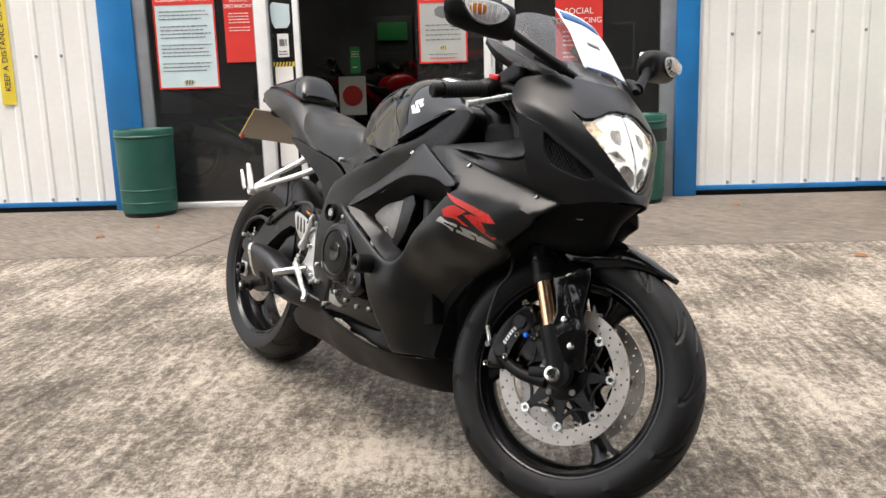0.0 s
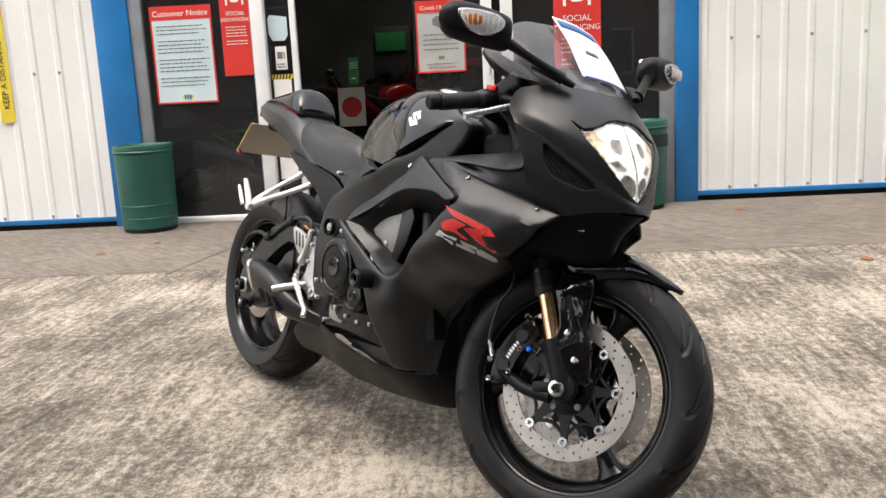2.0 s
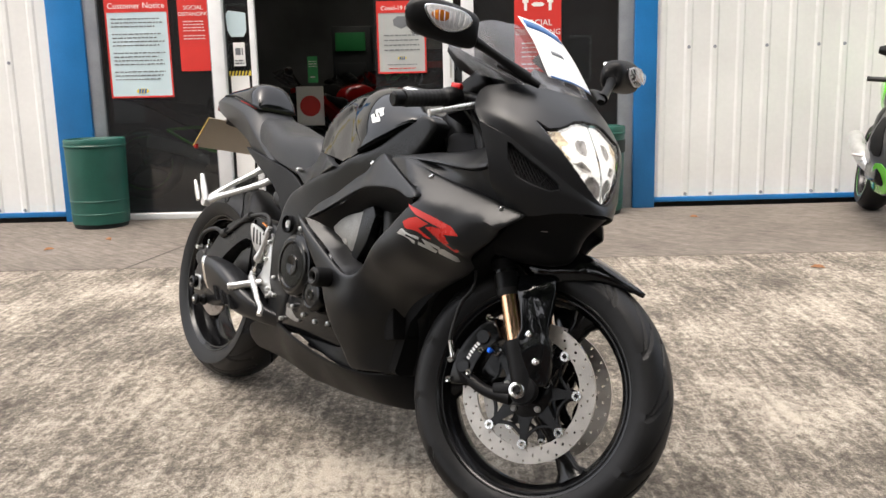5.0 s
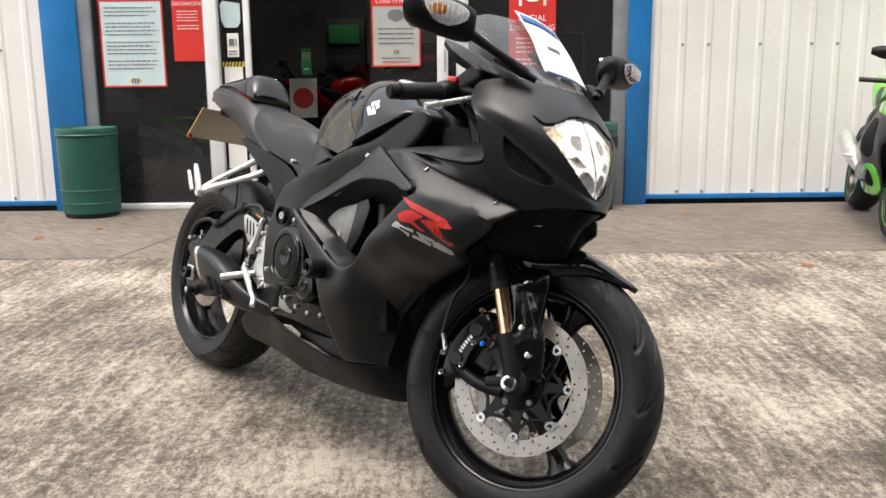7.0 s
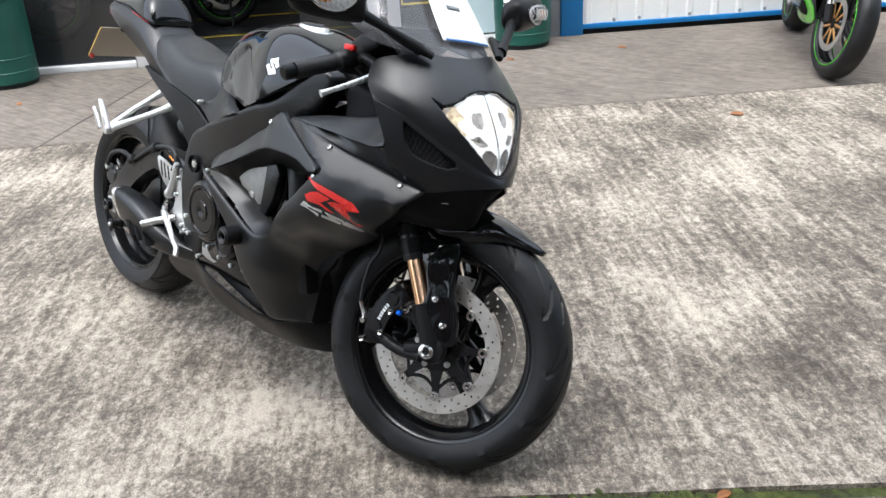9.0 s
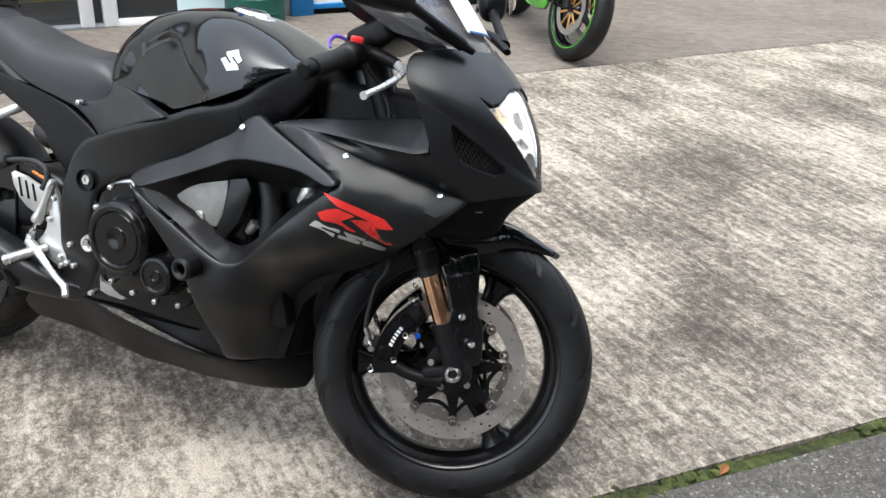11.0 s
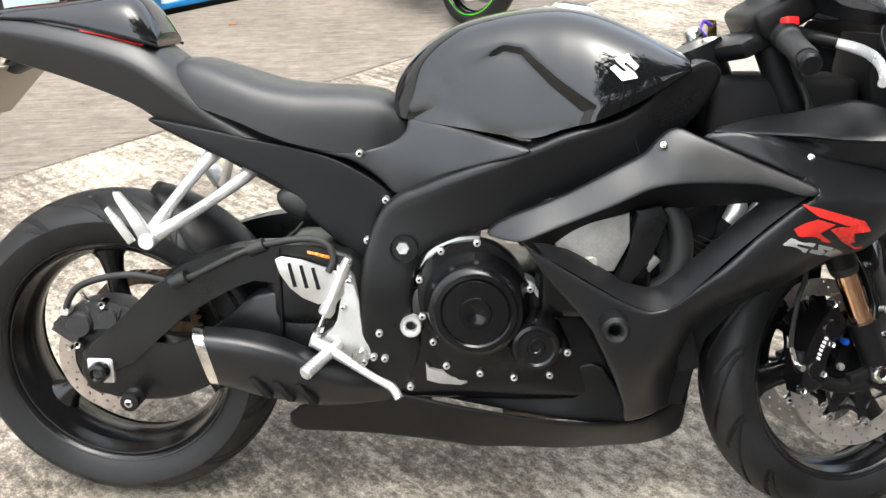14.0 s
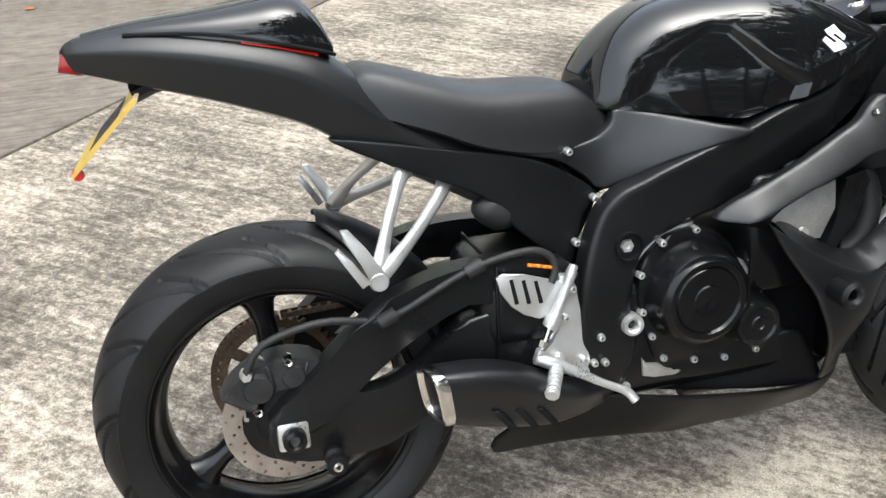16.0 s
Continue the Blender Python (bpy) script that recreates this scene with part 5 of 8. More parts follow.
part("coolant_hose", tube([(0.985, -0.13, 0.66), (1.03, -0.15, 0.63), (1.045, -0.155, 0.57), (1.03, -0.15, 0.51), (0.97, -0.13, 0.47)], 0.021, 14), RUBBER_DARK, engine, "black coolant hose")
part("radiator_cap", lathe([(0.0, -0.018), (0.016, -0.018), (0.019, -0.012), (0.019, 0.01)], 16, (1.145, -0.14, 0.625)), SILVER, engine)
part("radiator_bracket", tube([(1.175, -0.14, 0.645), (1.12, -0.145, 0.58), (1.07, -0.15, 0.52)], 0.014, 10), SILVER, engine, "alloy radiator end tank")
for i, y in enumerate((-0.10, -0.035, 0.035, 0.10)):
    part("header_pipe", tube([(1.0, y, 0.53), (1.055, y, 0.48), (1.065, y * 0.9, 0.36), (1.03, y * 0.7, 0.25), (0.92, y * 0.5, 0.215), (0.75, y * 0.4, 0.215)], 0.019, 12), PIPE, engine, "heat-stained exhaust pipe")

for side in (-1, 1):
    part("radiator_end_tank", tube([(1.116, 0.165 * side, 0.624), (1.130, 0.165 * side, 0.646), (1.132, 0.165 * side, 0.664)], (0.012, 0.016, 0.012), 12, 3), SILVER, engine, "bare alloy radiator end tank")
    part("coolant_pipe", tube([(0.961, 0.150 * side, 0.500), (0.982, 0.150 * side, 0.531), (1.005, 0.150 * side, 0.557)], (0.011, 0.013, 0.012), 12, 3), CAST, engine, "grey alloy coolant pipe")
    part("head_rim", tube([(0.882, 0.176 * side, 0.552), (0.910, 0.176 * side, 0.541), (0.933, 0.176 * side, 0.562)], 0.006, 8, 3), CAST, engine)
    core = part("radiator_core", prism([(1.005, 0.606), (1.063, 0.632), (1.109, 0.663), (1.107, 0.593), (1.052, 0.511), (0.999, 0.467), (0.997, 0.528)], 0.128 * side, 0.100 * side, 0.004), MATT, engine, "dark radiator core end")
    for k in range(12):
        part("core_fin", tube([(1.011 + 0.006 * k, 0.1295 * side, 0.497 + 0.0085 * k), (1.051 + 0.006 * k, 0.1295 * side, 0.479 + 0.0085 * k)], 0.0013, 5, 0), PIPE, core)
part("bare_edge", prism([(0.608, 0.352), (0.616, 0.338), (0.643, 0.337), (0.668, 0.328), (0.684, 0.315), (0.671, 0.310), (0.632, 0.312), (0.610, 0.318)], -0.1585, -0.150, 0.002, 2), CAST, engine, "bare worn alloy edge of the clutch case")
exhaust = group_at("exhaust", Matrix(), "", "", parent=bike)
secs = []
for x, zc, h, w, yc in ((0.214, 0.374, 0.052, 0.036, -0.200), (0.235, 0.372, 0.054, 0.038, -0.199), (0.30, 0.362, 0.058, 0.042, -0.195), (0.36, 0.346, 0.056, 0.044, -0.188), (0.42, 0.323, 0.046, 0.044, -0.174), (0.49, 0.300, 0.030, 0.036, -0.150), (0.58, 0.280, 0.020, 0.024, -0.10)):
    ring = []
    for k in range(28):
        t = 2 * math.pi * k / 28
        cy, cz = math.copysign(abs(math.cos(t)) ** 0.5, math.cos(t)), math.copysign(abs(math.sin(t)) ** 0.6, math.sin(t))
        ring.append((x + 0.018 * (1 - cy) / 2 * max(0, (0.30 - x) / 0.086) - 0.010 * cz * (1 if x < 0.3 else 0.3), yc + w * cy - 0.012 * cz, zc + h * cz))
    secs.append(ring)
part("silencer", rings([list(map(tuple, r)) for r in zip(*[catmull(list(c), 3) for c in zip(*secs)])]), SATIN, exhaust, "satin black silencer can")
cap = []
for q, dx in ((1.02, 0.012), (1.035, 0.010), (1.035, -0.003), (1.02, -0.007), (0.92, -0.009), (0.84, -0.006), (0.80, 0.004), (0.78, 0.03)):
    c = np.mean(secs[0], 0)
    cap.append([tuple(c + (np.array(p) - c) * q + np.array((dx, 0, 0))) for p in secs[0]])
part("end_cap", rings(cap, True, False), BRIGHT, exhaust, "bright steel end ring")
c0 = np.mean(secs[0], 0)
part("outlet", rings([[tuple(c0 + (np.array(p) - c0) * 0.80 + np.array((0.012, 0, 0))) for p in secs[0]], [tuple(c0 + (np.array(p) - c0) * 0.3 + np.array((0.04, 0, 0))) for p in secs[0]]]), DULL, exhaust)
for i in range(3):
    x, z = 0.306 + 0.039 * i, 0.348 - 0.007 * i
    part("heat_slot", prism([(x, z), (x + 0.012, z), (x + 0.040, z - 0.036), (x + 0.028, z - 0.036)], -0.2395 + 0.004 * i, -0.21, 0.001), DULL, exhaust)

part("collector_box", box(0.315, 0.475, -0.150, 0.06, 0.395, 0.555, 0.045, 4), FRAME_BLACK, exhaust, "black exhaust collector box")
part("collector_strap", box(0.345, 0.351, -0.1525, 0.05, 0.392, 0.558, 0.002, 1), MATT, exhaust)

# foot controls
rsets = group_at("rearset", Matrix(), "", "", parent=bike)
for side in (-1, 1):
    y = 0.150 * side
    hang = [(0.452, 0.530), (0.470, 0.528), (0.482, 0.510), (0.490, 0.463), (0.490, 0.405), (0.508, 0.388), (0.510, 0.362), (0.500, 0.344), (0.468, 0.352), (0.434, 0.372), (0.415, 0.386), (0.420, 0.398), (0.444, 0.410), (0.454, 0.429), (0.462, 0.470), (0.450, 0.50)]
    part("hanger", prism(hang, y - 0.008, y + 0.008, 0.004, 2), SILVER, rsets, "cast silver footrest hanger")
    heel = [(0.343, 0.541), (0.354, 0.547), (0.390, 0.541), (0.425, 0.529), (0.462, 0.518), (0.465, 0.480), (0.450, 0.461), (0.417, 0.459), (0.390, 0.470), (0.368, 0.488), (0.350, 0.515)]
    part("heel_guard", prism(heel, y - 0.010 * 1, y - 0.004, 0.0025, 2), SILVER, rsets, "silver heel guard with slots")
    for i in range(3):
        x = 0.365 + 0.021 * i
        part("guard_slot", prism([(x, 0.535 - 0.004 * i), (x + 0.006, 0.536 - 0.004 * i), (x + 0.016, 0.492 - 0.002 * i), (x + 0.009, 0.491 - 0.002 * i)], y - 0.0108, y - 0.003, 0.0), DULL, rsets, smooth=False)
    for x, z in ((0.474, 0.505), (0.462, 0.455), (0.495, 0.372), (0.498, 0.352), (0.515, 0.362)):
        child("hanger_bolt", head_screw, rsets, m=Matrix.Translation((x, y - 0.008 if side < 0 else y + 0.008, z)) @ Matrix.Rotation(0 if side < 0 else math.pi, 4, 'Z'))
    bm = bmesh.new()
    add_tube(bm, [(0.452, 0.158 * side, 0.384), (0.428, 0.20 * side, 0.372), (0.405, 0.240 * side, 0.360)], (0.010, 0.011, 0.009), 12, 6)
    peg = part("footpeg", bm, SILVER, rsets, "knurled alloy footpeg")
    for k in range(9):
        part("peg_knurl", tube([(0.440 - 0.0040 * k, (0.178 + 0.007 * k) * side, 0.378 - 0.0021 * k), (0.4385 - 0.0040 * k, (0.181 + 0.007 * k) * side, 0.3775 - 0.0021 * k)], 0.0125, 10, 0), SILVER, peg)
part("master_cylinder", tube([(0.475, -0.165, 0.548), (0.470, -0.166, 0.535), (0.462, -0.167, 0.515), (0.445, -0.168, 0.475), (0.436, -0.168, 0.455), (0.430, -0.168, 0.445)], (0.007, 0.010, 0.008, 0.009, 0.014, 0.013), 12, 2), SILVER, rsets, "rear brake master cylinder")
part("rod_clevis", box(-0.008, 0.008, -0.007, 0.007, -0.016, 0.012, 0.003, 2, m=Matrix.Translation((0.412, -0.170, 0.398)) @ Matrix.Rotation(radians(20), 4, 'Y')), SILVER, rsets)
part("rod_nut", lathe([(0.0, -0.006), (0.008, -0.006), (0.008, 0.006), (0.0, 0.006)], 6), BRIGHT, rsets, m=Matrix.Translation((0.420, -0.169, 0.418)) @ Matrix.Rotation(radians(20), 4, 'Y') @ Matrix.Rotation(radians(90), 4, 'X'))
part("push_rod", tube([(0.430, -0.168, 0.445), (0.410, -0.170, 0.392)], 0.004, 8, 0), BRIGHT, rsets)
part("brake_pedal", tube([(0.408, -0.170, 0.392), (0.430, -0.176, 0.385), (0.465, -0.186, 0.368), (0.520, -0.200, 0.340), (0.552, -0.206, 0.325), (0.566, -0.216, 0.308)], (0.010, 0.012, 0.009, 0.007, 0.008, 0.008), 12, 4), SILVER, rsets, "polished alloy brake pedal")
for side in (-1, 1):
    pk = group_at("passenger_peg", Matrix(), "", "", parent=bike)
    bm = bmesh.new()
    add_tube(bm, [(0.222, 0.074 * side, 0.716), (0.205, 0.098 * side, 0.694), (0.172, 0.158 * side, 0.646), (0.150, 0.200 * side, 0.606), (0.142, 0.208 * side, 0.592)], (0.016, 0.011, 0.010, 0.013, 0.013), 12, 4, 0.7)
    add_tube(bm, [(0.290, 0.070 * side, 0.688), (0.270, 0.096 * side, 0.668), (0.220, 0.150 * side, 0.634), (0.165, 0.200 * side, 0.602), (0.146, 0.208 * side, 0.590)], (0.016, 0.012, 0.010, 0.012, 0.013), 12, 4, 0.7)
    part("peg_bracket", bm, SILVER, pk, "silver cast peg bracket")
    part("peg", prism([(0.150, 0.578), (0.158, 0.592), (0.128, 0.640), (0.103, 0.672), (0.092, 0.672), (0.096, 0.655), (0.118, 0.618), (0.132, 0.585)], 0.214 * side, 0.226 * side, 0.003), SILVER, pk, "folded-up flat passenger peg")
    part("peg_tread", prism([(0.128, 0.592), (0.104, 0.628), (0.086, 0.650), (0.080, 0.644), (0.096, 0.618), (0.116, 0.585)], 0.228 * side, 0.238 * side, 0.003), SILVER, pk)
    part("peg_hinge", lathe([(0.0, -0.010), (0.013, -0.010), (0.015, -0.007), (0.015, 0.010)], 18), SILVER, pk, m=Matrix.Translation((0.143, 0.218 * side, 0.588)) @ Matrix.Rotation(0 if side < 0 else math.pi, 4, 'Z'))
    child("peg_bolt", head_screw, pk, m=Matrix.Translation((0.142, 0.218 * side, 0.594)) @ Matrix.Rotation(0 if side < 0 else math.pi, 4, 'Z'))
part("side_stand", tube([(0.62, 0.12, 0.30), (0.60, 0.20, 0.17), (0.57, 0.262, 0.066)], (0.012, 0.011, 0.012), 10, 3), MATT, bike, "black side stand")
part("shock_reservoir", tube([(0.345, -0.075, 0.652), (0.355, -0.075, 0.640), (0.385, -0.075, 0.618), (0.40, -0.075, 0.605)], (0.014, 0.028, 0.028, 0.014), 16, 3), RUBBER_DARK, bike)
part("wiring_sleeve", tube([(0.40, -0.15, 0.553), (0.425, -0.155, 0.549), (0.44, -0.155, 0.545)], 0.003, 8, 2), AMBER, bike, "orange fluid pipe")

# ---- bodywork ----
def loft(rows, e=0.6, e2=0.75, k=14, sub=3):
    """Symmetric body: rows of (x, half width, z bottom, z top); the section rounds over from the lower edge to the crown."""
    fine = catmull([np.array(r) for r in rows], sub)
    bm, out = bmesh.new(), []
    for x, w, zb, zt in fine:
        half = []
        for i in range(k + 1):
            a = math.pi / 2 * i / k
            half.append((x, w * math.cos(a) ** e, zb + (zt - zb) * math.sin(a) ** e2))
        ring = [(q[0], -q[1], q[2]) for q in half] + half[-2::-1]
        ring += [(x, w * 0.9, zb - 0.006), (x, -w * 0.9, zb - 0.006)]
        out.append(ring)
    add_rings(bm, out)
    return bm


def ridged(rows, sub=4):
    """Symmetric tail body: rows of (x, half width, z bottom, z top), with a sharp shoulder along the flank."""
    out = []
    for x, w, zb, zt in catmull([np.array(r) for r in rows], sub):
        h = zt - zb
        half = [(0.0, 0.0), (0.62, 0.0), (0.80, 0.04), (0.90, 0.30), (0.97, 0.52), (1.0, 0.62), (0.985, 0.66), (0.90, 0.76), (0.78, 0.87), (0.66, 0.95), (0.40, 1.0), (0.0, 1.0)]
        right = [(x, -w * a, zb + h * b) for a, b in half]
        out.append(right + [(x, w * a, zb + h * b) for a, b in half[-2:0:-1]])
    bm = bmesh.new()
    add_rings(bm, out)
    return bm


tank = group_at("fuel_tank", Matrix(), "", "", parent=bike)
TANK = [(0.545, 0.058, 0.785, 0.800), (0.552, 0.076, 0.783, 0.845), (0.59, 0.100, 0.779, 0.895), (0.65, 0.120, 0.772, 0.935), (0.716, 0.138, 0.764, 0.955), (0.783, 0.154, 0.757, 0.966), (0.839, 0.168, 0.774, 0.968), (0.897, 0.178, 0.794, 0.958), (0.964, 0.172, 0.825, 0.933), (1.03, 0.145, 0.862, 0.900), (1.055, 0.12, 0.868, 0.884)]
KNEE = [(0.560, 0.768), (0.583, 0.830), (0.606, 0.872), (0.655, 0.902), (0.735, 0.914), (0.772, 0.908), (0.828, 0.858), (0.893, 0.812), (0.870, 0.760), (0.70, 0.730)]
bm = loft(TANK, 0.62, 0.92, 64, 24)
into = edge_distance([(v.co.x, v.co.z) for v in bm.verts], KNEE)
for v, d in zip(bm.verts, into):
    if abs(v.co.y) > 0.03 and inside((v.co.x, v.co.z), KNEE):
        s = min(1.0, d / (0.020 if v.co.x > 0.74 else 0.060 - 0.04 * max(0.0, (v.co.x - 0.66) / 0.08)))
        v.co.y -= math.copysign(0.012 * s * s * (3 - 2 * s), v.co.y)
part("tank_shell", bm, GLOSS, tank, "gloss black fuel tank with knee recesses")
part("filler_cap", lathe([(0.0, 0.006), (0.03, 0.006), (0.036, 0.004), (0.040, -0.002), (0.052, -0.003), (0.056, -0.008), (0.056, -0.02)], 40), BRIGHT, tank, "bright ring filler cap", m=Matrix.Translation((0.86, 0, 0.966)) @ Matrix.Rotation(radians(8), 4, 'Y') @ Matrix.Rotation(math.pi / 2, 4, 'X'))
part("cap_lid", lathe([(0.0, 0.009), (0.026, 0.009), (0.031, 0.006)], 32), GLOSS, tank, m=Matrix.Translation((0.86, 0, 0.966)) @ Matrix.Rotation(radians(8), 4, 'Y') @ Matrix.Rotation(math.pi / 2, 4, 'X'))


def flank(rows, e, e2):
    """|y| of a lofted body's flank at (x, z)."""
    fine = np.array(catmull([np.array(r) for r in rows], 12))
    def f(x, z):
        w, zb, zt = (np.interp(x, fine[:, 0], fine[:, k]) for k in (1, 2, 3))
        a = math.asin(np.clip((z - zb) / (zt - zb), 0, 1) ** (1 / e2))
        return w * math.cos(a) ** e
    return f


tank_side = flank(TANK, 0.62, 0.92)


def on_field(f):
    return lambda P: np.array([f(a, b) for a, b in np.atleast_2d(P)])


EMBLEM = [(0.916, 0.89), (0.938, 0.897), (0.944, 0.888), (0.955, 0.878), (0.949, 0.872), (0.934, 0.884), (0.929, 0.882), (0.948, 0.868), (0.953, 0.86), (0.928, 0.855), (0.908, 0.875), (0.916, 0.88), (0.93, 0.869), (0.935, 0.871), (0.919, 0.884)]
for side in (-1, 1):
    part("emblem", shell(EMBLEM, on_field(tank_side), thick=0.0015, step=0.008, lip=0, side=side, raise_by=0.0018, sharp=True), WHITE_DECAL, tank, "white angular badge")

seat_unit = group_at("seat_unit", Matrix(), "", "", parent=bike)
SEAT = [(0.118, 0.036, 0.816, 0.824), (0.130, 0.058, 0.810, 0.850), (0.17, 0.078, 0.805, 0.878), (0.22, 0.092, 0.792, 0.870), (0.28, 0.102, 0.772, 0.852), (0.327, 0.106, 0.752, 0.838), (0.386, 0.106, 0.734, 0.830), (0.456, 0.101, 0.722, 0.828), (0.514, 0.095, 0.727, 0.822), (0.544, 0.088, 0.738, 0.806), (0.566, 0.080, 0.752, 0.785), (0.572, 0.074, 0.760, 0.772)]
part("rider_seat", loft(SEAT, 0.42, 0.62, 14, 4), VINYL, seat_unit, "grained black vinyl rider's seat")
TAIL = [(-0.262, 0.020, 0.905, 0.930), (-0.24, 0.040, 0.897, 0.945), (-0.15, 0.066, 0.872, 0.957), (-0.04, 0.082, 0.840, 0.950), (0.073, 0.090, 0.798, 0.926), (0.138, 0.093, 0.757, 0.888), (0.208, 0.090, 0.716, 0.830), (0.30, 0.094, 0.665, 0.775), (0.40, 0.094, 0.61, 0.728), (0.47, 0.094, 0.55, 0.712), (0.51, 0.093, 0.54, 0.68), (0.545, 0.090, 0.60, 0.645)]
part("tail_fairing", ridged(TAIL), SATIN, seat_unit, "satin black tail fairing")
COWL = [(-0.23, 0.022, 0.940, 0.952), (-0.16, 0.046, 0.944, 0.966), (-0.07, 0.062, 0.938, 0.976), (0.0, 0.070, 0.928, 0.985), (0.05, 0.074, 0.920, 0.992), (0.085, 0.074, 0.914, 0.985), (0.112, 0.070, 0.910, 0.955), (0.128, 0.062, 0.906, 0.922)]
part("seat_cowl", loft(COWL, 0.75, 0.85, 16, 4), GLOSS, seat_unit, "gloss black pillion cover with a hump")
tail_side = flank(TAIL, 0.38, 0.72)
for side in (-1, 1):
    part("red_stripe", shell([(-0.008, 0.932), (0.043, 0.922), (0.105, 0.906), (0.103, 0.901), (0.043, 0.917), (-0.006, 0.927)], on_field(tail_side), thick=0.003, step=0.01, lip=0, side=side, sharp=True, raise_by=0.0012), RED_DECAL, seat_unit)
    cover = [(0.400, 0.728), (0.44, 0.716), (0.477, 0.706), (0.52, 0.678), (0.555, 0.650), (0.60, 0.670), (0.653, 0.696), (0.72, 0.719), (0.785, 0.740), (0.73, 0.754), (0.672, 0.766), (0.62, 0.776), (0.578, 0.782), (0.568, 0.758), (0.535, 0.735), (0.47, 0.724)]
    part("side_cover", shell(cover, depth_field([(0.40, 0.728, 0.100), (0.477, 0.708, 0.100), (0.555, 0.65, 0.106), (0.60, 0.70, 0.122), (0.65, 0.70, 0.145), (0.72, 0.735, 0.166), (0.785, 0.742, 0.182), (0.672, 0.766, 0.130), (0.578, 0.78, 0.094), (0.56, 0.74, 0.100)]), thick=0.020, step=0.012, lip=0.006, side=side, smooth_n=4), SATIN, seat_unit, "satin black cover under the seat")
    child("cover_screw", head_screw, seat_unit, m=Matrix.Translation((0.490, 0.104 * side, 0.722)) @ Matrix.Rotation(0 if side < 0 else math.pi, 4, 'Z'))
    lower = [(0.109, 0.776), (0.204, 0.761), (0.30, 0.742), (0.396, 0.724), (0.468, 0.698), (0.544, 0.646), (0.52, 0.61), (0.50, 0.53), (0.47, 0.54), (0.40, 0.60), (0.345, 0.66), (0.21, 0.722), (0.14, 0.755)]
    part("tail_lower_cover", shell(lower, depth_field([(0.109, 0.776, 0.086), (0.30, 0.72, 0.098), (0.396, 0.724, 0.099), (0.544, 0.646, 0.102), (0.50, 0.54, 0.104), (0.35, 0.66, 0.100), (0.21, 0.722, 0.094)]), thick=0.020, step=0.014, lip=0.005, side=side, smooth_n=4), MATT, seat_unit, "black lower tail panel")
for side in (-1, 1):
    part("tail_seam", tube([(-0.17, 0.048 * side, 0.948), (-0.06, 0.066 * side, 0.944), (0.04, 0.074 * side, 0.925), (0.105, 0.072 * side, 0.909), (0.13, 0.062 * side, 0.900)], 0.003, 6, 4), DULL, seat_unit)
part("tail_light", prism([(-0.268, 0.900), (-0.235, 0.893), (-0.23, 0.928), (-0.26, 0.926)], -0.03, 0.03, 0.006, 2), DARK_RED, seat_unit, "dark red tail light lens")
plate = group_at("number_plate", Matrix(), "", "", parent=bike)
pm = Matrix.Translation((-0.212, 0.012, 0.813)) @ Matrix.Rotation(radians(45), 4, 'Y')
part("plate", box(-0.002, 0.002, -0.115, 0.115, -0.072, 0.072, 0.0015, m=pm), PLATE_BACK, plate, "dull tan back of the number plate")
part("plate_face", box(-0.0035, -0.0022, -0.112, 0.112, -0.069, 0.069, m=pm), PLATE_YELLOW, plate, smooth=False)
bm = bmesh.new()
for k in range(7):
    add_box(bm, -0.0045, -0.0036, -0.095 + 0.028 * k, -0.075 + 0.028 * k, -0.03, 0.035, m=pm)
part("plate_marks", bm, BLACK_PRINT, plate, "dark bars", smooth=False)
part("plate_bracket", tube([(-0.08, 0, 0.87), (-0.13, 0, 0.875), (-0.17, 0, 0.86)], 0.016, 10, 3, 2.5), MATT, plate)
part("plate_edge", box(-0.0022, 0.0026, -0.1165, -0.1145, -0.072, 0.072, m=pm), PLATE_YELLOW, plate, "yellow edge of the plate", smooth=False)
part("plate_reflector", lathe([(0.0, -0.006), (0.007, -0.005), (0.009, 0.0), (0.009, 0.004)], 14), RED_PLASTIC, plate, "red reflector", m=pm @ Matrix.Translation((0.004, -0.108, -0.066)))

# fairing
fairing = group_at("fairing", Matrix(), "", "", parent=bike)
FAIR_Y = depth_field([(1.225, 0.700, 0.238), (1.415, 0.652, 0.174), (1.32, 0.679, 0.205), (1.213, 0.666, 0.243), (1.328, 0.585, 0.185), (0.78, 0.60, 0.258), (0.995, 0.485, 0.235), (0.945, 0.505, 0.240), (0.90, 0.44, 0.238), (1.0, 0.757, 0.198), (1.059, 0.769, 0.200),
                      (1.103, 0.22, 0.035), (1.103, 0.31, 0.045), (1.110, 0.40, 0.07), (1.16, 0.463, 0.10), (1.25, 0.513, 0.125), (1.315, 0.556, 0.130), (1.40, 0.632, 0.160), (1.01, 0.30, 0.165), (1.03, 0.40, 0.205), (1.20, 0.56, 0.222), (1.12, 0.52, 0.228),
                      (1.232, 0.693, 0.240), (0.64, 0.19, 0.130), (0.36, 0.20, 0.110), (1.10, 0.145, 0.030), (0.95, 0.145, 0.080), (0.64, 0.143, 0.090), (0.36, 0.165, 0.085), (0.80, 0.143, 0.090), (0.55, 0.295, 0.152), (0.86, 0.250, 0.175), (0.96, 0.27, 0.180), (0.86, 0.19, 0.135), (0.95, 0.19, 0.125), (0.75, 0.23, 0.155), (1.04, 0.23, 0.12), (1.15, 0.62, 0.243), (1.06, 0.56, 0.240)])
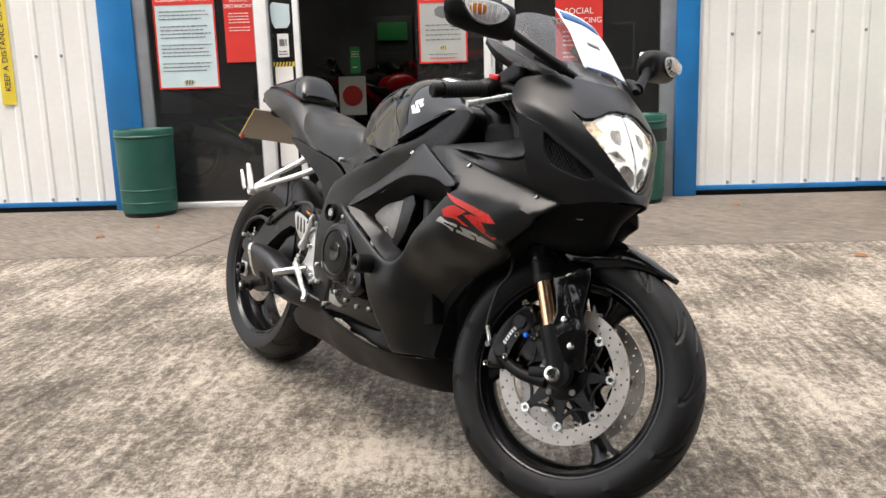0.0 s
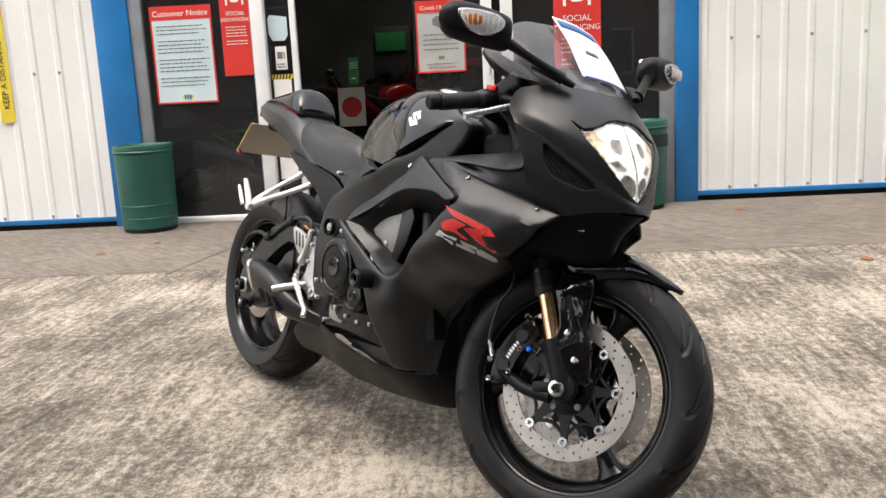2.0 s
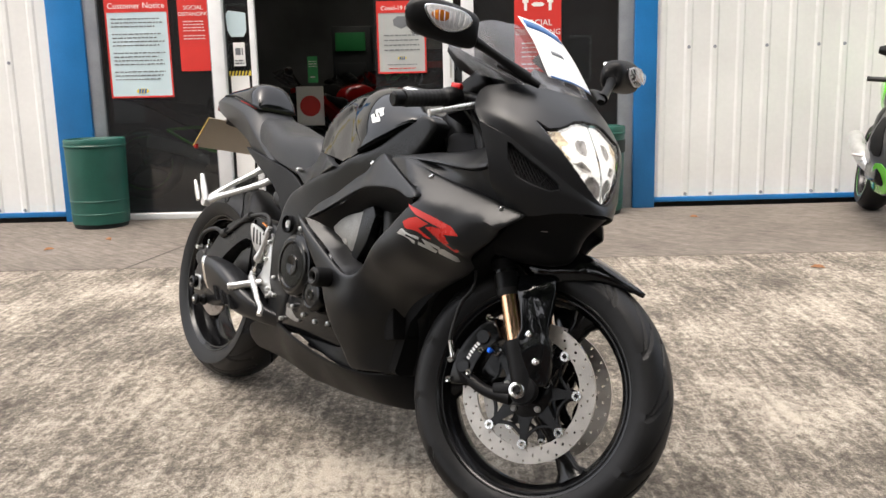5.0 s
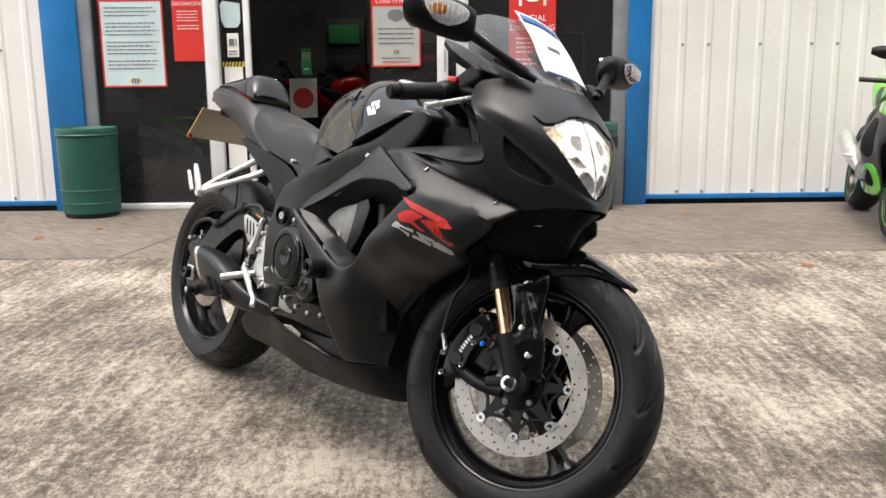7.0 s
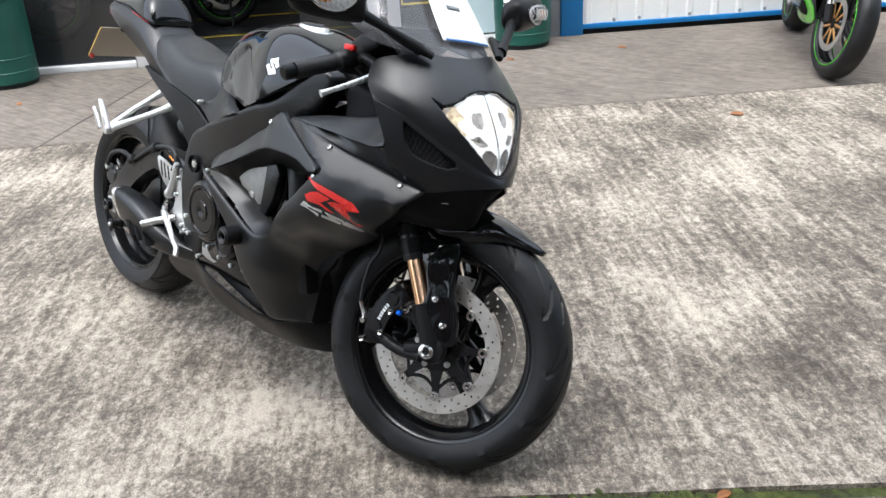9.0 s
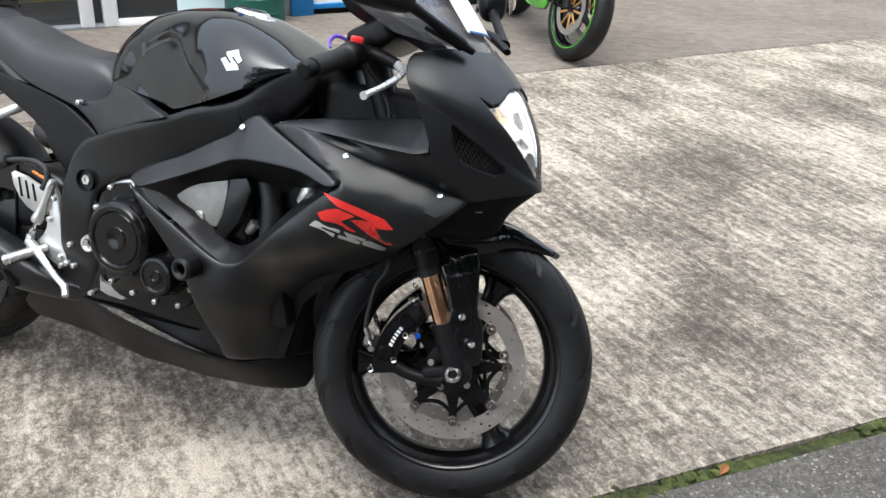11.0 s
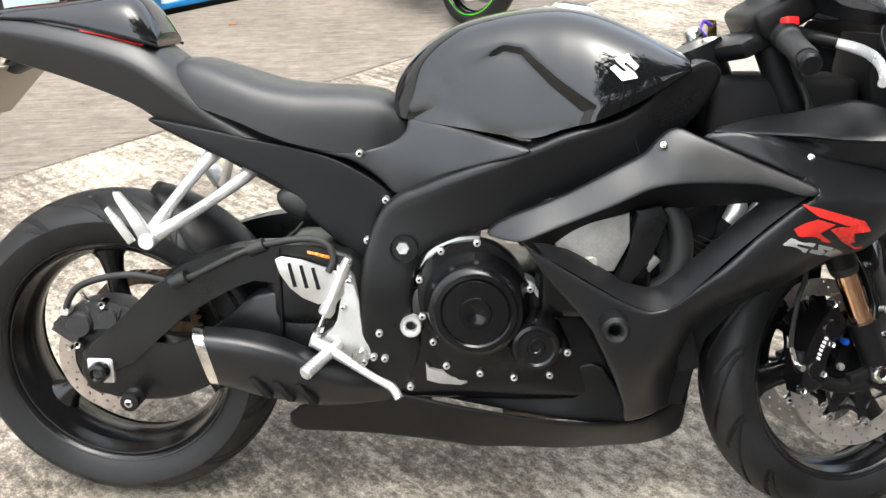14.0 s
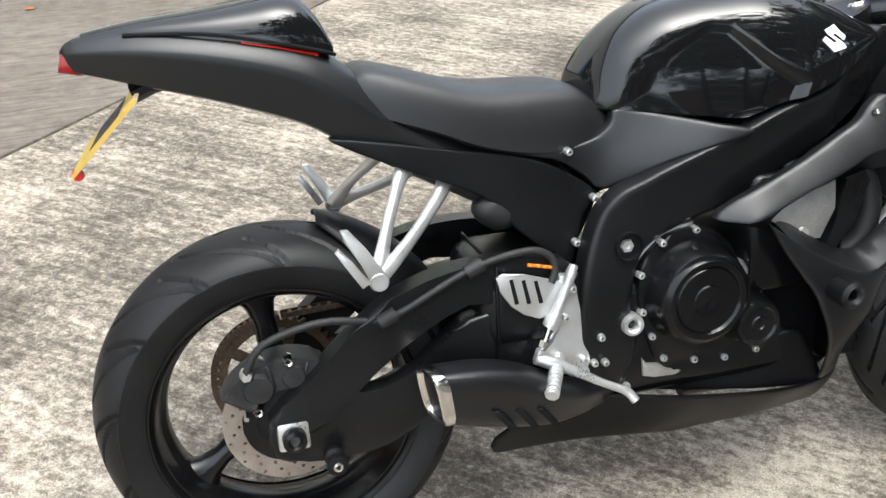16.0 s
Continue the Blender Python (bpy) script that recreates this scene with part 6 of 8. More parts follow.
PANEL_TOP = np.array([(1.03, 0.252, 0.806), (1.10, 0.234, 0.785), (1.17, 0.215, 0.764), (1.24, 0.195, 0.743), (1.31, 0.174, 0.723), (1.38, 0.152, 0.704), (1.445, 0.125, 0.685)])


def FLANK_Y(P):
    """The fairing's flank, folded inwards above the crease."""
    P = np.atleast_2d(np.asarray(P, float))
    upper = np.interp(P[:, 0], PANEL_TOP[:, 0], PANEL_TOP[:, 1]) + 0.76 * (np.interp(P[:, 0], PANEL_TOP[:, 0], PANEL_TOP[:, 2]) - P[:, 1])
    d = FAIR_Y(P) - upper
    return upper + 0.5 * (d - np.sqrt(d * d + 0.006 ** 2)) + 0.0015


FOLD = []
for x in np.arange(1.10, 1.435, 0.008):
    zs = np.linspace(0.60, 0.775, 120)
    hit = np.flatnonzero(FLANK_Y([(x, z) for z in zs]) < FAIR_Y([(x, z) for z in zs]) - 0.0015)
    if len(hit):
        FOLD.append((float(x), float(zs[hit[0]])))
RIM_LINE = [(0.778, 0.601), (0.845, 0.556), (0.921, 0.512), (0.969, 0.490), (0.997, 0.486), (1.029, 0.498), (1.076, 0.544), (1.142, 0.612), (1.199, 0.664), (1.232, 0.695)]
SIDE_PANEL = RIM_LINE + [(1.15, 0.733), (1.059, 0.769), (1.10, 0.779), (1.134, 0.776), (1.17, 0.765), (1.217, 0.750), (1.265, 0.735), (1.314, 0.723), (1.364, 0.711), (1.405, 0.698), (1.443, 0.685), (1.432, 0.665), (1.40, 0.632), (1.315, 0.556), (1.25, 0.513), (1.16, 0.463), (1.117, 0.41), (1.103, 0.35), (1.102, 0.262), (1.03, 0.258), (0.968, 0.252), (0.959, 0.290), (0.936, 0.357), (0.894, 0.448), (0.855, 0.497), (0.807, 0.554), (0.774, 0.604)]
BELLY = [(1.102, 0.258), (1.104, 0.22), (1.092, 0.176), (1.04, 0.172), (0.95, 0.168), (0.868, 0.164), (0.78, 0.161), (0.715, 0.158), (0.690, 0.160), (0.645, 0.172), (0.545, 0.174), (0.40, 0.175), (0.352, 0.180), (0.346, 0.225), (0.40, 0.262), (0.48, 0.282), (0.552, 0.286), (0.676, 0.272), (0.77, 0.257), (0.862, 0.249), (0.968, 0.248), (1.03, 0.254)]
ARCH = [(0.715, 0.604), (0.751, 0.632), (0.843, 0.672), (0.923, 0.716), (0.967, 0.740), (0.990, 0.766), (1.018, 0.782), (1.057, 0.768), (1.148, 0.732), (1.230, 0.697), (1.209, 0.686), (1.145, 0.701), (1.047, 0.701), (0.985, 0.691), (0.932, 0.667), (0.843, 0.628), (0.774, 0.600), (0.742, 0.598)]
ARCH_Y = depth_field([(0.715, 0.604, 0.190), (0.774, 0.600, 0.225), (0.843, 0.65, 0.208), (0.93, 0.69, 0.212), (0.967, 0.74, 0.192), (1.057, 0.768, 0.202), (1.148, 0.732, 0.222), (1.23, 0.697, 0.243), (1.145, 0.70, 0.238), (1.047, 0.705, 0.228), (0.985, 0.691, 0.222), (1.0, 0.745, 0.205)])
UNDER = [(0.76, 0.602), (0.843, 0.630), (0.932, 0.669), (0.985, 0.693), (1.047, 0.703), (1.145, 0.703), (1.205, 0.688), (1.15, 0.662), (1.08, 0.650), (1.01, 0.638), (0.94, 0.612), (0.86, 0.578), (0.80, 0.575)]
UNDER_Y = depth_field([(0.76, 0.602, 0.215), (0.843, 0.630, 0.205), (0.932, 0.669, 0.209), (0.985, 0.693, 0.218), (1.047, 0.703, 0.224), (1.145, 0.703, 0.233), (1.205, 0.688, 0.236), (1.15, 0.66, 0.185), (1.08, 0.65, 0.165), (1.01, 0.638, 0.158), (0.94, 0.612, 0.155), (0.86, 0.578, 0.16), (0.80, 0.575, 0.19)])
RIM_IN = [(0.79, 0.602)] + [(x, z) for x, z in RIM_LINE[1:-1]] + [(1.225, 0.692), (1.185, 0.683), (1.13, 0.635), (1.065, 0.568), (1.02, 0.525), (0.995, 0.512), (0.965, 0.517), (0.92, 0.538), (0.85, 0.580)]
RIM_Y = depth_field([(x, z, 0.230) for x, z in RIM_LINE[1:-1]] + [(0.785, 0.602, 0.25), (1.225, 0.692, 0.236), (1.185, 0.683, 0.20), (1.13, 0.635, 0.19), (1.065, 0.568, 0.185), (0.995, 0.512, 0.185), (0.92, 0.538, 0.185), (0.85, 0.58, 0.20)])
RIDGE = [(1.075, 0.202, 0.778), (1.15, 0.200, 0.775), (1.222, 0.197, 0.772), (1.27, 0.195, 0.768), (1.318, 0.193, 0.766), (1.358, 0.197, 0.767), (1.384, 0.191, 0.773)]
FIN = [[(1.080, 0.176, 0.782), (1.15, 0.150, 0.795), (1.222, 0.130, 0.803), (1.27, 0.122, 0.813), (1.310, 0.122, 0.822), (1.345, 0.140, 0.818), (1.372, 0.172, 0.798)],
       [(1.078, 0.192, 0.781), (1.15, 0.182, 0.785), (1.222, 0.172, 0.785), (1.27, 0.166, 0.786), (1.315, 0.162, 0.789), (1.352, 0.172, 0.790), (1.380, 0.184, 0.784)],
       RIDGE, [(x, y - 0.020, z - 0.006) for x, y, z in RIDGE]]
BAND = [[(1.060, 0.196, 0.771), (1.134, 0.214, 0.774), (1.17, 0.210, 0.764), (1.217, 0.197, 0.748), (1.265, 0.180, 0.733), (1.314, 0.165, 0.721), (1.364, 0.151, 0.709), (1.392, 0.142, 0.700)],
        [(1.066, 0.196, 0.775), (1.14, 0.200, 0.776), (1.19, 0.188, 0.770), (1.24, 0.180, 0.760), (1.285, 0.176, 0.750), (1.33, 0.172, 0.745), (1.366, 0.172, 0.740), (1.388, 0.172, 0.738)],
        [(1.075, 0.190, 0.777), (1.15, 0.190, 0.775), (1.20, 0.186, 0.773), (1.25, 0.182, 0.769), (1.30, 0.180, 0.767), (1.335, 0.180, 0.766), (1.365, 0.186, 0.767), (1.384, 0.183, 0.773)]]
# angular two-line badge on the flank
BADGE_R = ([(1.206, 0.674), (1.243, 0.664), (1.281, 0.652), (1.32, 0.639), (1.336, 0.621), (1.326, 0.62), (1.303, 0.619), (1.332, 0.588), (1.32, 0.585), (1.291, 0.603), (1.261, 0.629), (1.275, 0.632), (1.299, 0.631), (1.272, 0.64), (1.237, 0.652), (1.22, 0.663)],
           [(1.237, 0.648), (1.268, 0.637), (1.243, 0.624), (1.269, 0.605), (1.262, 0.605), (1.207, 0.621), (1.199, 0.633), (1.217, 0.643)])
BADGE_S = ([(1.196, 0.618), (1.241, 0.605), (1.238, 0.599), (1.209, 0.608), (1.207, 0.604), (1.23, 0.596), (1.227, 0.589), (1.184, 0.607)],
           [(1.247, 0.603), (1.281, 0.591), (1.278, 0.583), (1.259, 0.592), (1.27, 0.581), (1.264, 0.576), (1.234, 0.589), (1.237, 0.595), (1.251, 0.59)],
           [(1.287, 0.588), (1.309, 0.574), (1.303, 0.565), (1.293, 0.563), (1.27, 0.576), (1.274, 0.584)])
for side in (-1, 1):
    part("side_panel", shell(SIDE_PANEL, FLANK_Y, thick=0.004, step=0.011, lip=0.008, side=side, smooth_n=2, fold=FOLD), SATIN, fairing, "satin black side fairing")
    part("belly_pan", shell(BELLY, FAIR_Y, thick=0.004, step=0.020, lip=0.008, side=side, smooth_n=2), MATT, fairing, "black belly pan")
    part("arch_panel", shell(ARCH, ARCH_Y, thick=0.012, step=0.014, lip=0.006, side=side, smooth_n=3, raise_by=0.004), SATIN, fairing, "black arched panel over the side opening")
    part("arch_underside", shell(UNDER, UNDER_Y, thick=0.003, step=0.016, lip=0, side=side, smooth_n=2), MATT, fairing)
    part("opening_rim", shell(RIM_IN, RIM_Y, thick=0.003, step=0.014, lip=0, side=side, smooth_n=2), SATIN, fairing, "rounded rim of the side opening")
    bm = bmesh.new()
    add_patch(bm, [[(x, y * side, z) for x, y, z in r] for r in FIN], 0, 5)
    part("fin", bm, SATIN, fairing, "satin black fin below the handlebar").modifiers.new("skin", 'SOLIDIFY').thickness = 0.004
    bm = bmesh.new()
    add_patch(bm, [[(x, y * side, z) for x, y, z in r] for r in BAND], 0, 5)
    part("nose_side_band", bm, SATIN, fairing, "recessed black band between fin and flank").modifiers.new("skin", 'SOLIDIFY').thickness = 0.003
    for outline in BADGE_R:
        part("badge", shell(outline, FLANK_Y, thick=0.001, step=0.012, lip=0, side=side, raise_by=0.0014, sharp=True), RED_DECAL, fairing, "red angular badge")
    for outline in BADGE_S:
        part("badge", shell(outline, FLANK_Y, thick=0.001, step=0.012, lip=0, side=side, raise_by=0.0014, sharp=True), SILVER_DECAL, fairing, "silver badge shapes")
    for x, z in ((1.226, 0.741), (1.400, 0.692)):
        y = float(FLANK_Y([(x, z)])[0]) + 0.003
        part("fairing_screw", lathe([(0.0, 0.0005), (0.002, 0.0005), (0.003, -0.0015), (0.0055, -0.001), (0.0065, 0.002)], 14), BRIGHT, fairing, m=Matrix.Translation((x, side * y, z)) @ Matrix.Rotation(0 if side < 0 else math.pi, 4, 'Z') @ Matrix.Rotation(radians(-42), 4, 'X'))
    part("fairing_screw", lathe([(0.0, 0.0005), (0.002, 0.0005), (0.003, -0.0015), (0.0055, -0.001), (0.0065, 0.002)], 14), BRIGHT, fairing, m=Matrix.Translation((0.995, side * 0.206, 0.757)) @ Matrix.Rotation(0 if side < 0 else math.pi, 4, 'Z') @ Matrix.Rotation(radians(-30), 4, 'X'))
    bung = group_at("crash_bung", Matrix.Translation((0.925, side * 0.232, 0.468)) @ Matrix.Rotation(0 if side < 0 else math.pi, 4, 'Z'), "", "", parent=bike)
    part("bung_body", lathe([(0.011, -0.020), (0.012, -0.050), (0.018, -0.054), (0.0235, -0.049), (0.0245, -0.04), (0.023, 0.02)], 28), MATT, bung, "black nylon crash bung")
    part("bung_washer", lathe([(0.010, -0.046), (0.014, -0.0535), (0.0175, -0.0545), (0.0185, -0.053)], 24), WORN_BLACK, bung)
for side in (-1, 1):
    part("belly_inner_panel", shell([(0.60, 0.285), (0.70, 0.300), (0.80, 0.322), (0.905, 0.358), (0.940, 0.330), (0.978, 0.262), (0.974, 0.240), (0.84, 0.244), (0.70, 0.262)], depth_field([(0.60, 0.285, 0.132), (0.70, 0.30, 0.134), (0.905, 0.358, 0.156), (0.978, 0.262, 0.160), (0.84, 0.244, 0.148), (0.70, 0.262, 0.136), (0.84, 0.30, 0.138)]), thick=0.006, step=0.014, lip=0.006, side=side, smooth_n=2), MATT, fairing, "black inner belly panel")
part("inner_shroud", prism([(1.02, 0.26), (1.085, 0.26), (1.10, 0.40), (1.16, 0.47), (1.30, 0.56), (1.38, 0.64), (1.42, 0.69), (1.33, 0.74), (1.20, 0.70), (1.10, 0.60), (1.06, 0.45)], -0.115, 0.115, 0.01, 2), DULL, fairing, "dark inner shroud")

# nose cone: two sheets meeting at a crease, opened for the lamp and the ducts
def both_sides(r):
    return r + [(x, -y, z) for x, y, z in r[-2::-1]]


EDGE_LOW = both_sides([(1.391, -0.140, 0.701), (1.441, -0.116, 0.685), (1.500, -0.080, 0.698), (1.545, 0, 0.704)])
EDGE_MID = both_sides([(1.386, -0.178, 0.745), (1.430, -0.150, 0.732), (1.492, -0.096, 0.727), (1.543, 0, 0.711)])
EDGE_HIGH = both_sides([(1.382, -0.190, 0.788), (1.421, -0.160, 0.786), (1.488, -0.104, 0.752), (1.541, 0, 0.716)])
CREASE = both_sides([(1.352, -0.200, 0.862), (1.412, -0.164, 0.836), (1.480, -0.108, 0.782), (1.538, 0, 0.722)])
LOWER = [EDGE_LOW, EDGE_MID, EDGE_HIGH, CREASE]
UPPER = [CREASE, both_sides([(1.328, -0.197, 0.893), (1.405, -0.168, 0.868), (1.472, -0.112, 0.834), (1.526, 0, 0.796)]),
         both_sides([(1.318, -0.182, 0.924), (1.380, -0.148, 0.913), (1.438, -0.092, 0.900), (1.470, 0, 0.891)]),
         both_sides([(1.322, -0.170, 0.940), (1.360, -0.124, 0.952), (1.388, -0.070, 0.953), (1.404, 0, 0.950)])]


class Sheet:
    """A finely divided sheet through rows of points, with its normals; u runs from the rear edge to the middle, v upwards."""
    def __init__(self, grid, sub):
        rows = [catmull(r, sub) for r in grid]
        self.g = np.array([catmull(list(c), sub) for c in zip(*rows)])
        self.nu, self.nv = self.g.shape[:2]
        n = np.cross(np.gradient(self.g, axis=1), np.gradient(self.g, axis=0))
        n /= np.linalg.norm(n, axis=-1, keepdims=True)
        self.n = n if n[self.nu // 2, self.nv // 2, 0] > 0 else -n

    def uv(self, i, j):
        u = i / (self.nu - 1) * 2
        return (u if u <= 1 else 2 - u), j / (self.nv - 1)

    def cut(self, keep, off=0.0, half=0):
        bm, vs = bmesh.new(), {}
        mid = (self.nu - 1) // 2
        for i in range(0 if half <= 0 else mid, mid if half < 0 else self.nu - 1):
            for j in range(self.nv - 1):
                if keep(self.uv(i + 0.5, j + 0.5)):
                    q = []
                    for a, b in ((i, j), (i + 1, j), (i + 1, j + 1), (i, j + 1)):
                        if (a, b) not in vs:
                            o = off(self.uv(a, b)) if callable(off) else off
                            vs[a, b] = bm.verts.new((self.g[a, b] + self.n[a, b] * o).tolist())
                        q.append(vs[a, b])
                    bm.faces.new(q)
        return bm

    def find(self, p):
        """(u, v) of the sheet's point nearest to p, on the right half."""
        half = self.g[:(self.nu + 1) // 2]
        i, j = np.unravel_index(np.argmin(np.linalg.norm(half - np.array(p), axis=-1)), half.shape[:2])
        return self.uv(i, j)

    def at(self, u, v, side=-1, off=0.0):
        i = u / 2 * (self.nu - 1)
        i = i if side < 0 else self.nu - 1 - i
        j = v * (self.nv - 1)
        i, j = int(round(min(max(i, 0), self.nu - 1))), int(round(min(max(j, 0), self.nv - 1)))
        return tuple(self.g[i, j] + self.n[i, j] * off)


LAMP_UV = [(0.55, 0.52), (0.66, 0.475), (0.74, 0.53), (0.84, 0.63), (0.93, 0.67), (1.01, 0.67), (1.01, 0.04), (0.97, 0.04), (0.92, 0.10), (0.84, 0.20), (0.75, 0.31), (0.66, 0.41)]
up_sheet, low_sheet = Sheet(UPPER, 34), Sheet(LOWER, 34)
DUCT_UV = [low_sheet.find(p) for p in ((1.414, -0.164, 0.822), (1.434, -0.148, 0.808), (1.462, -0.122, 0.783), (1.487, -0.098, 0.760), (1.491, -0.093, 0.747), (1.478, -0.105, 0.742), (1.455, -0.130, 0.752), (1.432, -0.152, 0.765), (1.419, -0.163, 0.790))]
duct_mid = np.mean(DUCT_UV, axis=0)
DUCT_UV = [tuple(duct_mid + 1.14 * (np.array(p) - duct_mid)) for p in DUCT_UV]
for nm, sh, hole, lab in (("nose_cone", up_sheet, LAMP_UV, "satin black nose fairing"), ("nose_lower", low_sheet, DUCT_UV, "satin black lower edge of the nose")):
    o = part(nm, sh.cut(lambda p: not inside(p, hole)), SATIN, fairing, lab)
    o.modifiers.new("skin", 'SOLIDIFY').thickness = -0.004
lamp = group_at("headlight", Matrix(), "", "", parent=bike)
part("lamp_housing", prism([(1.355, 0.925), (1.385, 0.925), (1.410, 0.87), (1.422, 0.84), (1.445, 0.785), (1.468, 0.745), (1.42, 0.735), (1.36, 0.79), (1.345, 0.86)], -0.088, 0.088, 0.008, 2), DULL, lamp, "black back of the headlight")
def lamp_depth(p):
    return -0.004 - 0.030 * min(1, edge_distance([p], LAMP_UV)[0] / 0.09 + max(0, p[0] - 0.92) * 5)
part("lens", up_sheet.cut(lambda p: inside(p, LAMP_UV), 0.0012), CLEAR, lamp, "clear headlight lens").visible_shadow = False
part("reflector", up_sheet.cut(lambda p: inside(p, LAMP_UV), lamp_depth), REFLECTOR, lamp, "bright faceted reflector")
for side in (-1, 1):
    edge = [up_sheet.at(min(u, 1), v, side, 0.0) for u, v in [tuple(q) for q in catmull(LAMP_UV[-1:] + LAMP_UV[:5] + [(1.0, 0.67)], 5)]]
    part("lens_trim", tube(edge, 0.0022, 6, 0), DULL, lamp)
    edge = [up_sheet.at(min(u, 1), v, side, 0.0) for u, v in [tuple(q) for q in catmull([(1.0, 0.04)] + LAMP_UV[7:], 5)]]
    part("lens_trim", tube(edge, 0.0022, 6, 0), DULL, lamp)
    edge = [low_sheet.at(u, v, side, -0.001) for u, v in [tuple(q) for q in catmull(DUCT_UV, 5, True)]]
    part("duct_trim", tube(edge + edge[:1], 0.0028, 6, 0), SATIN, fairing)
INSETS = [[(u + a * math.cos(t), v + b * math.sin(t)) for t in np.arange(0, 6.28, 0.35)] for u, v, a, b in ((0.880, 0.46, 0.040, 0.050), (0.935, 0.165, 0.058, 0.100))] + [[(0.815, 0.29), (0.875, 0.36), (0.925, 0.30), (0.870, 0.255)], [(0.845, 0.44), (0.860, 0.52), (0.925, 0.53), (0.915, 0.43), (0.88, 0.41)]]
for side in (-1, 1):
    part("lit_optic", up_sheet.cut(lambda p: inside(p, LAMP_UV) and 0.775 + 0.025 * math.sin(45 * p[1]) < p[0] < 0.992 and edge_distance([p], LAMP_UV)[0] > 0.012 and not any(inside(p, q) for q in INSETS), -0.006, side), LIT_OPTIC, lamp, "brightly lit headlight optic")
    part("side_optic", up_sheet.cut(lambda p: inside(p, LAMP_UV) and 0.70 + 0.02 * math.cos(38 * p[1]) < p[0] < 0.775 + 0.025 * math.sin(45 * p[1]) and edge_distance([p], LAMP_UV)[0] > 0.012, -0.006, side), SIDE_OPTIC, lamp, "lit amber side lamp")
    for q, nm in zip(INSETS, ("lamp_bowl", "projector_lens", "lamp_facet", "lamp_facet")):
        part(nm, up_sheet.cut(lambda p: inside(p, q), lambda p: -0.0062 - 0.12 * min(0.04, edge_distance([p], q)[0]), side), GREY_OPTIC, lamp, "chromed bowl" if nm == "lamp_bowl" else "")
for side in (-1, 1):
    def duct_depth(p):
        return -0.003 - 0.030 * min(1, edge_distance([p], DUCT_UV)[0] / 0.05)
    part("intake_duct", low_sheet.cut(lambda p: inside(p, DUCT_UV), duct_depth, side), DULL, fairing, "dark air intake")
    bm = bmesh.new()
    mid = low_sheet.nu // 2
    for k in range(-22, 23):
        for sgn in (-1, 1):
            run = []
            for t in np.linspace(0, 1, 60):
                u, v = 0.52 + k * 0.036 + sgn * (t - 0.5) * 0.30, t
                if inside((u, v), DUCT_UV):
                    run.append(low_sheet.at(u, v, side, -0.008))
                elif len(run) > 1:
                    break
            if len(run) > 2:
                add_tube(bm, run[::4] + run[-1:], 0.0013, 4, 0)
    tagged(part("intake_mesh", bm, MESH_GREY, fairing, "dark wire mesh", smooth=False), kind="stuff")
CHIN = [both_sides([(1.384, -0.178, 0.774), (1.434, -0.146, 0.735), (1.498, -0.080, 0.708), (1.536, 0, 0.696)]),
        both_sides([(1.352, -0.150, 0.715), (1.400, -0.118, 0.685), (1.455, -0.065, 0.660), (1.492, 0, 0.650)]),
        both_sides([(1.305, -0.135, 0.645), (1.355, -0.105, 0.612), (1.420, -0.055, 0.594), (1.452, 0, 0.588)]),
        both_sides([(1.230, -0.120, 0.620), (1.270, -0.090, 0.590), (1.300, -0.045, 0.580), (1.310, 0, 0.575)])]
bm = bmesh.new()
add_patch(bm, CHIN, 0, 5)
part("nose_underside", bm, DULL, fairing, "black underside of the nose")
part("warning_sticker", box(-0.007, 0.007, -0.001, 0.001, -0.0022, 0.0022, m=Matrix.Translation((1.450, -0.066, 0.657)) @ Matrix.Rotation(radians(40), 4, 'Z')), WHITE_DECAL, fairing, "small white sticker", smooth=False)
SCREEN = [both_sides([(1.268, -0.148, 0.972), (1.352, -0.118, 0.958), (1.388, -0.070, 0.956), (1.404, 0, 0.952)]),
          both_sides([(1.205, -0.168, 1.010), (1.292, -0.140, 1.016), (1.325, -0.080, 1.010), (1.338, 0, 1.006)]),
          both_sides([(1.160, -0.158, 1.040), (1.250, -0.130, 1.064), (1.272, -0.070, 1.066), (1.282, 0, 1.066)]),
          both_sides([(1.128, -0.138, 1.066), (1.212, -0.105, 1.102), (1.222, -0.055, 1.110), (1.226, 0, 1.112)])]
bm = bmesh.new()
add_patch(bm, SCREEN, 0, 6)
scr = part("windscreen", bm, SMOKED, fairing, "lightly smoked clear windscreen")
scr.visible_shadow = False
part("steering_shroud", box(1.09, 1.345, -0.072, 0.072, 0.66, 0.855, 0.02, 3), DULL, fairing, "dark inner panel round the steering head")
part("dash", box(1.15, 1.25, -0.11, 0.11, 0.93, 0.985, 0.015, 3, m=Matrix.Translation((1.2, 0, 0.95)) @ Matrix.Rotation(radians(-30), 4, 'Y') @ Matrix.Translation((-1.2, 0, -0.95))), MATT, fairing, "dark instrument panel")
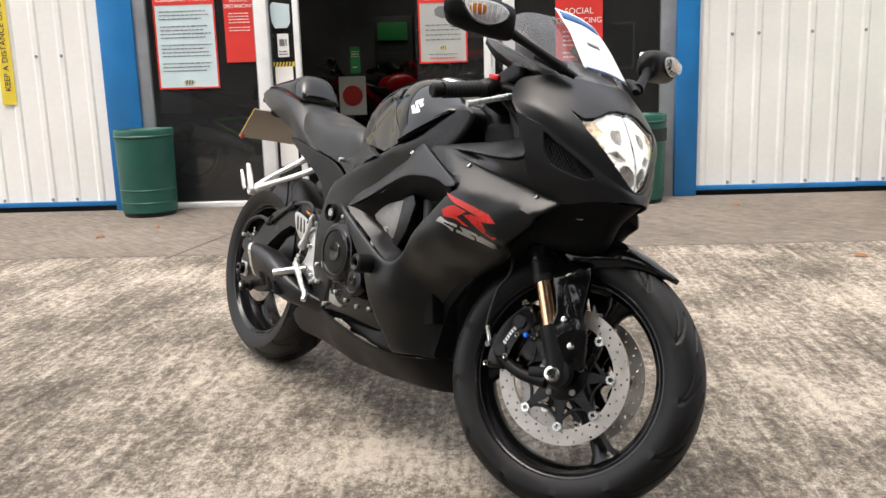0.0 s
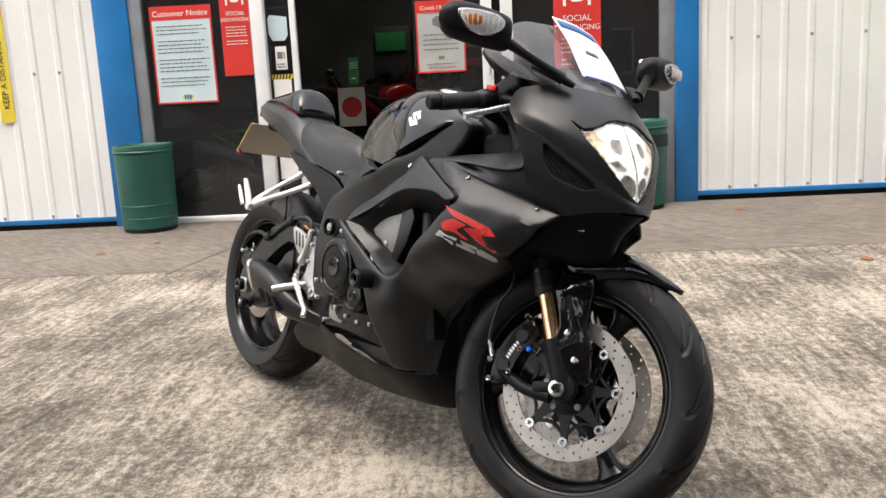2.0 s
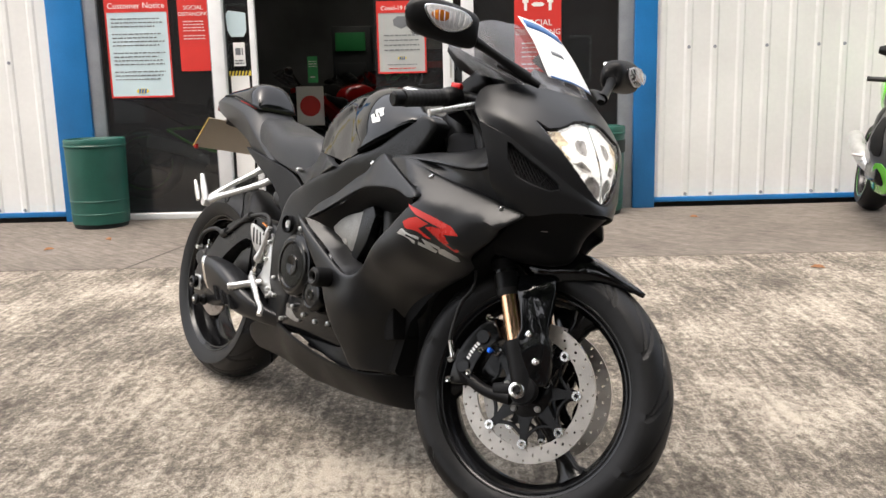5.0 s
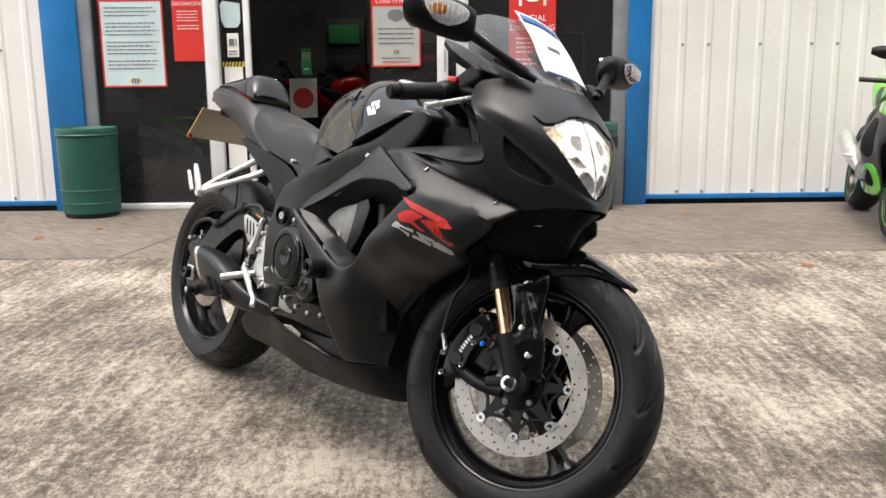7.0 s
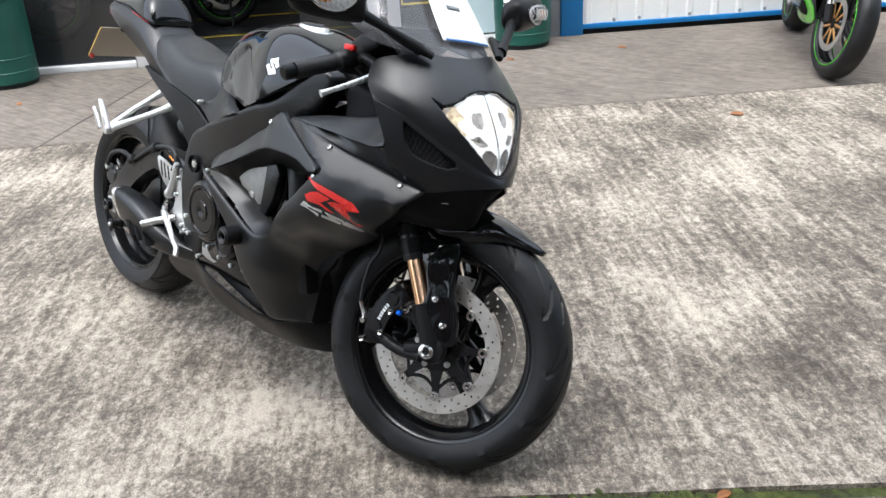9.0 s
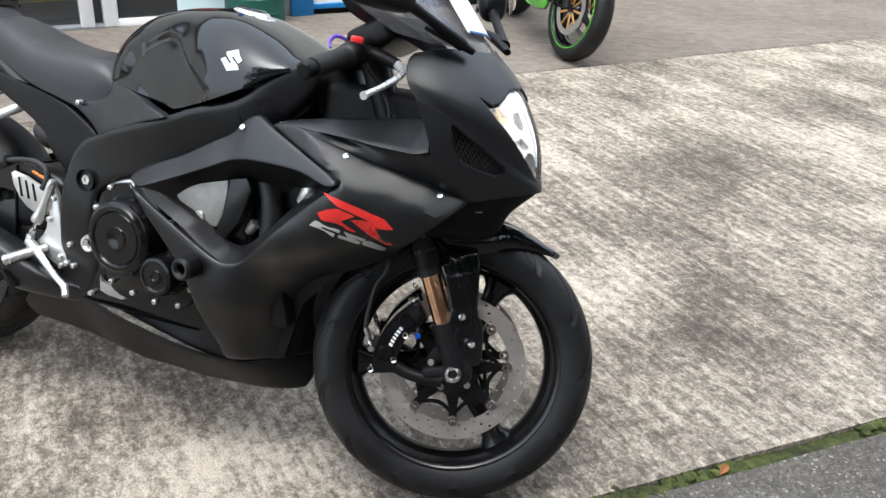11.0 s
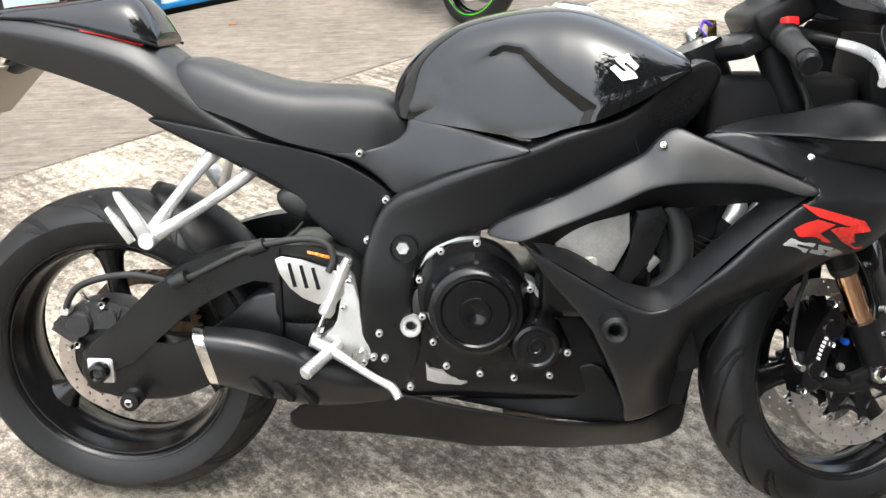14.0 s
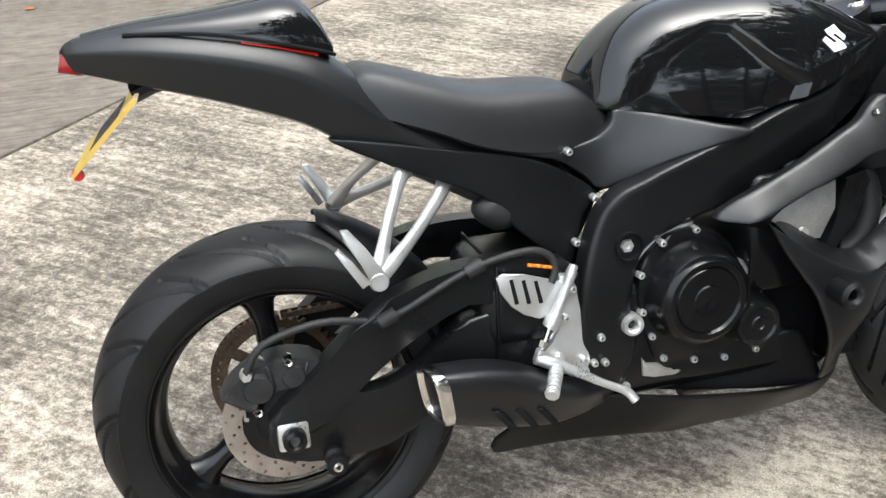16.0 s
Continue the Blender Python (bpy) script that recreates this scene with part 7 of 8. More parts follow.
for side in (-1, 1):
    flap = [[(1.140, 0.141, 1.029), (1.139, 0.140, 1.036), (1.142, 0.140, 1.044)], [(1.163, 0.122, 0.995), (1.170, 0.128, 1.014), (1.180, 0.140, 1.030)], [(1.198, 0.095, 0.975), (1.206, 0.108, 0.995), (1.222, 0.135, 1.012)],
            [(1.256, 0.080, 0.959), (1.262, 0.098, 0.977), (1.272, 0.130, 0.992)], [(1.322, 0.108, 0.942), (1.322, 0.118, 0.957), (1.318, 0.130, 0.975)], [(1.368, 0.106, 0.944), (1.362, 0.111, 0.953), (1.354, 0.115, 0.963)]]
    bm = bmesh.new()
    add_patch(bm, [[(x, y * side, z) for x, y, z in r] for r in flap], 0, 6)
    part("screen_wing", bm, SATIN, fairing, "satin black wing beside the screen").modifiers.new("skin", 'SOLIDIFY').thickness = 0.005
    mir = group_at("mirror", Matrix(), "", "", parent=bike)
    secs = []
    for s, w, h, dz in ((0.0, 0.010, 0.010, 0.0), (0.02, 0.020, 0.026, 0.0), (0.10, 0.027, 0.036, 0.002), (0.40, 0.030, 0.040, 0.003), (0.75, 0.028, 0.039, 0.003), (0.93, 0.022, 0.030, 0.001), (1.0, 0.010, 0.014, 0.0)):
        c = Vector((1.322, 0.215 * side, 1.040)).lerp(Vector((1.268, 0.362 * side, 1.056)), s)
        secs.append([(c.x + w * math.copysign(abs(math.cos(t)) ** 0.8, math.cos(t)), c.y + 0.010 * math.cos(t) * side, c.z + dz + h * math.copysign(abs(math.sin(t)) ** 0.75, math.sin(t))) for t in (2 * math.pi * q / 24 for q in range(24))])
    part("mirror_housing", rings([list(map(tuple, r)) for r in zip(*[catmull(list(c), 3) for c in zip(*secs)])]), MATT, mir, "black mirror housing")
    part("mirror_glass", box(-0.004, 0.0, -0.050, 0.050, -0.030, 0.030, 0.012, 3, m=Matrix.Translation((1.270, 0.288 * side, 1.052)) @ Matrix.Rotation(radians(20 * side), 4, 'Z')), BRIGHT, mir, "mirror glass")
    ind_out = [(-0.050, 0.012), (-0.046, 0.021), (-0.016, 0.024), (0.020, 0.023), (0.044, 0.016), (0.053, 0.004), (0.046, -0.010), (0.026, -0.022), (0.002, -0.026), (-0.026, -0.018), (-0.042, -0.002)]
    im = Matrix.Translation((1.331, 0.302 * side, 1.052)) @ Matrix.Rotation(radians(90 + 20.2 * side), 4, 'Z')
    f0 = depth_field([(-0.05, 0, 0.0), (0.05, 0, 0.0), (0, 0.03, 0.004), (0, -0.03, 0.004), (0, 0, 0.009)])
    ind = part("indicator", shell([(q[0] * -side, q[1]) for q in ind_out], f0, thick=0.003, step=0.008, lip=0.006, side=-1), CLEAR, mir, "clear indicator lens", m=im)
    ind.visible_shadow = False
    part("indicator_reflector", shell([(q[0] * -side * 0.93, q[1] * 0.93) for q in ind_out], f0, thick=0.002, step=0.01, lip=0.0, side=-1, raise_by=-0.003), FROST, mir, m=im)
    part("indicator_bulb", lathe([(0.0, -0.0015), (0.008, -0.001), (0.011, 0.0), (0.011, 0.002)], 16), AMBER, mir, "amber bulb", m=im @ Matrix.Translation((0.016 * side, -0.0045, 0.002)) @ Matrix.Diagonal((1.9, 1, 1, 1)))
    for k in range(7):
        part("lens_rib", tube([((-0.034 + 0.011 * k) * -side, -0.0085, 0.014), ((-0.034 + 0.011 * k) * -side, -0.0105, 0.0), ((-0.030 + 0.010 * k) * -side, -0.0085, -0.012)], 0.0011, 5, 3), FROST, mir, m=im)
    part("mirror_stalk", tube([(1.318, 0.228 * side, 1.030), (1.345, 0.190 * side, 1.008), (1.372, 0.150 * side, 0.985), (1.392, 0.118 * side, 0.966)], (0.012, 0.0095, 0.010, 0.013), 14, 5, 1.1), MATT, mir, "black mirror arm")
    part("mirror_foot", tube([(1.33, 0.150 * side, 0.990), (1.372, 0.128 * side, 0.975), (1.408, 0.098 * side, 0.955)], (0.006, 0.011, 0.007), 12, 4, 1.3), MATT, mir)
# price card on the screen
card = group_at("price_card", BIKE, "white price card with blue bands taped to the windscreen", "price card")
PC = [[(1.222, -0.016, 1.134), (1.232, 0.045, 1.128), (1.234, 0.108, 1.114)], [(1.292, -0.026, 1.074), (1.298, 0.040, 1.070), (1.296, 0.108, 1.056)], [(1.336, -0.034, 1.026), (1.342, 0.038, 1.022), (1.334, 0.110, 1.012)], [(1.372, -0.040, 0.986), (1.380, 0.036, 0.982), (1.364, 0.114, 0.974)]]
rows_ = [catmull(r, 6) for r in PC]
pg = np.array([catmull(list(c), 6) for c in zip(*rows_)])
def card_sheet(j0, j1, off, i0=0, i1=None):
    bm = bmesh.new()
    i1 = pg.shape[0] - 1 if i1 is None else i1
    vs = {}
    for i in range(i0, i1 + 1):
        for j in range(j0, j1 + 1):
            vs[i, j] = bm.verts.new((pg[i, j] + np.array((0.6, 0, 0.8)) * off).tolist())
    for i in range(i0, i1):
        for j in range(j0, j1):
            bm.faces.new((vs[i, j], vs[i + 1, j], vs[i + 1, j + 1], vs[i, j + 1]))
    return bm
for name, j0, j1, off, mt, a, b in (("card", 0, 18, 0.0, PAPER, 0, None), ("band", 1, 3, 0.0012, BLUE_PRINT, 1, 11), ("band", 17, 18, 0.0012, BLUE_PRINT, 1, 11), ("print", 8, 9, 0.0012, INK, 4, 7)):
    o = part(name, card_sheet(j0, j1, off, a, b), mt, card)
    o.modifiers.new("skin", 'SOLIDIFY').thickness = 0.0008

# ---- notices on the glass and the doors ----
FRONT = B @ pose(0, 0, 0, 90, 0, 0)          # x along the wall, y up, z out of the wall


def rect(bm, u0, u1, z0, z1, lift):
    add_box(bm, u0, u1, z0, z1, lift - 0.0012, lift)


def notice(name, u0, u1, z0, z1, sheet, label, off=0.0, header=None, border=None):
    """A printed sheet fixed to the glass: border, coloured head and lines of print as raised ink."""
    e = group_at(name, FRONT @ Matrix.Translation((0, 0, off)), label, "notice", "notices on the shop front")
    bm = bmesh.new()
    rect(bm, u0, u1, z0, z1, 0.003)
    part("sheet", bm, sheet, e, smooth=False)
    if border:
        for q in ((u0, u1, z0, z0 + 0.012), (u0, u1, z1 - 0.012, z1), (u0, u0 + 0.012, z0 + 0.012, z1 - 0.012), (u1 - 0.012, u1, z0 + 0.012, z1 - 0.012)):
            bm = bmesh.new()
            rect(bm, *q, 0.0045)
            part("border", bm, border, e, smooth=False)
    if header:
        bm = bmesh.new()
        rect(bm, u0, u1, z1 - header[0], z1, 0.0048)
        part("heading_band", bm, header[1], e, smooth=False)
    return e


def lines(e, rows, material, lift=0.0055):
    """Rows of (u0, u1, z, height): small print, as bars."""
    bm = bmesh.new()
    for u0, u1, z, h in rows:
        u = u0
        random.seed(int(z * 1000))
        while u < u1:
            w = min(random.uniform(0.012, 0.04), u1 - u)
            add_box(bm, u, u + w, z, z + h, lift - 0.001, lift)
            u += w + 0.007
    tagged(part("small_print", bm, material, e, smooth=False), kind="stuff")


def put_words(e, text, size, u, z, material, lift=0.0052):
    words(text, size, Matrix.Translation((u, z, lift)), material, e)


def shape_person(e, u, z, s, material):
    """The plain symbol on a distance notice: a round head over a tapered body."""
    bm = bmesh.new()
    add_lathe(bm, [(0, 0.0052), (0.16 * s, 0.0052), (0.16 * s, 0.004)], 14, m=Matrix.Translation((u, z + 0.85 * s, 0)) @ Matrix.Rotation(math.pi / 2, 4, 'X') @ Matrix.Scale(-1, 4, (0, 1, 0)))
    add_prism(bm, [(u - 0.2 * s, z + 0.6 * s), (u + 0.2 * s, z + 0.6 * s), (u + 0.2 * s, z + 0.2 * s), (u + 0.1 * s, z + 0.2 * s), (u + 0.1 * s, z - 0.3 * s), (u - 0.1 * s, z - 0.3 * s), (u - 0.1 * s, z + 0.2 * s), (u - 0.2 * s, z + 0.2 * s)], 0.004, 0.0052, axis='z')
    part("symbol", bm, material, e, smooth=False)


def roundel(e, u, z, s, lift=0.0055):
    """The shop's mark as plain shapes: a yellow oval under dark strokes."""
    bm = bmesh.new()
    pts = [(u + s * math.cos(2 * math.pi * i / 20), z + 0.42 * s * math.sin(2 * math.pi * i / 20)) for i in range(20)]
    add_prism(bm, pts, lift - 0.001, lift, axis='z')
    part("mark_oval", bm, YELLOW_PRINT, e, smooth=False)
    for du, w in ((-0.5, 0.3), (-0.05, 0.3), (0.4, 0.3)):
        bm = bmesh.new()
        add_prism(bm, [(u + (du - w / 2) * s, z - 0.36 * s), (u + (du + w / 2) * s, z - 0.36 * s), (u + (du + w / 2 + 0.1) * s, z + 0.36 * s), (u + (du - w / 2 + 0.1) * s, z + 0.36 * s)], lift, lift + 0.001, axis='z')
        part("mark_stroke", bm, BLUE_PRINT, e, smooth=False)


GLASS_IN = -0.019
e = notice("customer_notice", -0.092, 0.369, 0.908, 1.62, PALE, "pale blue customer notice with a red border and heading", GLASS_IN, (0.10, RED_PRINT), RED_PRINT)
put_words(e, "Customer Notice", 0.058, 0.138, 1.547, PAPER)
lines(e, [(-0.05, 0.30 + 0.03 * math.sin(i * 2.3), 1.47 - 0.027 * i, 0.008) for i in range(17) if i % 5 != 3], INK)
roundel(e, 0.14, 0.955, 0.045)
for u0, u1, z0, z1 in ((0.436, 0.668, 1.092, 1.72), (2.89, 3.233, 1.026, 1.640)):
    e = notice("distance_notice", u0, u1, z0, z1, RED_PRINT, "red social distancing notice with white symbols", GLASS_IN)
    c, w = (u0 + u1) / 2, u1 - u0
    k = w / 0.343
    for du in (-0.09, 0.09):
        shape_person(e, c + du * k, z1 - 0.14 * k, 0.11 * k, PAPER)
    bm = bmesh.new()
    add_prism(bm, [(c - 0.05 * k, z1 - 0.13 * k), (c - 0.03 * k, z1 - 0.115 * k), (c + 0.03 * k, z1 - 0.115 * k), (c + 0.05 * k, z1 - 0.13 * k), (c + 0.03 * k, z1 - 0.145 * k), (c - 0.03 * k, z1 - 0.145 * k)], 0.004, 0.0052, axis='z')
    part("arrow", bm, PAPER, e, smooth=False)
    put_words(e, "SOCIAL", 0.062 * k, c, z1 - 0.28 * k, PAPER)
    put_words(e, "DISTANCING", 0.056 * k, c, z1 - 0.345 * k, PAPER)
    lines(e, [(c - 0.12 * k, c + 0.11 * k, z1 - (0.41 + 0.032 * i) * k, 0.010 * k) for i in range(4)] + [(c - 0.12 * k, c + 0.11 * k, z1 - (0.56 + 0.032 * i) * k, 0.010 * k) for i in range(2)], PINK_INK)
e = notice("covid_notice", 1.88, 2.24, 1.04, 1.56, GREY_PAPER, "grey face covering notice with a red heading", 0.046 - 0.05 - 0.04, (0.085, RED_PRINT), RED_PRINT)
put_words(e, "Covid-19 Notice", 0.043, 2.06, 1.495, PAPER)
bm = bmesh.new()
add_prism(bm, [(2.00, 1.425), (2.03, 1.45), (2.09, 1.45), (2.12, 1.425), (2.115, 1.385), (2.06, 1.36), (2.005, 1.385)], 0.004, 0.0052, axis='z')
part("mask_symbol", bm, INK, e, smooth=False)
lines(e, [(1.93, 2.19, 1.31 - 0.035 * i, 0.009) for i in range(4)] + [(1.95, 2.17, 1.10, 0.007)], INK)
lines(e, [(1.96, 2.16, 1.072, 0.008)], RED_PRINT)
roundel(e, 2.06, 1.150, 0.032)
e = notice("green_notice", 1.24, 1.324, 0.99, 1.205, GREEN_PRINT, "small green notice hanging in the doorway", -0.9)
lines(e, [(1.25, 1.315, 1.16 - 0.02 * i, 0.007) for i in range(3)] + [(1.26, 1.305, 1.03, 0.012)], PAPER)
e = notice("framed_sheet", 0.79, 0.925, 0.72, 1.05, PAPER, "white sheet framed with black and yellow hazard tape", -0.04)
for z in (0.70, 1.05):
    for i in range(6):
        bm = bmesh.new()
        add_prism(bm, [(0.785 + 0.024 * i, z), (0.797 + 0.024 * i, z), (0.807 + 0.024 * i, z + 0.035), (0.795 + 0.024 * i, z + 0.035)], 0.004, 0.0052, axis='z')
        part("tape_stripe", bm, BLACK_PRINT, e, smooth=False)
    bm = bmesh.new()
    rect(bm, 0.78, 0.94, z, z + 0.035, 0.0035)
    part("tape", bm, YELLOW_PRINT, e, smooth=False)
e = notice("framed_sheet", 0.79, 0.925, 0.30, 0.52, PAPER, "white sheet framed with black and yellow hazard tape", -0.04)
for i in range(6):
    bm = bmesh.new()
    add_prism(bm, [(0.785 + 0.024 * i, 0.265), (0.797 + 0.024 * i, 0.265), (0.807 + 0.024 * i, 0.30), (0.795 + 0.024 * i, 0.30)], 0.004, 0.0052, axis='z')
    part("tape_stripe", bm, BLACK_PRINT, e, smooth=False)
e = notice("door_sticker", 0.82, 0.905, 1.12, 1.29, PAPER, "white door sticker with dark symbols", -0.04)
lines(e, [(0.83, 0.895, 1.135 + 0.02 * i, 0.010) for i in range(2)] + [(0.835, 0.89, 1.20, 0.05)], INK)
bm = bmesh.new()
add_prism(bm, [(0.785, 1.38), (0.81, 1.33), (0.90, 1.33), (0.925, 1.37), (0.925, 1.50), (0.80, 1.52), (0.78, 1.49)], -0.04, -0.034, 0.002, axis='z')
tagged(part("clear_holder", bm, PALE, None, m=FRONT, smooth=False), "pale plastic leaflet holder on the door", "leaflet holder")
e = notice("wall_strip", -1.30, -1.19, 0.83, 2.3, YELLOW_PRINT, "tall yellow distance strip on the white cladding", 0.012)
words("KEEP A DISTANCE OF 2 METRES", 0.062, Matrix.Translation((-1.222, 0.93, 0.0052)) @ Matrix.Rotation(math.pi / 2, 4, 'Z'), BLACK_PRINT, e, align='LEFT')
e = notice("finance_poster", 2.60, 2.98, 0.30, 0.93, BLACK_PRINT, "black finance poster with pale lettering", GLASS_IN)
for q in ((2.60, 2.615, 0.30, 0.93), (2.615, 2.80, 0.30, 0.315)):
    bm = bmesh.new()
    rect(bm, *q, 0.0048)
    part("yellow_edge", bm, YELLOW_PRINT, e, smooth=False)
put_words(e, "FINANCE", 0.062, 2.81, 0.60, BLUE_PRINT)
put_words(e, "YOUR RIDE", 0.056, 2.81, 0.535, PAPER)
lines(e, [(2.66, 2.86, 0.80 - 0.03 * i, 0.012) for i in range(3)] + [(2.72, 2.93, 0.45 - 0.025 * i, 0.010) for i in range(3)], GREY_PAPER)
e = notice("finance_leaflet", 2.98, 3.30, 0.06, 0.36, PALE, "pale leaflet with a blue corner behind the glass", GLASS_IN)

# ---- litter bins ----
def litter_bin(m, label, hole):
    b = group_at("litter_bin", m, label, "litter bin", "litter bins")
    up = Matrix.Rotation(math.pi / 2, 4, 'X')
    for name, prof, mt, lab in (
            ("base", [(0.0, 0.0), (0.180, 0.0), (0.186, 0.006), (0.188, 0.034)], BIN_DARK, "dark base ring"),
            ("body", [(0.192, 0.030), (0.197, 0.034), (0.199, 0.106), (0.204, 0.36), (0.207, 0.572), (0.203, 0.576)], BIN_GREEN, "green plastic drum"),
            ("band", [(0.1975, 0.098), (0.2015, 0.101), (0.2015, 0.107), (0.1985, 0.110)], BIN_GREEN, ""),
            ("band", [(0.1995, 0.190), (0.2035, 0.193), (0.2035, 0.199), (0.2005, 0.202)], BIN_GREEN, ""),
            ("lid", [(0.204, 0.574), (0.213, 0.578), (0.214, 0.586), (0.209, 0.592), (0.211, 0.622), (0.206, 0.632), (0.188, 0.633), (0.18, 0.618), (0.0, 0.613)], BIN_GREEN, "green rolled-rim lid")):
        bm = bmesh.new()
        add_lathe(bm, prof, 48, m=up)
        part(name, bm, mt, b, lab)
    if hole:
        bm = bmesh.new()
        add_lathe(bm, [(0.2085, -0.04), (0.212, -0.045), (0.212, 0.045), (0.2085, 0.04)], 16, start=-35, sweep=70, m=Matrix.Translation((0, 0, 0.49)) @ Matrix.Rotation(math.pi / 2, 4, 'X'))
        part("opening", bm, BIN_DARK, b, "dark slot")
    return b


def on_wall(u, out, z=0.0, turn=0.0):
    return B @ pose(u, -out, z, 0, 0, turn)


litter_bin(on_wall(-0.15, 0.255), "green ribbed plastic litter bin by the shop window", False)
litter_bin(on_wall(3.45, 0.21, 0, -50), "green plastic litter bin with a dark slot", True)

# ---- other motorcycles ----
def plain_motorcycle(m, label, paint, accent, disc_paint, group, steer=0.0, lean=8.0, wheel_trim=None, detail=True):
    """A parked sports machine seen from afar: wheels, fork, frame, engine, fairing, tank, seat, tail, exhaust."""
    g = group_at("parked_motorcycle", m @ pose(0, 0, 0, -lean, 0, 0), label, "motorcycle", group)
    a = Vector((-math.sin(HEAD), 0, math.cos(HEAD)))
    st = Matrix.Translation(PIVOT) @ Matrix.Rotation(radians(steer), 4, a) @ Matrix.Translation(-PIVOT)
    for nm, wm, R, W in (("front_wheel", st @ Matrix.Translation(WC), 0.30, 0.12), ("rear_wheel", Matrix.Translation((0, 0, 0.315)), 0.315, 0.18)):
        w = group_at(nm, Matrix(), "", "", parent=g)
        tyre(R, W, "tyre", w, wm, 0.7, 64)
        rim(W * 0.98, w, wm, 3, 20)
        for s in (-1, 1):
            if wheel_trim:
                part("rim_stripe", lathe([(0.2265, 0), (0.2310, 0), (0.2310, 0.003), (0.2265, 0.003)], 64, (0, (W * 0.45 if s > 0 else -W * 0.45 - 0.003), 0)), wheel_trim, w, m=wm)
            if nm == "front_wheel":
                part("brake_disc", lathe([(0.118, -0.002), (0.152, -0.002), (0.152, 0.002), (0.118, 0.002), (0.118, -0.002)], 48, (0, 0.068 * s, 0)), STEEL, w, m=wm)
                for k in range(9):
                    part("carrier_arm", box(0.03, 0.12, 0.066 * s - 0.004, 0.066 * s + 0.004, -0.007, 0.007, 0.003, 1, m=Matrix.Rotation(radians(40 * k), 4, 'Y')), disc_paint, w, m=wm)
    for s in (-1, 1):
        def leg(d):
            return tuple(WC + Vector((0, 0.1 * s, 0)) + a * d)
        part("fork_lower", tube([leg(0), leg(0.10)], 0.024, 12, 0), MATT, g, m=st)
        part("fork_tube", tube([leg(0.10), leg(0.20)], 0.020, 12, 0), MATT if not detail else BRIGHT, g, m=st)
        part("fork_upper", tube([leg(0.20), leg(0.66)], 0.026, 12, 0), MATT if not detail else GOLD, g, m=st)
        part("caliper", box(1.235, 1.29, 0.055 * s - 0.02, 0.055 * s + 0.05 * s + 0.02, 0.30, 0.41, 0.015, 2), MATT, g, m=st)
        part("clip_on", tube([(1.06, 0.13 * s, 0.89), (0.98, 0.33 * s, 0.86)], 0.015, 10, 0), RUBBER_DARK, g, m=st)
        part("mirror", tube([(1.36, 0.12 * s, 0.96), (1.31, 0.22 * s, 1.03), (1.28, 0.28 * s, 1.05), (1.26, 0.35 * s, 1.05)], (0.012, 0.012, 0.038, 0.02), 12, 4), MATT, g)
        sp = [(1.04, 0.77), (1.20, 0.79), (1.36, 0.76), (1.45, 0.70), (1.38, 0.62), (1.22, 0.52), (1.10, 0.42), (1.06, 0.26), (0.90, 0.20), (0.55, 0.21), (0.52, 0.28), (0.80, 0.33), (0.90, 0.45), (0.80, 0.58), (0.90, 0.70)]
        fy = depth_field([(1.04, 0.77, 0.19), (1.36, 0.76, 0.17), (1.45, 0.70, 0.11), (1.22, 0.55, 0.2), (1.10, 0.42, 0.15), (1.0, 0.24, 0.1), (0.55, 0.22, 0.11), (0.9, 0.5, 0.24), (0.85, 0.65, 0.2)])
        part("side_fairing", shell(sp, fy, thick=0.006, step=0.05, lip=0.015, side=s, smooth_n=2), DARK_GREY if detail else paint, g)
        if detail:
            part("belly_wedge", shell([(1.07, 0.26), (0.90, 0.205), (0.56, 0.215), (0.54, 0.275), (0.80, 0.32), (0.97, 0.40), (1.06, 0.38)], fy, thick=0.004, step=0.04, lip=0.006, side=s, smooth_n=2, raise_by=0.006), paint, g)
            part("upper_strip", shell([(1.05, 0.765), (1.20, 0.785), (1.36, 0.755), (1.43, 0.705), (1.34, 0.690), (1.2, 0.715), (1.07, 0.725)], fy, thick=0.004, step=0.04, lip=0.006, side=s, smooth_n=2, raise_by=0.006), paint, g)
        vp = [(0.93, 0.47), (1.02, 0.44), (1.14, 0.56), (1.18, 0.66), (1.05, 0.68), (0.93, 0.62)]
        part("fairing_vent", shell(vp, fy, thick=0.004, step=0.05, lip=0, side=s, smooth_n=2, raise_by=0.003), DULL, g)
        part("frame_beam", tube([(0.56, 0.15 * s, 0.40), (0.57, 0.16 * s, 0.58), (0.75, 0.17 * s, 0.69), (1.05, 0.10 * s, 0.84)], 0.035, 10, 4, 0.5), FRAME_BLACK, g)
        part("swingarm_beam", tube([(0.0, 0.12 * s, 0.315), (0.25, 0.12 * s, 0.40), (0.52, 0.12 * s, 0.42)], 0.032, 10, 3, 0.5), FRAME_BLACK, g)
        part("footpeg", tube([(0.47, 0.15 * s, 0.40), (0.45, 0.25 * s, 0.40)], 0.010, 8, 0), SILVER, g)
    part("engine", box(0.55, 1.0, -0.18, 0.18, 0.26, 0.62, 0.05, 3), CASE_BLACK, g)
    part("clutch_cover", lathe([(0, -0.205), (0.06, -0.205), (0.085, -0.19), (0.09, -0.17)], 28, (0.69, 0, 0.46)), SILVER if detail else CASE_BLACK, g)
    part("tank", loft(TANK, 0.5, 0.95, 8, 2), paint, g)
    part("seat", loft(SEAT, 0.42, 0.62, 6, 2), VINYL, g)
    part("tail", loft(TAIL, 0.4, 0.75, 6, 2), paint, g)
    bm = bmesh.new()
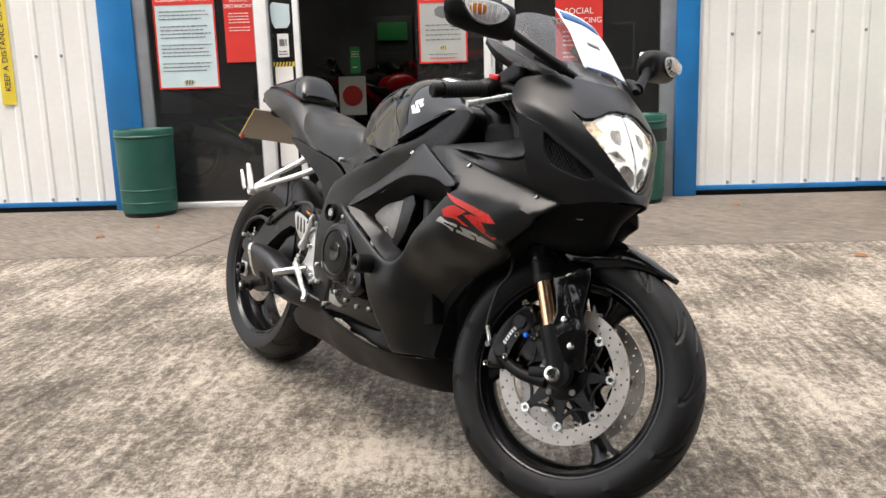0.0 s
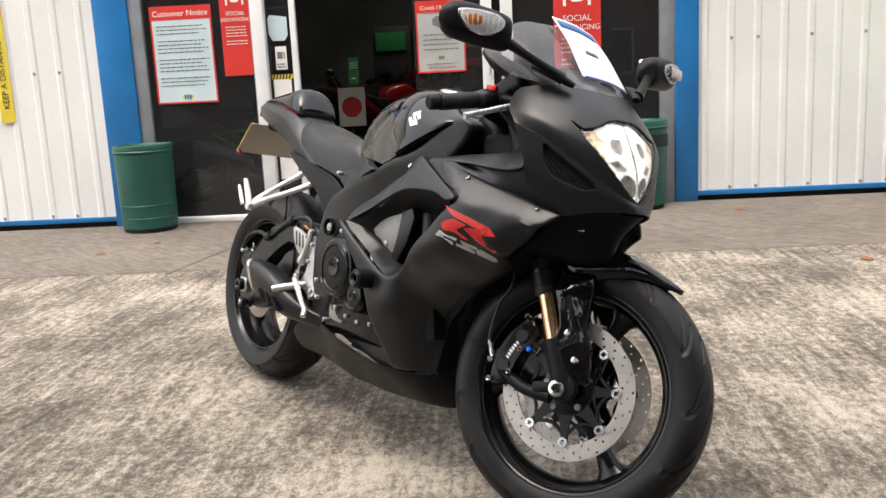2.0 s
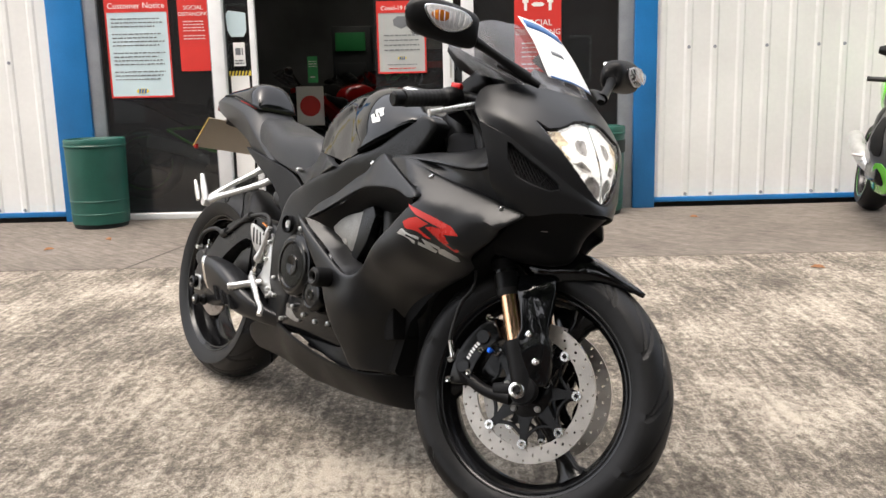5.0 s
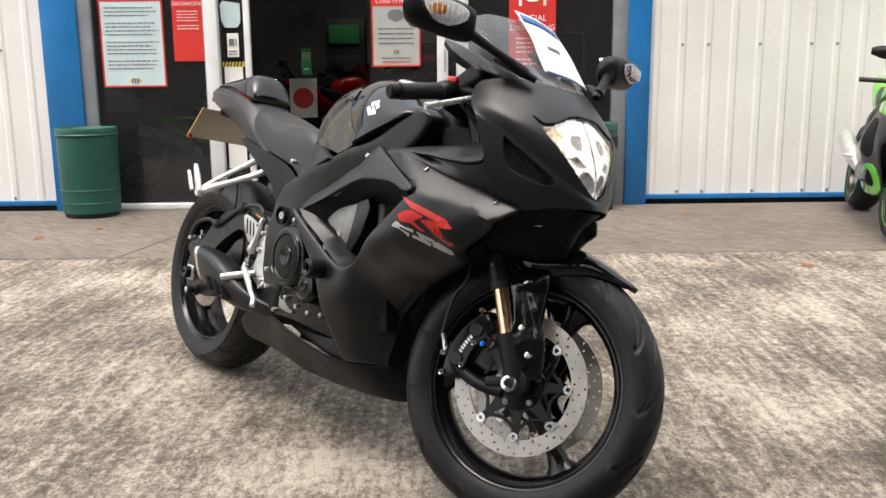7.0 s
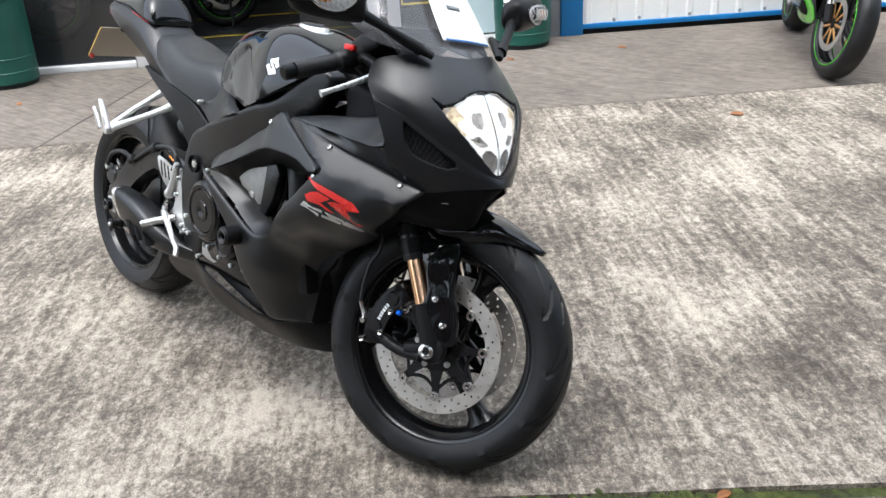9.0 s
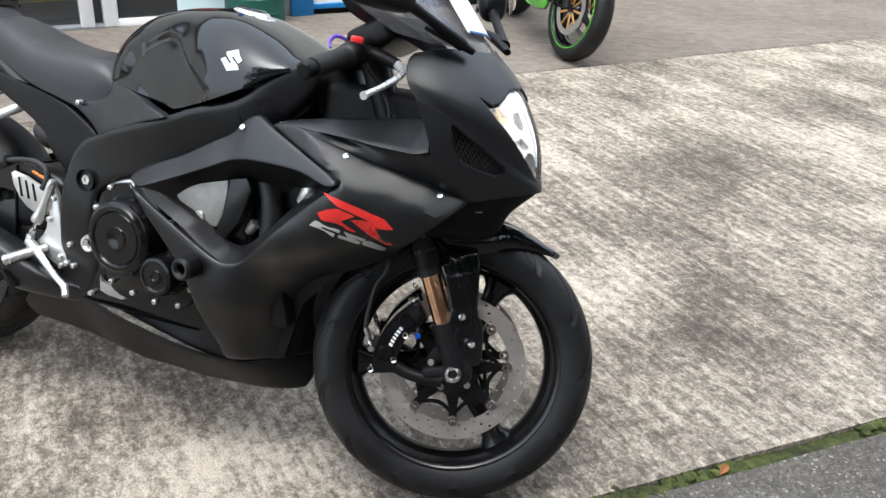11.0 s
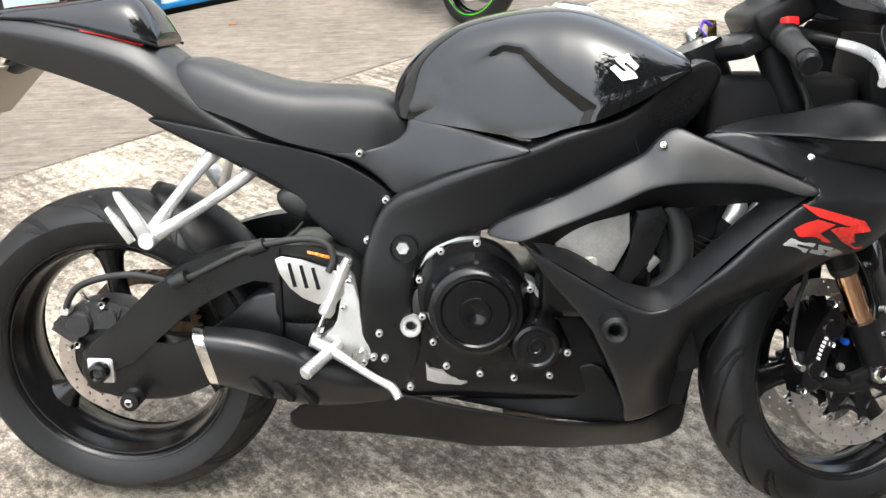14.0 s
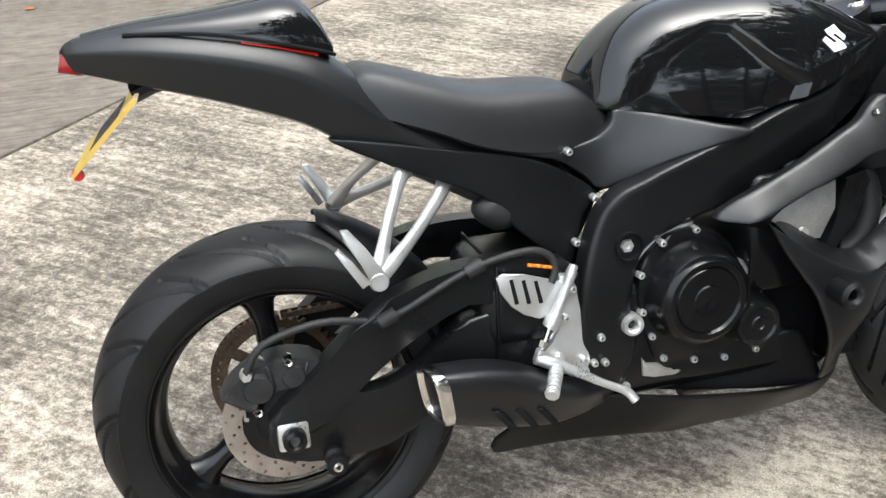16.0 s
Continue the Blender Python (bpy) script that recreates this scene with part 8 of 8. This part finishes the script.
    add_patch(bm, LOWER, 0, 3), add_patch(bm, UPPER, 0, 3)
    part("nose", bm, paint, g)
    bm = bmesh.new()
    add_patch(bm, SCREEN, 0, 3)
    part("screen", bm, SMOKED, g).visible_shadow = False
    part("headlight", prism([(1.47, 0.80), (1.50, 0.76), (1.47, 0.84)], -0.08, 0.08, 0.0), REFLECTOR, g)
    part("mudguard", rings([[(WC.x + 0.318 * math.cos(radians(q)), 0.06 * k / 3, WC.z + (0.318 - 0.02 * abs(k / 3) ** 2) * math.sin(radians(q))) for k in range(-3, 4)] for q in range(50, 165, 12)], False, False), accent, g, m=st)
    part("silencer", tube([(0.05, -0.19, 0.50), (0.20, -0.19, 0.46), (0.42, -0.17, 0.38), (0.55, -0.12, 0.30)], (0.05, 0.055, 0.05, 0.025), 16, 3), SILVER, g)
    part("side_stand", tube([(0.62, 0.12, 0.30), (0.58, 0.25, 0.05 + 0.0)], 0.011, 8, 0), MATT, g)
    return g


def standing(x, y, toward, **k):
    """Pose with the rear tyre at (x, y), the front pointing that way."""
    return pose(x, y, 0, 0, 0, toward)


fa = math.degrees(math.atan2(3.88 - 4.98, 0.56 + 0.19))
plain_motorcycle(pose(0.56 - 1.40 * math.cos(radians(fa)), 3.88 - 1.40 * math.sin(radians(fa)), 0, 0, 0, fa), "lime green sports motorcycle with gold fork and green rim stripes", LIME_GREEN, DULL, TAN_DISC, "motorcycles outside", 12, 8, LIME_GREEN)
for u, d, deg, paint, lab in ((-0.25, 1.15, 8, DULL, "black and green naked motorcycle on show behind the window"), (1.10, 2.6, 60, RED_PAINT, "red motorcycle on show inside the shop"), (0.7, 3.5, 60, DULL, "dark motorcycle on show inside the shop"), (3.0, 1.6, 120, DULL, "dark motorcycle on show inside the shop")):
    plain_motorcycle(B @ pose(u, d, 0.012, 0, 0, deg), lab, paint, DULL, MATT, "motorcycles on show", 10, 8, LIME_GREEN if "green" in lab else None, False)
bm = bmesh.new()
for pts in ([(0.0, 0.62), (0.20, 0.50), (0.42, 0.42)], [(0.42, 0.42), (0.50, 0.62), (0.62, 0.66)], [(0.0, 0.62), (0.25, 0.64), (0.45, 0.60)]):
    add_tube(bm, [(u, 1.0, z) for u, z in pts], 0.013, 8, 3)
tagged(part("tube_frame", bm, LIME_GREEN, None, m=B), "lime green tubular frame on the shown motorcycle", "frame")
# showroom fittings
e = group_at("stand_sign", on_wall(1.20, -1.25), "white stand sign with a red round symbol", "sign")
part("board", box(-0.12, 0.12, -0.005, 0.005, 0.62, 0.96, 0.003), PAPER, e)
part("symbol", lathe([(0, -0.009), (0.09, -0.009), (0.09, -0.0055)], 28, (0, 0, 0.79)), RED_PRINT, e)
part("post", tube([(0, 0, 0), (0, 0, 0.62)], 0.012, 8, 0), DARK_GREY, e)
part("foot", lathe([(0, 0.02), (0.13, 0.016), (0.14, 0.0)], 24), DARK_GREY, e, m=Matrix.Rotation(math.pi / 2, 4, 'X'))
for z, d in ((0.014, 0.9), (0.014, 1.8)):
    tagged(part("floor_line", box(0.8, 2.6, d, d + 0.05, 0.0125, 0.0155), YELLOW_PRINT, None, m=B, smooth=False), "yellow line marked on the shop floor", "floor marking")
tagged(part("door_mat", box(0.85, 2.45, 0.25, 0.8, 0.0125, 0.020, 0.003), DARK_GREY, None, m=B), "dark ribbed entrance mat", "door mat")
for i in range(3):
    c = group_at("display_rack", on_wall(1.25 + 0.55 * i, -5.2), "dark display rack with boxed goods", "display rack", "display racks")
    part("carcass", box(-0.25, 0.25, -0.2, 0.2, 0, 1.7, 0.01), DARK_GREY, c)
    for k in range(4):
        part("shelf_box", box(-0.2, 0.18, -0.26, -0.2, 0.25 + 0.38 * k, 0.48 + 0.38 * k, 0.006), (RED_PRINT, GREY_PAPER, DARK_GREY, GREEN_PRINT)[(i + k) % 4], c)
for i in range(3):
    l = group_at("ceiling_light", on_wall(1.0 + 0.8 * i, -3.0 - 0.6 * i, 3.13), "small lit ceiling fitting", "ceiling light", "ceiling lights")
    part("housing", box(-0.3, 0.3, -0.06, 0.06, 0.0, 0.06, 0.008), GREY_FRAME, l)
    part("tube", box(-0.28, 0.28, -0.02, 0.02, -0.012, 0.0, 0.003), LAMP, l)

# ---- brick ramp with its teal post, beyond the slab ----
ramp = group_at("brick_ramp", pose(3.16, 5.22, 0, 0, 0, -39), "low red brick ramp wall with stone coping", "ramp")
part("core", box(0.03, 2.97, 0.03, 1.47, 0, 0.30), MORTAR, ramp, smooth=False)
part("coping", box(-0.03, 3.03, -0.03, 1.53, 0.30, 0.36, 0.008), STONE, ramp, "grey stone coping")
brick = None
for face in (0, 1):
    for r in range(4):
        for k in range(14 if face == 0 else 7):
            p0 = (k + (0.5 if r % 2 else 0)) * 0.213 - 0.1
            if p0 < 0 or p0 > (2.8 if face == 0 else 1.3):
                continue
            mm = (Matrix.Translation((p0, 0.0, 0.008 + r * 0.0735)) if face == 0 else Matrix.Translation((0.102, p0, 0.008 + r * 0.0735)) @ Matrix.Rotation(math.pi / 2, 4, 'Z'))
            if brick is None:
                brick = part("brick", box(0, 0.203, 0, 0.10, 0, 0.064, 0.003, 1), BRICK_RED, ramp, m=mm).data
            else:
                child("brick", brick, ramp, m=mm)
rail = group_at("guard_rail", pose(3.10, 5.26, 0, 0, 0, -39), "teal painted steel rail post", "rail post")
part("post", box(-0.035, 0.035, -0.035, 0.035, 0.0, 1.05, 0.006), TEAL, rail)
part("base_plate", box(-0.075, 0.075, -0.075, 0.075, 0.0, 0.012, 0.003), TEAL, rail)
part("handrail", tube([(0, 0, 1.03), (1.4, 0, 1.07), (2.9, 0, 1.12)], 0.024, 12, 0), TEAL, rail)
part("post", box(2.85, 2.92, -0.035, 0.035, 0.36, 1.12, 0.006), TEAL, rail)


# ribbed rubber mat lying on the paving behind the machine
mat_thing = tagged(part("rubber_mat", box(0.0, 0.72, -0.75, 0.0, 0.012, 0.019, 0.003), RUBBER_DARK, None, m=Matrix.Translation((-2.28, 1.10, -0.011)) @ Matrix.Rotation(radians(51.5), 4, 'Z'), smooth=False), "black ribbed rubber mat lying on the concrete", "rubber mat")
rib = None
for i in range(36):
    mm = Matrix.Translation((0, -0.742 + i * 0.0207, 0))
    if rib is None:
        rib = part("rib", box(0.012, 0.708, 0.0, 0.012, 0.0185, 0.0235), RUBBER_DARK, mat_thing, m=mm, smooth=False).data
    else:
        child("rib", rib, mat_thing, m=mm)
